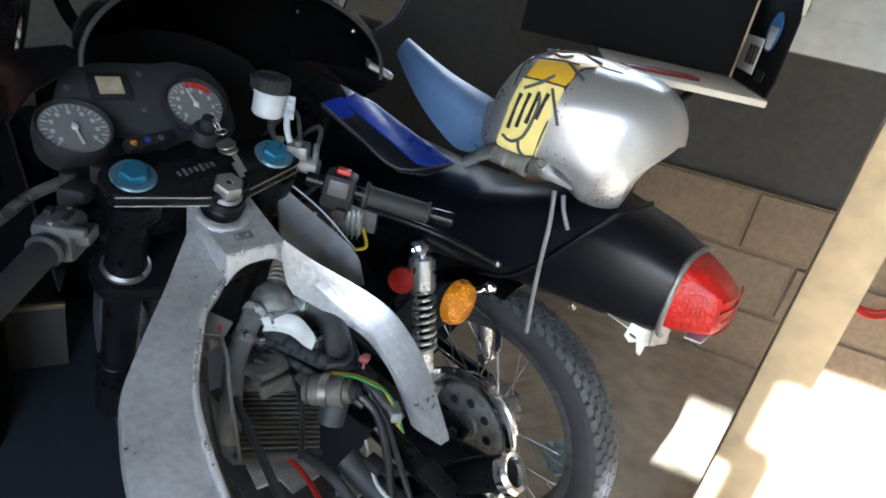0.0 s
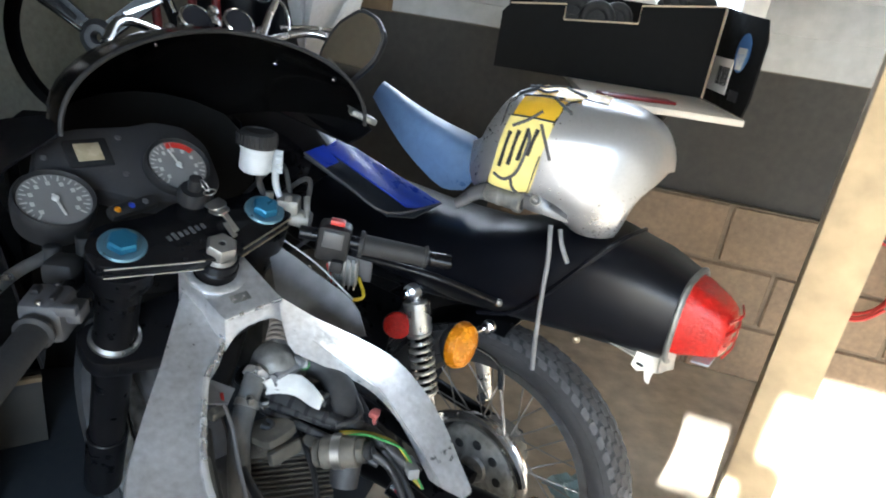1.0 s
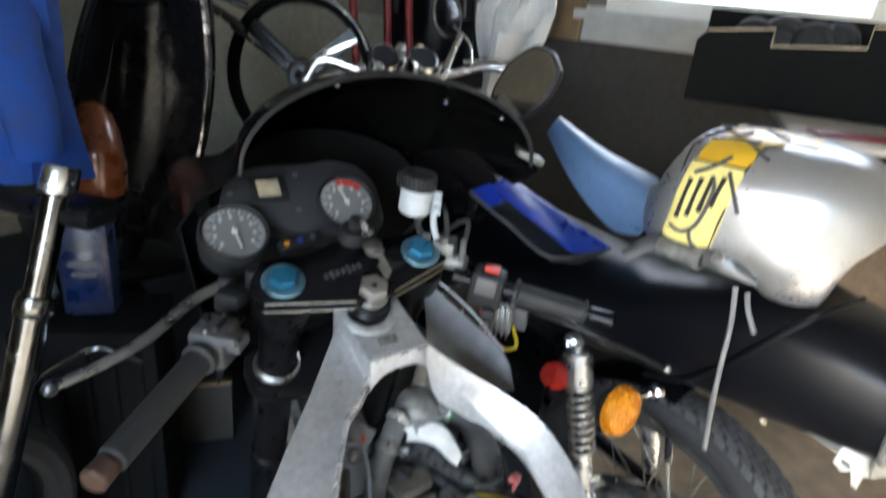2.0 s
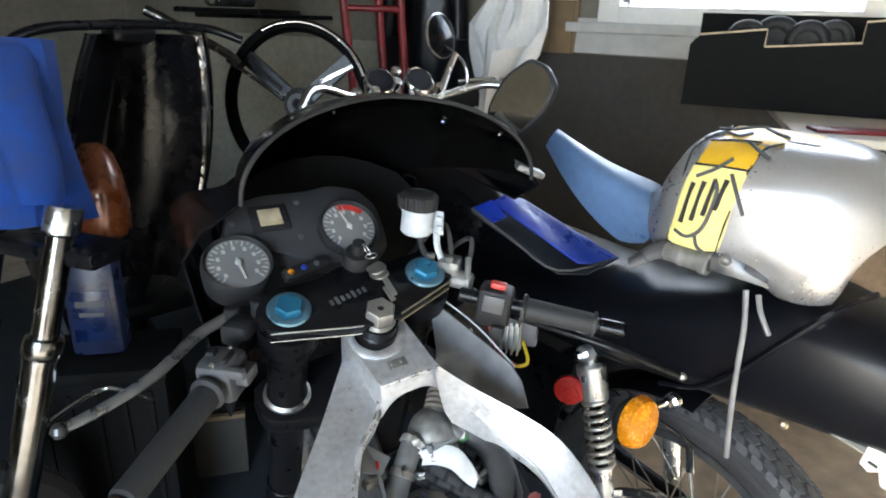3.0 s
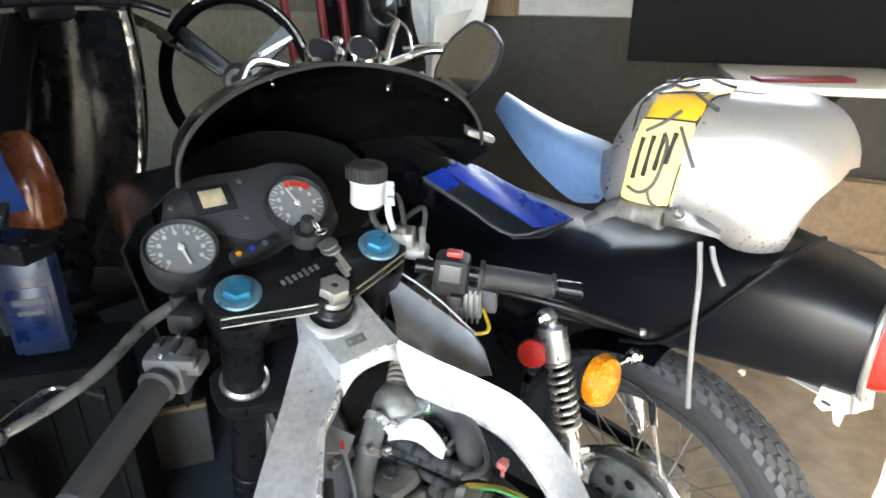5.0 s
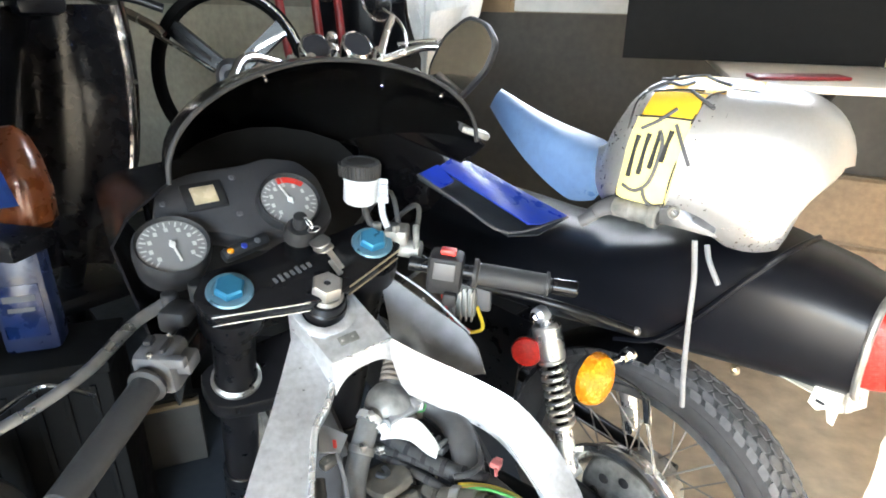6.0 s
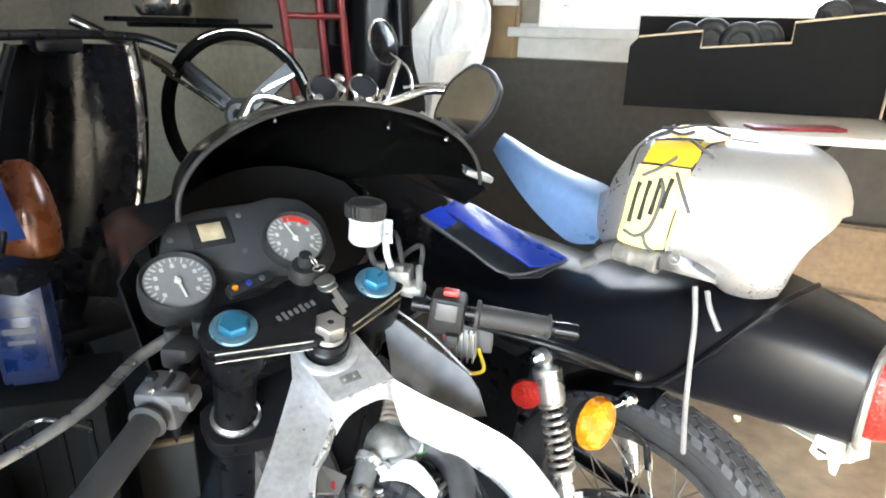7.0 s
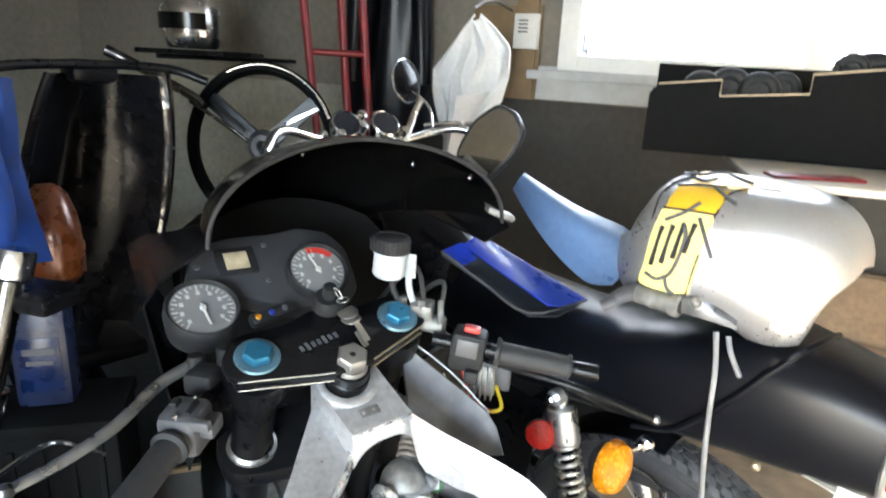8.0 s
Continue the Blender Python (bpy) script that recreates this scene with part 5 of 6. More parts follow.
bracket = part("plate_bracket", joined(sheet([[Vector((-0.082, -0.36, 0.770)), Vector((-0.07, -0.36, 0.772))], [Vector((-0.080, -0.43, 0.758)), Vector((-0.066, -0.43, 0.762))], [Vector((-0.076, -0.456, 0.752)), Vector((-0.056, -0.456, 0.757))]], 0.003),
                             plate([(0.0, 0.014), (-0.006, -0.012), (0.006, -0.022), (0.018, -0.018), (0.022, -0.036), (0.03, -0.04), (0.034, -0.02), (0.05, -0.016), (0.05, 0.03), (0.012, 0.03)], 0.003, 0.0008, pose(-0.074, -0.458, 0.748) @ pose(0, 0, 0, 0, 0, -62) @ pose(0, 0, 0, 72, 0, 0)),
                             sheet([[Vector((-0.06, -0.492, 0.775)), Vector((-0.075, -0.498, 0.74))], [Vector((-0.02, -0.505, 0.772)), Vector((-0.03, -0.512, 0.735))]], 0.003)), PALE_STEEL, old, "bent pale metal plate bracket")
part("bracket_bolt", lathe([(0, -0.006), (0.007, -0.006), (0.007, 0.004), (0.004, 0.007), (0, 0.007)], 12, (-0.094, -0.354, 0.747), (-0.5, 0, 1)), BRASS, bracket)
part("plate_slot", box(0.003, 0.013, 0.004, 0.001, at=(-0.0745, -0.468, 0.7405), turn=(10, 0, 0)), INK_AND_HOLES, bracket)
# frame, engine, tank and front end
part("frame_tube", joined(*[tube([(s_ * 0.07, -0.2, 0.735), (s_ * 0.1, 0.05, 0.71), (s_ * 0.07, 0.4, 0.68), (s_ * 0.03, 0.9, 0.74)], 0.015, 10) for s_ in (-1, 1)], *[tube([(s_ * 0.1, 0.02, 0.70), (s_ * 0.1, 0.22, 0.5), (s_ * 0.1, 0.28, 0.3), (s_ * 0.09, 0.7, 0.25), (s_ * 0.03, 0.92, 0.7)], 0.015, 10) for s_ in (-1, 1)]), BLACK_SATIN, old)
part("engine", joined(box(0.22, 0.3, 0.22, 0.04, at=(0, 0.45, 0.36)), *[box(0.16, 0.16, 0.006, 0.002, at=(0, 0.5, 0.47 + 0.016 * k), turn=(8, 0, 0)) for k in range(9)]), ENGINE, old, "black finned engine")
part("side_cover", sheet([[Vector((-0.125, 0.02 + 0.07 * i, 0.68)), Vector((-0.14, 0.03 + 0.06 * i, 0.6)), Vector((-0.13, 0.05 + 0.05 * i, 0.48))] for i in range(4)], 0.004), BLACK_SATIN, old, "black side cover")
part("fuel_tank", loft([[Vector((w * math.cos(a), y, 0.80 + h * math.sin(a))) for a in [2 * math.pi * k / 20 for k in range(20)]] for y, w, h in [(0.5, 0.05, 0.04), (0.53, 0.11, 0.08), (0.65, 0.135, 0.1), (0.8, 0.13, 0.1), (0.92, 0.09, 0.08), (0.95, 0.04, 0.04)]]), BLACK_GLOSS, old, "black fuel tank")
front_hub = Vector((0, 1.3, 0.31))
part("fork_leg", joined(*[rod((s_ * 0.09, 1.3, 0.31), (s_ * 0.09, 1.0, 0.95), 0.019) for s_ in (-1, 1)]), CHROME, old)
f_t = wheel(old, front_hub, (1, 0, 0), 0.31, 0.09, "black front tyre")
part("rim", lathe([(0.235, -0.03), (0.25, -0.032), (0.25, 0.032), (0.235, 0.03), (0.225, 0), (0.235, -0.03)], 48, front_hub, (1, 0, 0)), CHROME, f_t)
part("handlebar", tube([(-0.36, 0.8, 0.98), (-0.2, 0.92, 1.0), (0, 0.98, 0.96), (0.2, 0.92, 1.0), (0.36, 0.8, 0.98)], 0.011, 10), CHROME, old)
muff = part("silencer", joined(tube([(-0.19, 0.45, 0.3), (-0.19, 0.1, 0.29), (-0.18, -0.35, 0.36)], (0.03, 0.043), 20, 4)), BLACK_SATIN, old, "black silencer with chrome end")
part("silencer_tip", lathe([(0.02, 0), (0.044, 0), (0.046, 0.015), (0.04, 0.022), (0.022, 0.02), (0.02, 0)], 28, (-0.18, -0.345, 0.36), (0, -1, 0.15)), CHROME, muff)
part("side_stand", tube([(-0.1, 0.3, 0.3), (-0.22, 0.22, 0.012)], 0.011, 10, 1, False), BLACK_SATIN, old)

# ---- silver tank resting on that seat ----
TM = pose(0.243, 1.19, 1.056, 0, 0, -15.5)


def tank_point(s_, a, lift=0.0):
    """s_ from -1 to 1 along the tank, a degrees up from the side that faces the room."""
    e = (1 - abs(s_) ** (5.0 if s_ < 0 else 3.6)) ** (0.36 if s_ < 0 else 0.46)
    hz = (0.102 - 0.004 * s_) * e + lift
    ry = (0.135 - 0.02 * s_ * s_) * e + lift
    c, q = math.cos(radians(a)), math.sin(radians(a))
    x = 0.157 * s_ + (lift * s_ if abs(s_) > 0.8 else 0) + (0.02 * q if s_ < 0 else 0.012 * q * s_)
    z = hz * math.copysign(abs(q) ** 0.68, q)
    if q < 0:   # belly: hangs lower in the middle, cut away towards the right end
        z *= float(np.interp(s_, (-1, -0.2, 0.04, 0.24, 0.4, 0.68, 0.72, 0.77, 0.83, 0.9, 1.0), (1.0, 0.95, 1.02, 1.22, 1.28, 1.36, 1.22, 0.85, 0.62, 0.5, 0.42)))
    return Vector((x, -ry * math.copysign(abs(c) ** 0.75, c), z))


tank = thing("fuel_tank", TM, "silver motorcycle fuel tank with yellow sticker resting on a seat", "fuel tank")
ss = [-0.9995, -0.985, -0.95, -0.9, -0.82, -0.7, -0.55, -0.35, -0.2, -0.1, -0.02, 0.06, 0.12, 0.2, 0.24, 0.32, 0.4, 0.5, 0.6, 0.66, 0.68, 0.7, 0.72, 0.745, 0.77, 0.8, 0.83, 0.86, 0.9, 0.95, 0.985, 0.9995]
part("tank_shell", loft([[tank_point(q, 360 * k / 48) for k in range(48)] for q in ss]), SILVER, tank, "silver painted tank shell")


def patch(s0, s1, a0, a1, lean, lift, n=10):
    return loft([[tank_point(0.155 + s0 + (s1 - s0) * j / n + (lean - 0.002) * (a0 + (a1 - a0) * i / n), a0 + (a1 - a0) * i / n, lift) for j in range(n + 1)] for i in range(n + 1)], closed=False)


part("sticker", patch(-0.86, -0.40, -22, 30, 0.0022, 0.0015), PALE_YELLOW, tank, "pale yellow sticker")
part("sticker", patch(-0.84, -0.40, 32, 60, 0.0022, 0.0015), YELLOW, tank, "orange-yellow sticker")
part("sticker", patch(-0.80, -0.30, 62, 112, 0.0026, 0.0015), YELLOW, tank, "orange-yellow sticker")
part("sticker", patch(-0.25, 0.05, 74, 112, 0.0026, 0.0015), YELLOW, tank, "orange-yellow sticker")


def stroke(pts, r=0.0028):
    return tube([tank_point(q + 0.155 - 0.002 * a, a, 0.002) for q, a in pts], r, 6, 5)


for pts in ([(-0.90, -22), (-0.86, 30), (-0.80, 60), (-0.6, 100)], [(-0.90, -22), (-0.65, -24), (-0.46, -20)], [(-0.78, 31), (-0.55, 31), (-0.34, 31)], [(-0.34, 31), (-0.42, 0), (-0.46, -22)],
            [(-0.34, 31), (-0.27, 55), (-0.14, 66)], [(-0.72, 61), (-0.5, 63), (-0.3, 64)]):
    part("sticker_outline", stroke(pts, 0.0015), INK_AND_HOLES, tank, "thin black outline of the sticker")
for pts in ([(-0.84, -10), (-0.72, -12), (-0.6, -4), (-0.54, 10), (-0.58, 20)], [(-0.66, -8), (-0.62, -18), (-0.52, -24), (-0.42, -22)], [(-0.78, 66), (-0.62, 76), (-0.5, 70), (-0.4, 78)], [(-0.7, 92), (-0.55, 84), (-0.42, 92), (-0.3, 100)], [(-0.74, 20), (-0.6, 28), (-0.48, 40)], [(-0.46, 26), (-0.38, 12), (-0.3, 2)], [(-0.40, 62), (-0.3, 52), (-0.2, 44)], [(-0.3, 92), (-0.2, 84), (-0.1, 78)]):
    part("scuff", stroke(pts), GREY_PLASTIC, tank, "dark curved scuff across the sticker")
for k in range(4):
    part("sticker_stroke", stroke([(-0.80 + 0.09 * k, -4 + 2 * k), (-0.75 + 0.09 * k, 15 + 2 * k)], 0.0036), INK_AND_HOLES, tank, "plain black stroke on the sticker")
SHIFT = Matrix.Translation((0.024, 0.0, 0.012))
part("tank_hinge", moved(joined(rod((-0.14, -0.112, -0.078), (-0.085, -0.125, -0.08), 0.0145, seg=24), rod((-0.118, -0.117, -0.079), (-0.112, -0.119, -0.079), 0.0155, seg=24), rod((-0.088, -0.125, -0.08), (-0.076, -0.128, -0.08), 0.0165, seg=24)), SHIFT), ALLOY_DULL, tank, "grey metal hinge tube")
part("hinge_bore", moved(rod((-0.077, -0.1275, -0.08), (-0.0748, -0.1283, -0.08), 0.011), SHIFT), INK_AND_HOLES, tank)
part("tank_flange", moved(sheet([[Vector((-0.085, -0.120, -0.054)), Vector((-0.065, -0.124, -0.052)), Vector((-0.04, -0.124, -0.06)), Vector((-0.002, -0.117, -0.082))], [Vector((-0.085, -0.128, -0.07)), Vector((-0.065, -0.132, -0.07)), Vector((-0.04, -0.132, -0.075)), Vector((-0.002, -0.126, -0.09))],
                           [Vector((-0.085, -0.126, -0.086)), Vector((-0.065, -0.130, -0.088)), Vector((-0.04, -0.130, -0.09)), Vector((0.002, -0.126, -0.096))]], 0.003), SHIFT), DARK_METAL, tank, "grey folded tank flange")
part("flange_screw", moved(joined(lathe([(0.004, 0), (0.009, 0), (0.009, 0.003), (0.007, 0.004), (0.004, 0.0015)], 20, (-0.056, -0.131, -0.068), (0, -1, 0.2)), box(0.008, 0.002, 0.0015, at=(-0.056, -0.1335, -0.068), turn=(0, 35, 0))), SHIFT), STEEL, tank)
part("rubber_mount", moved(joined(tube([(-0.13, -0.112, -0.072), (-0.155, -0.115, -0.082), (-0.178, -0.12, -0.1)], (0.017, 0.010), 14, 4, True, 0.6), tube([(-0.165, -0.122, -0.092), (-0.185, -0.126, -0.106)], 0.010, 12, 1, False, 0.7)), SHIFT), GREY_PLASTIC, tank, "grey rubber mounting lug")
part("fuel_hose", tube([(-0.002, -0.118, -0.095), (0.006, -0.122, -0.15), (0.009, -0.122, -0.22), (0.014, -0.12, -0.30), (0.02, -0.115, -0.365)], 0.004, 10), PANEL_GREY, tank, "grey breather hose hanging down")
part("fuel_hose", tube([(0.014, -0.115, -0.1), (0.022, -0.125, -0.12), (0.038, -0.13, -0.148)], 0.0038, 10), PANEL_GREY, tank, "short grey hose")

# ---- window wall: boarding, window, fittings ----
win = thing("window_1", ROOM, "white painted garage window with bright daylight outside", "window", kind="structure")
w0, w1, wz0, wz1 = WIN
for (a, b, c, d_) in [(w0 - 0.05, w0 + 0.03, wz0 - 0.04, wz1 + 0.05), (w1 - 0.03, w1 + 0.05, wz0 - 0.04, wz1 + 0.05), (0.86, 0.92, wz0, wz1)]:
    part("window_frame", box(b - a, 0.09, d_ - c, 0.004, at=((a + b) / 2, 0.03, (c + d_) / 2)), WINPAINT, win)
for z in (wz0 - 0.012, wz1 + 0.012):
    part("window_frame", box(w1 - w0, 0.085, 0.06, 0.004, at=((w0 + w1) / 2, 0.031, z)), WINPAINT, win)
part("window_frame", box(0.03, 0.05, wz1 - wz0, 0.003, at=(0.985, 0.05, (wz0 + wz1) / 2)), WINPAINT, win)
part("window_catch", joined(box(0.008, 0.014, 0.07, 0.002, at=(w0 + 0.055, -0.02, wz0 + 0.075)), box(0.03, 0.01, 0.008, 0.002, at=(w0 + 0.06, -0.02, wz0 + 0.035))), STEEL, win, "small metal window catch")
for a, b in ((w0 + 0.03, 0.86), (0.92, w1 - 0.03)):
    p_ = part("pane", box(b - a, 0.004, wz1 - wz0 - 0.06, at=((a + b) / 2, 0.055, (wz0 + wz1) / 2)), GLASS, win)
    p_.visible_shadow = False
single("backdrop", moved(box(14, 0.05, 7, at=(0.5, 5.5, 2.6)), ROOM), DAYGLOW, "blank overcast daylight beyond the window", "backdrop", "structure", smooth=False)
# boarding: lapped boards right of and under the window
boards = thing("boarding", ROOM, "white painted lapped timber boarding", "boarding", kind="structure")
for k in range(9):
    z = 1.185 + 0.125 * k
    spans = [(-0.07, U1)] if z + 0.1 < wz0 - 0.03 else [(w1 + 0.052, U1)]
    for a, b in spans:
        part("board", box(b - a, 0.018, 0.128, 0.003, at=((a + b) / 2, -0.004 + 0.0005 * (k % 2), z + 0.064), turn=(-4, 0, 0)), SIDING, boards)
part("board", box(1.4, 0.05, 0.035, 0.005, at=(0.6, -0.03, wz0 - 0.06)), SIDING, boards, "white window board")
single("trim", moved(box(0.09, 0.02, 1.2, 0.003, at=(-0.13, -0.008, 1.78)), ROOM), BROWN_BOARD, "brown upright board beside the window", "trim", "structure")
single("trim", moved(box(0.3, 0.02, 0.36, 0.003, at=(-0.22, 0.0, 1.36)), ROOM), BROWN_BOARD, "brown board under a white card", "trim", "structure")
card = thing("card_box", ROOM, "small white cardboard box on the wall", "box")
part("card_body", box(0.1, 0.03, 0.13, 0.003, at=(-0.12, -0.035, 1.44)), PAPER, card)
part("printed_lines", joined(*[box(0.04, 0.001, 0.006, at=(-0.13, -0.0508, 1.48 - 0.014 * k)) for k in range(4)]), GREY_PLASTIC, card, "faint grey printed bars")

# blocks of the lower wall
mesh_cache = {}


def block(parent, u, z, w, h, material, seed):
    key = (round(w, 3), round(h, 3), material.name, seed % 3)
    if key not in mesh_cache:
        rnd = random.Random(seed % 3 + 7)
        bm = box(w, 0.05, h, 0.006, seg=1)
        for v in bm.verts:
            v.co += Vector((rnd.uniform(-1, 1), rnd.uniform(-1, 1), rnd.uniform(-1, 1))) * 0.0022
        me = bpy.data.meshes.new("block")
        bm.to_mesh(me)
        bm.free()
        me.materials.append(material)
        mesh_cache[key] = me
    ob = new("block", mesh_cache[key])
    ob.parent = parent
    ob.location = (u, -0.005 + 0.002 * ((seed * 7) % 3), z)
    return ob


single("mortar_bed", moved(box(U1 - 0.45, 0.03, 0.7, at=((U1 + 0.45) / 2, -0.002, 0.352)), ROOM), MORTAR, "pale mortar between the blocks", "mortar", "structure", smooth=False)
blocks = thing("blockwork", ROOM, "rough brown concrete blocks along the wall foot", "blockwork", kind="structure")
for row in range(3):
    z0 = row * 0.236
    u = 0.5 + (0.22 if row % 2 else 0.0)
    k = 0
    while u < U1 - 0.2:
        block(blocks, u + 0.22, z0 + 0.114, 0.425, 0.222, BLOCK, row * 31 + k)
        u += 0.44
        k += 1

# timber post from floor to ceiling
post = single("timber_post", box(0.108, 0.09, 2.45, 0.004, at=(0.872, 1.362, 1.225), turn=(0, 0, -27)), TIMBER, "pale sawn timber post standing on the floor", "post", "structure")

# shelf with the carton
shelf = thing("wall_shelf", pose(0.46, 1.72, -0.006, 0, 0, -2), "pale laminate shelf board fixed to the wall", "shelf")
part("shelf_board", box(0.31, 0.66, 0.014, 0.003, at=(-0.005, -0.01, 1.131)), SHELF, shelf)
part("shelf_board", box(0.34, 0.55, 0.014, 0.003, at=(0.005, 0.59, 1.1305)), SHELF, shelf)
for x in (-0.1, 0.12):
    part("bracket", joined(box(0.03, 0.9, 0.02, 0.003, at=(x, 0.35, 1.1075)), tube([(x, 0.05, 1.1), (x, 0.76 - 0.2 * x, 0.75)], 0.012, 8, 1, False)), BLACK_SATIN, shelf)
strip = single("red_strip", box(0.16, 0.05, 0.006, 0.002, at=(0.4, 1.46, 1.1355), turn=(0, 0, 10)), RED_PAINT, "flat red plastic strip lying on the shelf", "strip")
CM = pose(0.368, 1.70, 1.133, 0, 0, -4.5) @ Matrix.Diagonal((0.86, 0.95, 0.98, 1))
carton = thing("display_carton", CM, "large black cardboard carton with stepped front and open end flap", "carton")
fr = [(-0.30, 0.0), (0.29, 0.0), (0.29, 0.21), (0.07, 0.185), (0.07, 0.145), (-0.13, 0.13), (-0.13, 0.165), (-0.28, 0.15), (-0.30, 0.13)]
part("carton_front", plate(fr, 0.005, 0.001, pose(0, 0, 0, 90, 0, 0)), CARD_BLACK, carton, "black stepped front panel")
part("front_edge", joined(tube([(-0.28, -0.0, 0.151), (-0.13, 0.0, 0.166), (-0.13, 0.0, 0.132)], 0.0022, 6, 1, False), tube([(-0.13, 0, 0.131), (0.07, 0, 0.146), (0.07, 0, 0.186), (0.29, 0, 0.211)], 0.0022, 6, 1, False), tube([(0.29, 0, 0.0), (0.29, 0, 0.21)], 0.003, 6, 1, False)), CARD_EDGE, carton, "raw cardboard edge")
part("carton_back", box(0.58, 0.005, 0.2, at=(0, 0.27, 0.1)), CARD_BLACK, carton)
part("carton_side", box(0.005, 0.265, 0.14, at=(-0.29, 0.135, 0.07)), CARD_BLACK, carton)
part("carton_floor", box(0.58, 0.265, 0.004, at=(0, 0.136, 0.003)), CARD_BLACK, carton)
FM = pose(0.292, -0.004, 0.0, 0, 0, -88)
flap = part("end_flap", plate([(0, 0), (0.27, -0.002), (0.285, 0.03), (0.285, 0.15), (0.255, 0.19), (0.1, 0.2), (0, 0.21)], 0.005, 0.001, FM @ pose(0, 0, 0, 90, 0, 0)), CARD_BLACK, carton, "black end flap folded forward")
part("flap_label", box(0.13, 0.002, 0.075, 0.0005, at=(0, 0, 0)), PAPER, flap, "white label with bars")
flap_label = flap.children[-1]
flap_label.matrix_local = FM @ pose(0.085, -0.0045, 0.065)
bars = part("label_bars", joined(*[box(0.003 + 0.002 * ((k * 5) % 3), 0.001, 0.04, at=(-0.025 + 0.0095 * k, 0, 0)) for k in range(8)]), INK_AND_HOLES, flap)
bars.matrix_local = FM @ pose(0.095, -0.0062, 0.065)
rosette = part("round_emblem", lathe([(0, 0), (0.04, 0), (0.04, 0.0012), (0, 0.0012)], 36, (0, 0, 0), (0, -1, 0)), BLUE_INK, flap, "round blue and white emblem")
rosette.matrix_local = FM @ pose(0.185, -0.004, 0.12)
stripes = part("emblem_stripes", joined(*[box(0.0045, 0.001, 0.034, at=(-0.018 + 0.009 * k, 0, -0.018), turn=(0, -18 + 9 * k, 0)) for k in range(5)], box(0.05, 0.001, 0.012, at=(0, 0, 0.004))), PAPER, flap)
stripes.matrix_local = FM @ pose(0.185, -0.0058, 0.12)
hole = part("hand_hole", box(0.055, 0.002, 0.022, 0.0008), INK_AND_HOLES, flap)
hole.matrix_local = FM @ pose(0.2, -0.0045, 0.032)
# black round goods in and on the carton
for n_, (x, y, r, z) in enumerate([(-0.17, 0.12, 0.045, 0.14), (-0.10, 0.13, 0.05, 0.145), (-0.03, 0.1, 0.045, 0.142), (0.03, 0.14, 0.04, 0.15), (0.17, 0.1, 0.035, 0.2)]):
    m_ = CM @ Vector((x, y, z))
    g = thing("rubber_grommet", Matrix.Translation(m_), "black rubber ring standing in the carton", "rubber ring", "rubber rings in the carton")
    part("ring_body", joined(ring((0, 0, 0), (0.3, 1, 0.1), r * 0.7, r * 0.32, 28, 10), lathe([(0, -0.01), (r * 0.5, -0.01), (r * 0.5, 0.01), (0, 0.01)], 20, (0, 0, 0), (0.3, 1, 0.1)), box(r, 0.03, 0.14, 0.005, at=(0, 0, -0.07))), BLACK_PLASTIC, g)
single("plastic_sleeve", moved(tube([(0.14, 0.1, 0.205), (0.22, 0.12, 0.225), (0.28, 0.1, 0.21), (0.27, 0.16, 0.2), (0.16, 0.17, 0.2)], 0.02, 10, 5, True, 0.6), CM), BLACK_PLASTIC, "black plastic sleeve lying across the carton", "sleeve")

# ---- loose blue bodywork lying on the old motorcycle's seat ----
rows = []
q0, q1 = Vector((-0.146, 1.58, 1.056)), Vector((0.1, 1.44, 0.95))
across, bulge = Vector((-0.42, -0.40, -0.80)).normalized(), Vector((0.15, -0.9, 0.35)).normalized()
for i in range(15):
    t = i / 14
    half = 0.02 + 0.06 * min(1.0, t * 1.15) - 0.03 * max(0.0, t - 0.8) * 5 * (t - 0.8) * 5 * 0.4 - 0.03 * max(0, t - 0.75) * 4 * (t - 0.75)
    mid = q0.lerp(q1, t) + bulge * 0.02 * math.sin(math.pi * t) + across * 0.022 * math.sin(math.pi * t)
    rows.append([mid + across * half * s_ * (1.0 if s_ > 0 else 1 - 0.4 * t) + bulge * (0.062 * (0.3 + t) * (1 - s_ * s_)) for s_ in [-1 + 0.2 * k for k in range(11)]])
q_mid = Vector((-0.02, 1.5, 0.98))
tail = thing("tail_fairing", Matrix.Translation(q_mid), "faded light blue plastic tail fairing lying on the seat", "fairing")
part("shell", sheet([[p - q_mid for p in r] for r in rows], -0.004), BLUE_FADED, tail)
part("edge_lip", tube([r[-1] - q_mid for r in rows], 0.003, 8, 2), BLUE_FADED, tail, "rolled lower edge")
part("edge_lip", tube([r[0] - q_mid for r in rows], 0.003, 8, 2), BLUE_FADED, tail, "rolled upper edge")
fair = thing("side_fairing", pose(-0.1, 1.33, 0.88), "blue plastic side fairing with grey edge lying on the seat", "fairing")
p1, p2, p3, p4 = [Vector(q) - Vector((-0.1, 1.33, 0.88)) for q in ((-0.242, 1.292, 0.963), (-0.066, 1.248, 0.882), (0.03, 1.38, 0.872), (-0.17, 1.42, 0.945))]
part("outer_panel", sheet([[p1.lerp(p2, t) + Vector((0, 0, -0.006)), p1.lerp(p2, t).lerp(p4.lerp(p3, t), 0.5) + Vector((0, 0, -0.02)), p4.lerp(p3, t)] for t in (0, 0.3, 0.6, 0.85, 1.0)], 0.004), SLATE, fair, "grey-blue outer panel")
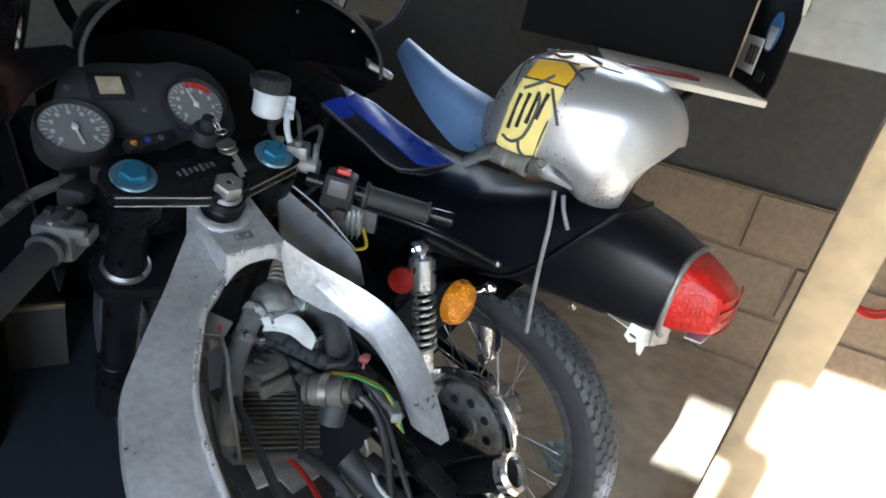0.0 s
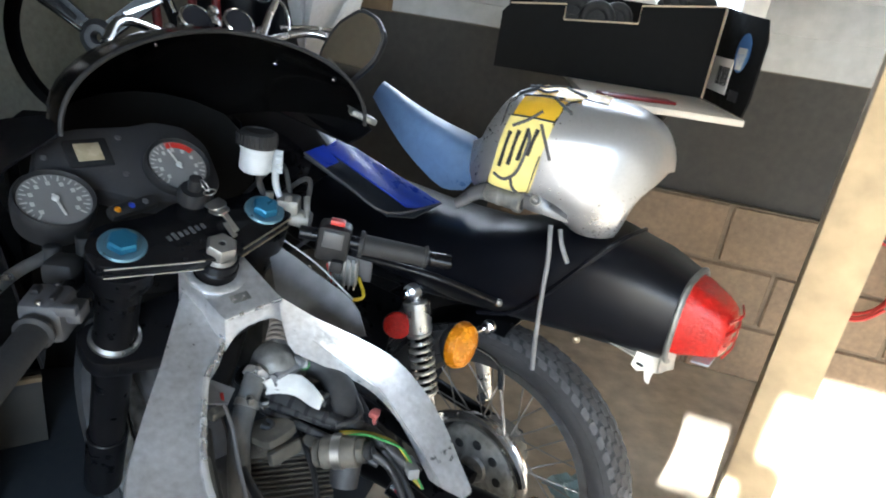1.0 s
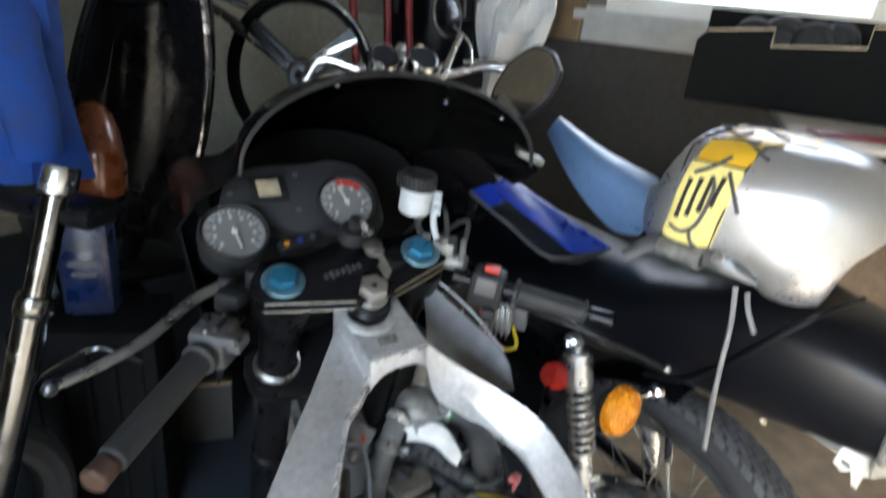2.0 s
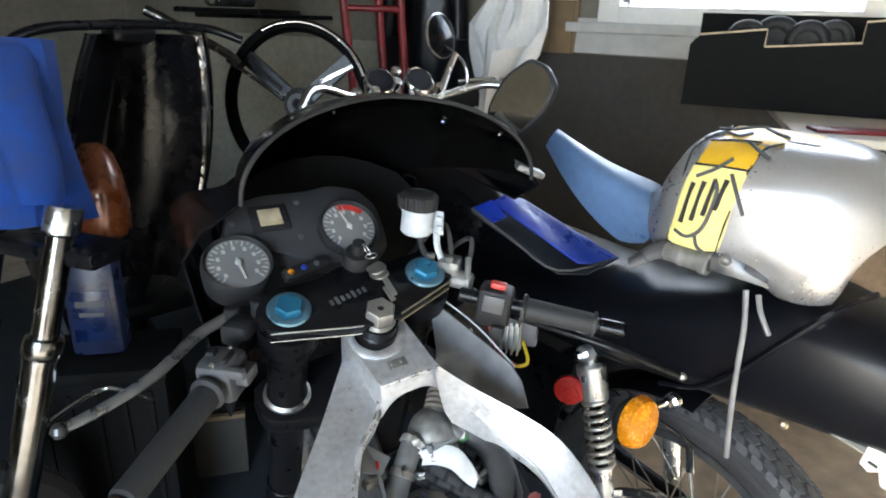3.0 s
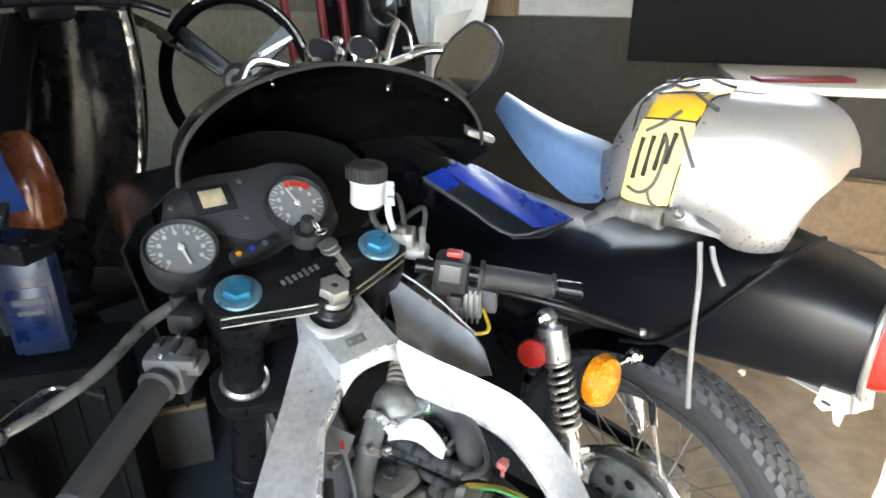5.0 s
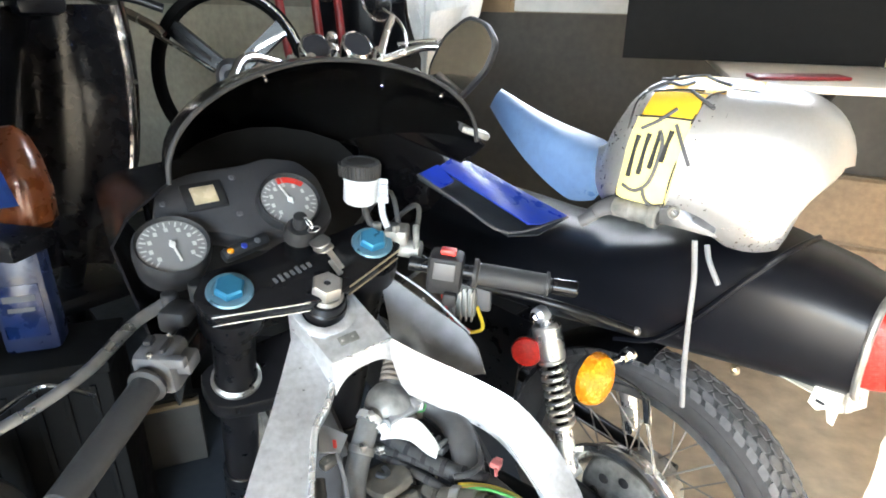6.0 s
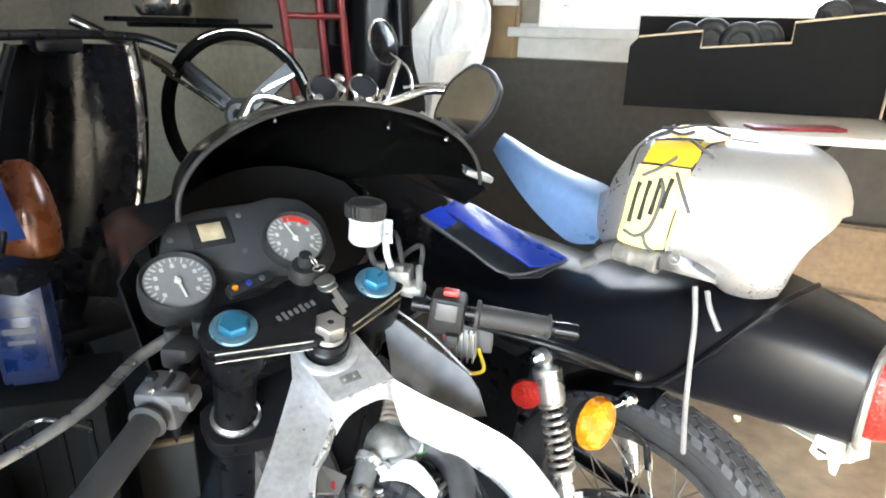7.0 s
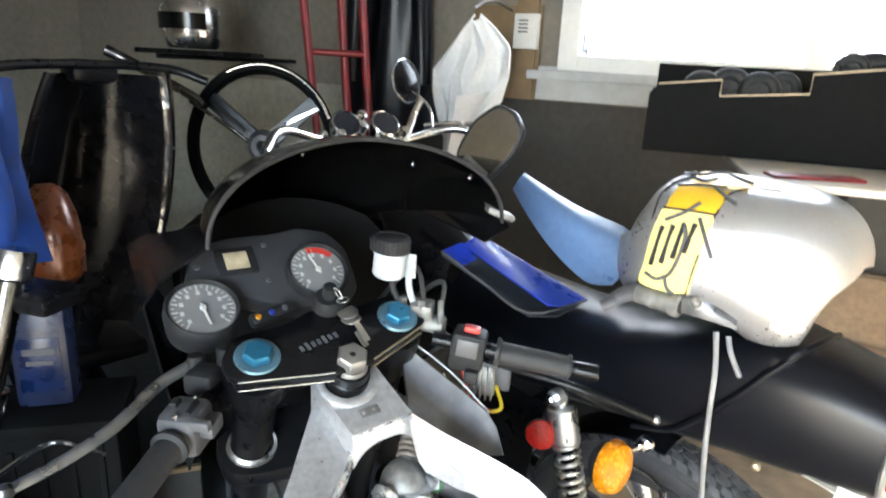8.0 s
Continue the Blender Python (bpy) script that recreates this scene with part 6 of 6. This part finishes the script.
part("inner_panel", sheet([[p1.lerp(p2, t) + Vector((0.03, 0.035, 0.006)), p1.lerp(p2, t) + Vector((0.05, 0.06, 0.018 - 0.02 * t)), p4.lerp(p3, t) + Vector((0, 0, 0.012 - 0.01 * t))] for t in (0, 0.3, 0.6, 0.85, 1.0)], 0.003), BLUE_DEEP, fair, "deep blue inner panel")
part("corner_tab", sheet([[p1 + Vector((0, 0, 0)), p1 + Vector((0.03, 0.03, 0.012))], [p1.lerp(p2, 0.25) + Vector((0, 0, 0)), p1.lerp(p2, 0.25) + Vector((0.02, 0.025, 0.008))]], 0.004), BLUE_DEEP, fair)
part("panel_lip", tube([p1 + Vector((0, -0.004, 0)), p1.lerp(p2, 0.5) + Vector((0, -0.008, -0.002)), p2 + Vector((0, -0.004, 0)), p3], 0.0025, 8, 4), GREY_PLASTIC, fair)

# ---- copper-orange scooter by the left ----
SM = pose(-1.08, 1.38, 0.0, 0, 0, 62)
sc = thing("scooter", SM, "copper-orange scooter with black leg shield and chrome edging", "scooter")
rows = []
for i in range(13):
    a = math.pi * i / 12
    zz = 0.62 + 0.62 * (i / 12)
    half = 0.155 * math.sin(math.pi * (0.16 + 0.66 * i / 12)) ** 0.5
    rows.append([Vector((half * q + 0.07 * (i / 12 - 0.7), 0.05 + 0.09 * (1 - q * q) - 0.10 * (i / 12), zz)) for q in [-1 + 0.2 * k for k in range(11)]])
shield = part("leg_shield", sheet(rows, 0.006), BLACK_GLOSS, sc, "glossy black leg shield")
for sgn in (0, -1):
    part("shield_trim", tube([r[sgn] for r in rows] if sgn == 0 else [r[-1] for r in rows[4:]], 0.014, 10, 2, True, 0.7), BLACK_SATIN if sgn == 0 else WAVY_CHROME, shield, "dented chrome edging of the shield" if sgn else "black edging of the shield")
part("shield_trim", tube([r[-1] + Vector((0.045, 0.07, 0.01)) for r in rows[4:]], 0.007, 10, 2), OLD_CHROME, shield, "second thin chrome edging")
part("inner_box", loft([[Vector((-0.125 + w * math.cos(a), -0.04 - d_ * math.sin(a), z)) for a in [math.pi * k / 12 for k in range(13)]] for z, w, d_ in [(0.8, 0.045, 0.05), (0.82, 0.058, 0.075), (0.88, 0.06, 0.085), (0.95, 0.052, 0.07), (0.99, 0.04, 0.05), (1.015, 0.02, 0.02)]]), ORANGE_PAINT, sc, "copper-orange rounded bodywork")
part("handlebar", tube([(-0.30, -0.16, 1.2), (-0.2, -0.1, 1.25), (0.0, -0.04, 1.26), (0.15, -0.06, 1.255), (0.22, -0.1, 1.23)], 0.010, 12), BLACK_SATIN, sc)
rod_pts = [SM.inverted() @ Vector(q) for q in ((-1.34, 1.72, 1.29), (-1.278, 1.75, 1.257), (-1.10, 1.75, 1.182), (-1.06, 1.75, 1.155))]
part("brake_lever", tube(rod_pts, (0.016, 0.012), 12, 4), OLD_CHROME, sc, "tarnished chrome brake lever")
part("control_rod", tube([SM.inverted() @ Vector(q) for q in ((-1.10, 1.75, 1.165), (-1.0, 1.75, 1.112), (-0.93, 1.76, 1.066))], 0.006, 10), OLD_CHROME, sc, "thin chrome control rod")
part("headset", joined(box(0.1, 0.09, 0.05, 0.02, at=(0, 0.0, 1.245)), tube([(0, 0.36, 0.24), (0, 0.22, 0.5), (0, 0.06, 1.22)], 0.025, 12)), BLACK_SATIN, sc)
part("body", loft([[Vector((w * math.cos(a), y, 0.45 + h * math.sin(a))) for a in [2 * math.pi * k / 16 for k in range(16)]] for y, w, h in [(0.52, 0.1, 0.1), (0.65, 0.15, 0.14), (0.9, 0.15, 0.15), (1.1, 0.1, 0.12), (1.18, 0.05, 0.06)]]), BLACK_SATIN, sc, "dark rear body")
part("footboard", box(0.26, 0.45, 0.05, 0.015, at=(0, 0.36, 0.5)), BLACK_SATIN, sc)
wheel(sc, (0, 0.36, 0.22), (1, 0, 0), 0.22, 0.1, "black front tyre")
wheel(sc, (0, 1.0, 0.22), (1, 0, 0), 0.22, 0.1, "black rear tyre")
part("frame_spine", tube([(0, 0.12, 0.66), (0, 0.28, 0.5), (0, 0.6, 0.45), (0, 1.0, 0.3)], 0.03, 10), BLACK_SATIN, sc)

# ---- chrome forked front end with a blue jacket over it ----
FE = thing("fork_assembly", pose(-0.86, 0.86, 0), "chrome fork legs of a dismantled motorcycle front end", "fork assembly")


def fe(x, y, z):
    return Vector((x + 0.86, y - 0.86, z))


leg_t, leg_b = fe(-0.832, 0.935, 0.985), fe(-0.93, 0.70, 0.16)
dl = (leg_b - leg_t).normalized()
for k, off in enumerate((Vector((0, 0, 0)), Vector((-0.17, 0.02, 0)))):
    f_ = part("fork_leg", joined(rod(leg_t + off, leg_t + off + dl * 0.26, 0.021, seg=28), rod(leg_t + off + dl * 0.24, leg_b + off, 0.027, seg=28)), OLD_CHROME, FE, "tarnished chrome fork leg")
    part("fork_collar", lathe([(0.02, 0), (0.029, 0.002), (0.031, 0.01), (0.031, 0.03), (0.028, 0.036), (0.02, 0.036)], 28, leg_t + off + dl * 0.22, dl), OLD_CHROME, f_)
    part("fork_top", lathe([(0, -0.004), (0.026, -0.004), (0.029, 0.004), (0.029, 0.04), (0.022, 0.046)], 28, leg_t + off, dl), CHROME, f_)
part("clamp_plate", joined(box(0.3, 0.09, 0.03, 0.008, at=leg_t + Vector((-0.085, 0.02, -0.08)))), BLACK_SATIN, FE)
hubp = leg_b + Vector((-0.085, 0.01, 0.09))
wt = wheel(FE, (hubp.x, hubp.y, 0.27), (1, -0.1, 0), 0.27, 0.09, "black front tyre")
part("axle", rod((hubp.x - 0.11, hubp.y + 0.01, 0.22), (hubp.x + 0.11, hubp.y - 0.01, 0.22), 0.012), STEEL, FE)
# added rod that supplies the small bright glints beside the fork leg
part("brake_pipe", tube([fe(-0.878, 0.83, 0.6), fe(-0.886, 0.93, 0.602), fe(-0.878, 0.99, 0.6), fe(-0.82, 0.993, 0.602), fe(-0.769, 0.992, 0.598)], 0.0045, 8), CHROME, FE, "thin chrome rod added for a bright glint")
# jacket: folds hanging over the top of the legs
rows = []
for i in range(19):
    t = i / 18
    row = []
    for j in range(13):
        s_ = j / 12
        a = -0.6 + 2.4 * s_
        fold = 0.012 * math.sin(9 * s_ + 4 * t) + 0.008 * math.sin(17 * s_ - 3 * t)
        row.append(Vector((-1.05 + 0.14 * math.sin(a) + fold, 1.0 - 0.13 * math.cos(a) + fold * 0.5 + 0.02 * t, 1.25 - 0.31 * t - 0.05 * (s_ - 0.5) ** 2)))
    rows.append(row)
jacket = thing("jacket", pose(0, 0, 0), "crumpled blue cloth jacket hanging over chrome fork legs", "jacket")
part("jacket_body", sheet(rows, 0.012), BLUE_CLOTH, jacket)
part("sleeve", tube([(-0.93, 0.95, 1.22), (-0.90, 0.93, 1.15), (-0.89, 0.94, 1.06), (-0.90, 0.95, 0.99)], (0.05, 0.036), 14, 5, True, 0.7), BLUE_CLOTH, jacket, "hanging blue sleeve")
part("zip", tube([r[9] + Vector((0.004, -0.01, 0)) for r in rows[2:16]], 0.004, 6, 2), BRIGHT, jacket, "pale zip")

# ---- cast wheel leaning behind the screen ----
WM = pose(-0.965, 1.90, 1.035) @ pose(0, 0, 0, 0, 0, 20) @ pose(0, 0, 0, 84, 0, 0) @ Matrix.Diagonal((0.98, 1.1, 0.8, 1))
cw = thing("cast_wheel", WM, "black three-spoke cast wheel with highlights laid on rim and spoke", "wheel")
part("rim", lathe([(0.2, -0.035), (0.218, -0.038), (0.222, -0.03), (0.21, -0.02), (0.204, 0), (0.21, 0.02), (0.222, 0.03), (0.218, 0.038), (0.2, 0.035), (0.19, 0), (0.2, -0.035)], 56), BLACK_MATTE, cw)
# chrome arc only where the rim catches the light
part("rim_edge", tube([(0.214 * math.cos(a), 0.214 * math.sin(a), 0.036) for a in [radians(22 + 8 * k) for k in range(13)]], (0.005, 0.003), 8, 2), CHROME, cw, "bright arc for the highlight on the rim")
hub_ = part("hub", lathe([(0.012, -0.05), (0.035, -0.05), (0.045, -0.02), (0.045, 0.02), (0.03, 0.05), (0.016, 0.052), (0.012, 0.046), (0.012, -0.05)], 32), GREY_PLASTIC, cw, "grey wheel hub with open bore")
for a in (38, 142, 270):
    ca, sa_ = math.cos(radians(a)), math.sin(radians(a))
    sp = part("spoke", loft([[Vector((ca * q - sa_ * w, sa_ * q + ca * w, h)) for w, h in ((-0.022, -0.02), (0.022, -0.02), (0.02, 0.02), (-0.02, 0.02))] for q in (0.03, 0.1, 0.2)]), BLACK_SATIN, cw)
    # one spoke gets a chrome strip as its highlight, the others stay dark
    if a == 38:
        part("spoke_face", moved(box(0.13, 0.013, 0.005, 0.001), pose(0.125, 0.088, 0.0235, 0, 0, 24)), CHROME, sp, "bright strip for the highlight along one spoke")
    else:
        part("spoke_face", moved(box(0.12, 0.012, 0.004, 0.001), pose(ca * 0.125, sa_ * 0.125, 0.0225, 0, 0, a)), BLACK_PLASTIC, sp, "dull spoke face")
stand = thing("wheel_bin", pose(-0.99, 1.96, 0, 0, 0, 20), "dark grey metal bin holding a wheel", "bin")
part("bin_body", box(0.5, 0.24, 0.78, 0.01, at=(0, 0.0, 0.39)), CARD_BLACK, stand)

# ---- naked motorcycle far behind: chrome clocks, bars and round mirrors ----
NM = pose(-0.62, 1.86, 0.0, 0, 0, 48)
nk = thing("naked_motorcycle", NM, "black naked motorcycle with chrome clocks and round mirrors", "motorcycle")
for x in (-0.06, 0.06):
    c_ = part("clock", lathe([(0, -0.06), (0.03, -0.055), (0.042, -0.02), (0.044, 0.0), (0.040, 0.005), (0.037, 0.0), (0, 0.0)], 32, (x, 0.0, 1.13), (0, -0.75, 0.66)), CHROME, nk, "chrome-cased round clock")
    part("clock_face", lathe([(0, 0.001), (0.036, 0.001), (0.036, 0.002), (0, 0.002)], 28, (x, 0.0, 1.13), (0, -0.75, 0.66)), DIAL_DARK, c_)
part("handlebar", tube([(-0.34, -0.16, 1.08), (-0.26, -0.06, 1.12), (-0.1, 0.0, 1.08), (0.1, 0.0, 1.08), (0.26, -0.06, 1.12), (0.34, -0.16, 1.08)], 0.012, 12), CHROME, nk)
part("clamp", joined(*[box(0.04, 0.05, 0.05, 0.01, at=(x, 0.0, 1.06)) for x in (-0.07, 0.07)], box(0.22, 0.07, 0.03, 0.01, at=(0, 0.0, 1.0))), STEEL, nk)
for x in (0.2,):
    # black shell faces forward in place of the glass's dark reflection
    m_ = part("mirror", lathe([(0, -0.006), (0.058, -0.006), (0.064, -0.003), (0.062, 0.006), (0.045, 0.016), (0.02, 0.022), (0, 0.023)], 32, (x - 0.02, 0.1, 1.245), (0.35, -0.85, 0.2)), BLACK_GLOSS, nk, "round mirror turned away, its black back giving the dark reflection")
    part("mirror_rim", ring((x - 0.02, 0.1, 1.245), (0.35, -0.85, 0.2), 0.063, 0.004, 36, 8), CHROME, m_, "chrome mirror rim")
    part("mirror_glass", lathe([(0, -0.008), (0.058, -0.008), (0.058, -0.007), (0, -0.007)], 32, (x - 0.02, 0.1, 1.245), (0.35, -0.85, 0.2)), MIRROR, m_)
    part("mirror_stem", tube([(x, -0.03, 1.11), (x * 1.05, 0.02, 1.18), (x - 0.03, 0.11, 1.235)], 0.004, 8), CHROME, m_)
part("lever", tube([(0.2, 0.02, 1.12), (0.27, -0.03, 1.13), (0.36, -0.08, 1.13)], 0.008, 8), CHROME, nk)
for x, y, z in ((-0.13, 0.0, 1.1), (-0.02, -0.02, 1.125), (0.12, -0.01, 1.11), (0.0, 0.03, 1.15), (-0.09, -0.03, 1.105)):
    part("bar_bolt", lathe([(0, -0.02), (0.013, -0.02), (0.015, -0.008), (0.015, 0.006), (0.009, 0.012), (0, 0.012)], 12, (x, y, z), (0.2, -0.5, 0.8)), CHROME, nk, "bright chrome bolt head")
part("lever", tube([(0.12, -0.02, 1.10), (0.15, 0.0, 1.15), (0.18, 0.01, 1.2)], 0.011, 10), CHROME, nk, "thick chrome lever")
part("headlamp", lathe([(0, -0.1), (0.05, -0.09), (0.085, -0.04), (0.095, 0.0), (0.09, 0.015), (0, 0.02)], 32, (0, 0.12, 1.0), (0, 1, 0)), BLACK_GLOSS, nk)
part("fork_leg", joined(*[rod((x, 0.3, 0.31), (x, 0.03, 1.04), 0.02) for x in (-0.09, 0.09)]), CHROME, nk)
wheel(nk, (0, 0.31, 0.31), (1, 0, 0), 0.31, 0.1, "black front tyre")
part("fuel_tank", loft([[Vector((w * math.cos(a), y, 0.86 + h * math.sin(a))) for a in [2 * math.pi * k / 20 for k in range(20)]] for y, w, h in [(-0.05, 0.06, 0.06), (-0.1, 0.12, 0.11), (-0.3, 0.15, 0.13), (-0.45, 0.12, 0.1), (-0.52, 0.06, 0.05)]]), BLACK_GLOSS, nk, "glossy black fuel tank")
part("engine", box(0.24, 0.4, 0.4, 0.05, at=(0, -0.25, 0.45)), ENGINE, nk)

# ---- hung things on the far wall ----
rows = []
for i in range(21):
    t = i / 20
    left = float(np.interp(t, (0, 0.08, 0.4, 0.6, 1.0), (-0.215, -0.25, -0.365, -0.35, -0.3)))
    right = float(np.interp(t, (0, 0.08, 0.22, 0.42, 0.62, 0.82, 1.0), (-0.19, -0.13, -0.05, -0.045, -0.085, -0.2, -0.27)))
    rows.append([room(left + (right - left) * s_, 0.30 + 0.012 * math.sin(13 * s_ + 2 * t) + 0.03 * math.sin(math.pi * s_) + (0.028 * math.sin(20 * s_ + 4 * t) + 0.012 * math.sin(41 * s_ - 6 * t)) * min(1, 2.5 * t), 1.48 - 0.5 * t - 0.03 * math.sin(math.pi * s_)) for s_ in [k / 28 for k in range(29)]])
single("white_cloth", sheet(rows, 0.006), CLOTH, "white cloth hanging in folds from a hook", "cloth")
single("cloth_hook", moved(tube([(-0.2, -0.0, 1.52), (-0.2, -0.2, 1.54), (-0.2, -0.33, 1.5)], 0.006, 8), ROOM), STEEL, "steel hook on the wall holding a cloth", "hook")
rack = thing("red_stand", pose(-0.98, 2.45, 0.0, 0, 0, 10), "red painted steel stand against the wall", "stand")
for a, b in (((0.05, -0.05, 0.0), (-0.16, 0.05, 1.75)), ((0.12, 0.0, 0.0), (-0.02, 0.1, 1.75)), ((0.2, 0.05, 0.0), (0.06, 0.1, 1.75))):
    part("leg", tube([a, b], 0.016, 10, 1, False), RED_PAINT, rack)
for z in (0.5, 0.95, 1.32):
    part("crossbar", tube([(0.05 - 0.12 * z, 0.03, z), (0.2 - 0.08 * z, 0.08, z)], 0.012, 10, 1, False), RED_PAINT, rack)
jk = []
for i in range(13):
    t = i / 12
    jk.append([room(-0.72 + 0.24 * (2 * s_ - 1) * (0.6 + 0.4 * t), 0.1 + 0.05 * math.sin(math.pi * s_) + 0.02 * math.sin(12 * s_ + 3 * t), 1.85 - 0.85 * t) for s_ in [k / 16 for k in range(17)]])
o_ = room(-0.72, 0.1, 1.85)
coat = thing("black_coat", Matrix.Translation(o_), "black coat hanging on the wall", "coat")
part("coat_body", sheet([[p - o_ for p in r] for r in jk], 0.01), VINYL, coat)
part("collar", tube([jk[0][k] - o_ + Vector((0, -0.01, 0.0)) for k in (4, 6, 8, 10, 12)], 0.02, 10, 3, True, 1.4), VINYL, coat, "folded black collar")
for k in (1, 15):
    part("sleeve", tube([jk[q][k] - o_ + Vector((0, -0.02, 0)) for q in (0, 3, 6, 9)], (0.05, 0.035), 12, 4, True), VINYL, coat, "limp black sleeve")
hel = thing("helmet", pose(-1.62, 2.5, 1.41), "shiny silver and dark motorcycle helmet on a wall shelf", "helmet")
part("shell", lathe([(0, 0.13), (0.05, 0.122), (0.09, 0.095), (0.115, 0.05), (0.12, 0.0), (0.115, -0.05), (0.1, -0.09), (0.09, -0.1), (0.08, -0.09)], 36), CHROME, hel)
part("visor", sheet([[Vector((0.124 * math.cos(a), 0.124 * math.sin(a), z)) for a in [-2.6 + 0.13 * k for k in range(17)]] for z in (-0.03, 0.0, 0.03)], 0.003), BLACK_SCREEN, hel)
ws = thing("helmet_shelf", pose(-1.62, 2.5, 1.29), "narrow dark wall shelf under a helmet", "shelf")
part("shelf_board", box(0.4, 0.3, 0.02, 0.003, at=(0, 0.05, 0.005)), BLACK_SATIN, ws)
part("bracket", box(0.03, 0.95, 0.02, 0.003, at=(0, 0.4, -0.014), turn=(0, 0, -15)), BLACK_SATIN, ws)
RAGM = pose(0.52, 1.5, 0.03, 0, 0, 20)
# blue-grey rag by the rear tyre, orange cable on the wall
single("rag", moved(sheet([[Vector((0.07 * (i - 3) / 3 + 0.006 * math.sin(5 * j), 0.06 * (j - 3) / 3 + 0.006 * math.sin(4 * i), 0.028 + 0.022 * math.sin(2.1 * i + 1.3 * j) * math.cos(1.7 * j - i))) for j in range(7)] for i in range(7)], 0.006), RAGM), RAG, "crumpled blue-grey rag on the floor by the tyre", "rag")
cab = [room(1.86 + 0.11 * math.cos(0.5 * k) + 0.004 * math.sin(1.3 * k), 0.06 + 0.0012 * k, 0.55 + 0.15 * math.sin(0.5 * k) + 0.006 * math.sin(0.9 * k)) for k in range(50)]
single("cable_coil", tube(cab, 0.006, 8, 2), RED_WIRE, "orange-red cable coil hanging on the wall", "cable")
single("cable_nail", moved(rod((1.86, -0.0, 0.7), (1.86, -0.16, 0.71), 0.005), ROOM), STEEL, "steel nail holding a cable coil", "nail")

# ---- small things by the left wheel ----
can = thing("oil_can", pose(-1.06, 1.16, 0.0, 0, 0, 30), "blue and grey plastic oil container on a dark crate", "oil container")
part("can_body", box(0.11, 0.07, 0.24, 0.015, at=(0, 0, 0.68)), CAN_DARK, can)
part("can_label", box(0.08, 0.002, 0.12, 0.0005, at=(0, -0.0362, 0.66)), LABEL_BLUE, can, "dark blue label with pale bars")
part("label_bar", joined(box(0.06, 0.001, 0.014, at=(0, -0.0378, 0.69)), box(0.05, 0.001, 0.01, at=(0, -0.0378, 0.665))), GREY_PLASTIC, can)
part("can_cap", lathe([(0, 0), (0.018, 0), (0.018, 0.025), (0, 0.027)], 20, (0.025, 0, 0.8)), BLACK_PLASTIC, can)
crate = thing("crate", pose(-1.06, 1.16, 0.0, 0, 0, 30), "dark plastic crate on the floor", "crate")
part("crate_body", box(0.29, 0.19, 0.545, 0.01, at=(0, 0, 0.2735)), CARD_BLACK, crate)
part("crate_rim", box(0.3, 0.2, 0.03, 0.006, at=(0, 0, 0.54)), CARD_BLACK, crate)
for k in range(5):
    part("crate_rib", box(0.012, 0.008, 0.48, 0.002, at=(-0.11 + 0.055 * k, -0.098, 0.26)), CARD_BLACK, crate)
# blue-grey sheet made far larger to keep the floor beyond it dark
single("floor_mat", box(2.9, 3.0, 0.006, 0.001, at=(-1.5, 1.65, 0.004), turn=(0, 0, -15.5)), SLATE, "dark blue-grey mat widened to darken the floor around it", "floor mat")
BOXM = pose(-1.046, 1.399, 0.008, 0, 0, 35)
wbox = thing("wooden_box", BOXM, "shallow dark wooden box with brown top edge on the mat", "box")
part("box_front", box(0.262, 0.014, 0.19, 0.002, at=(0, 0.007, 0.095)), BOX_DARK, wbox, "dark grey-brown front board")
part("box_back", box(0.262, 0.012, 0.18, 0.002, at=(0, 0.066, 0.09)), BOX_DARK, wbox)
for x in (-0.125, 0.125):
    part("box_side", box(0.012, 0.044, 0.18, 0.002, at=(x, 0.037, 0.09)), BOX_DARK, wbox)
part("top_edge", box(0.266, 0.018, 0.014, 0.002, at=(0, 0.007, 0.197)), BROWN_BOARD, wbox, "brown worn top edge")
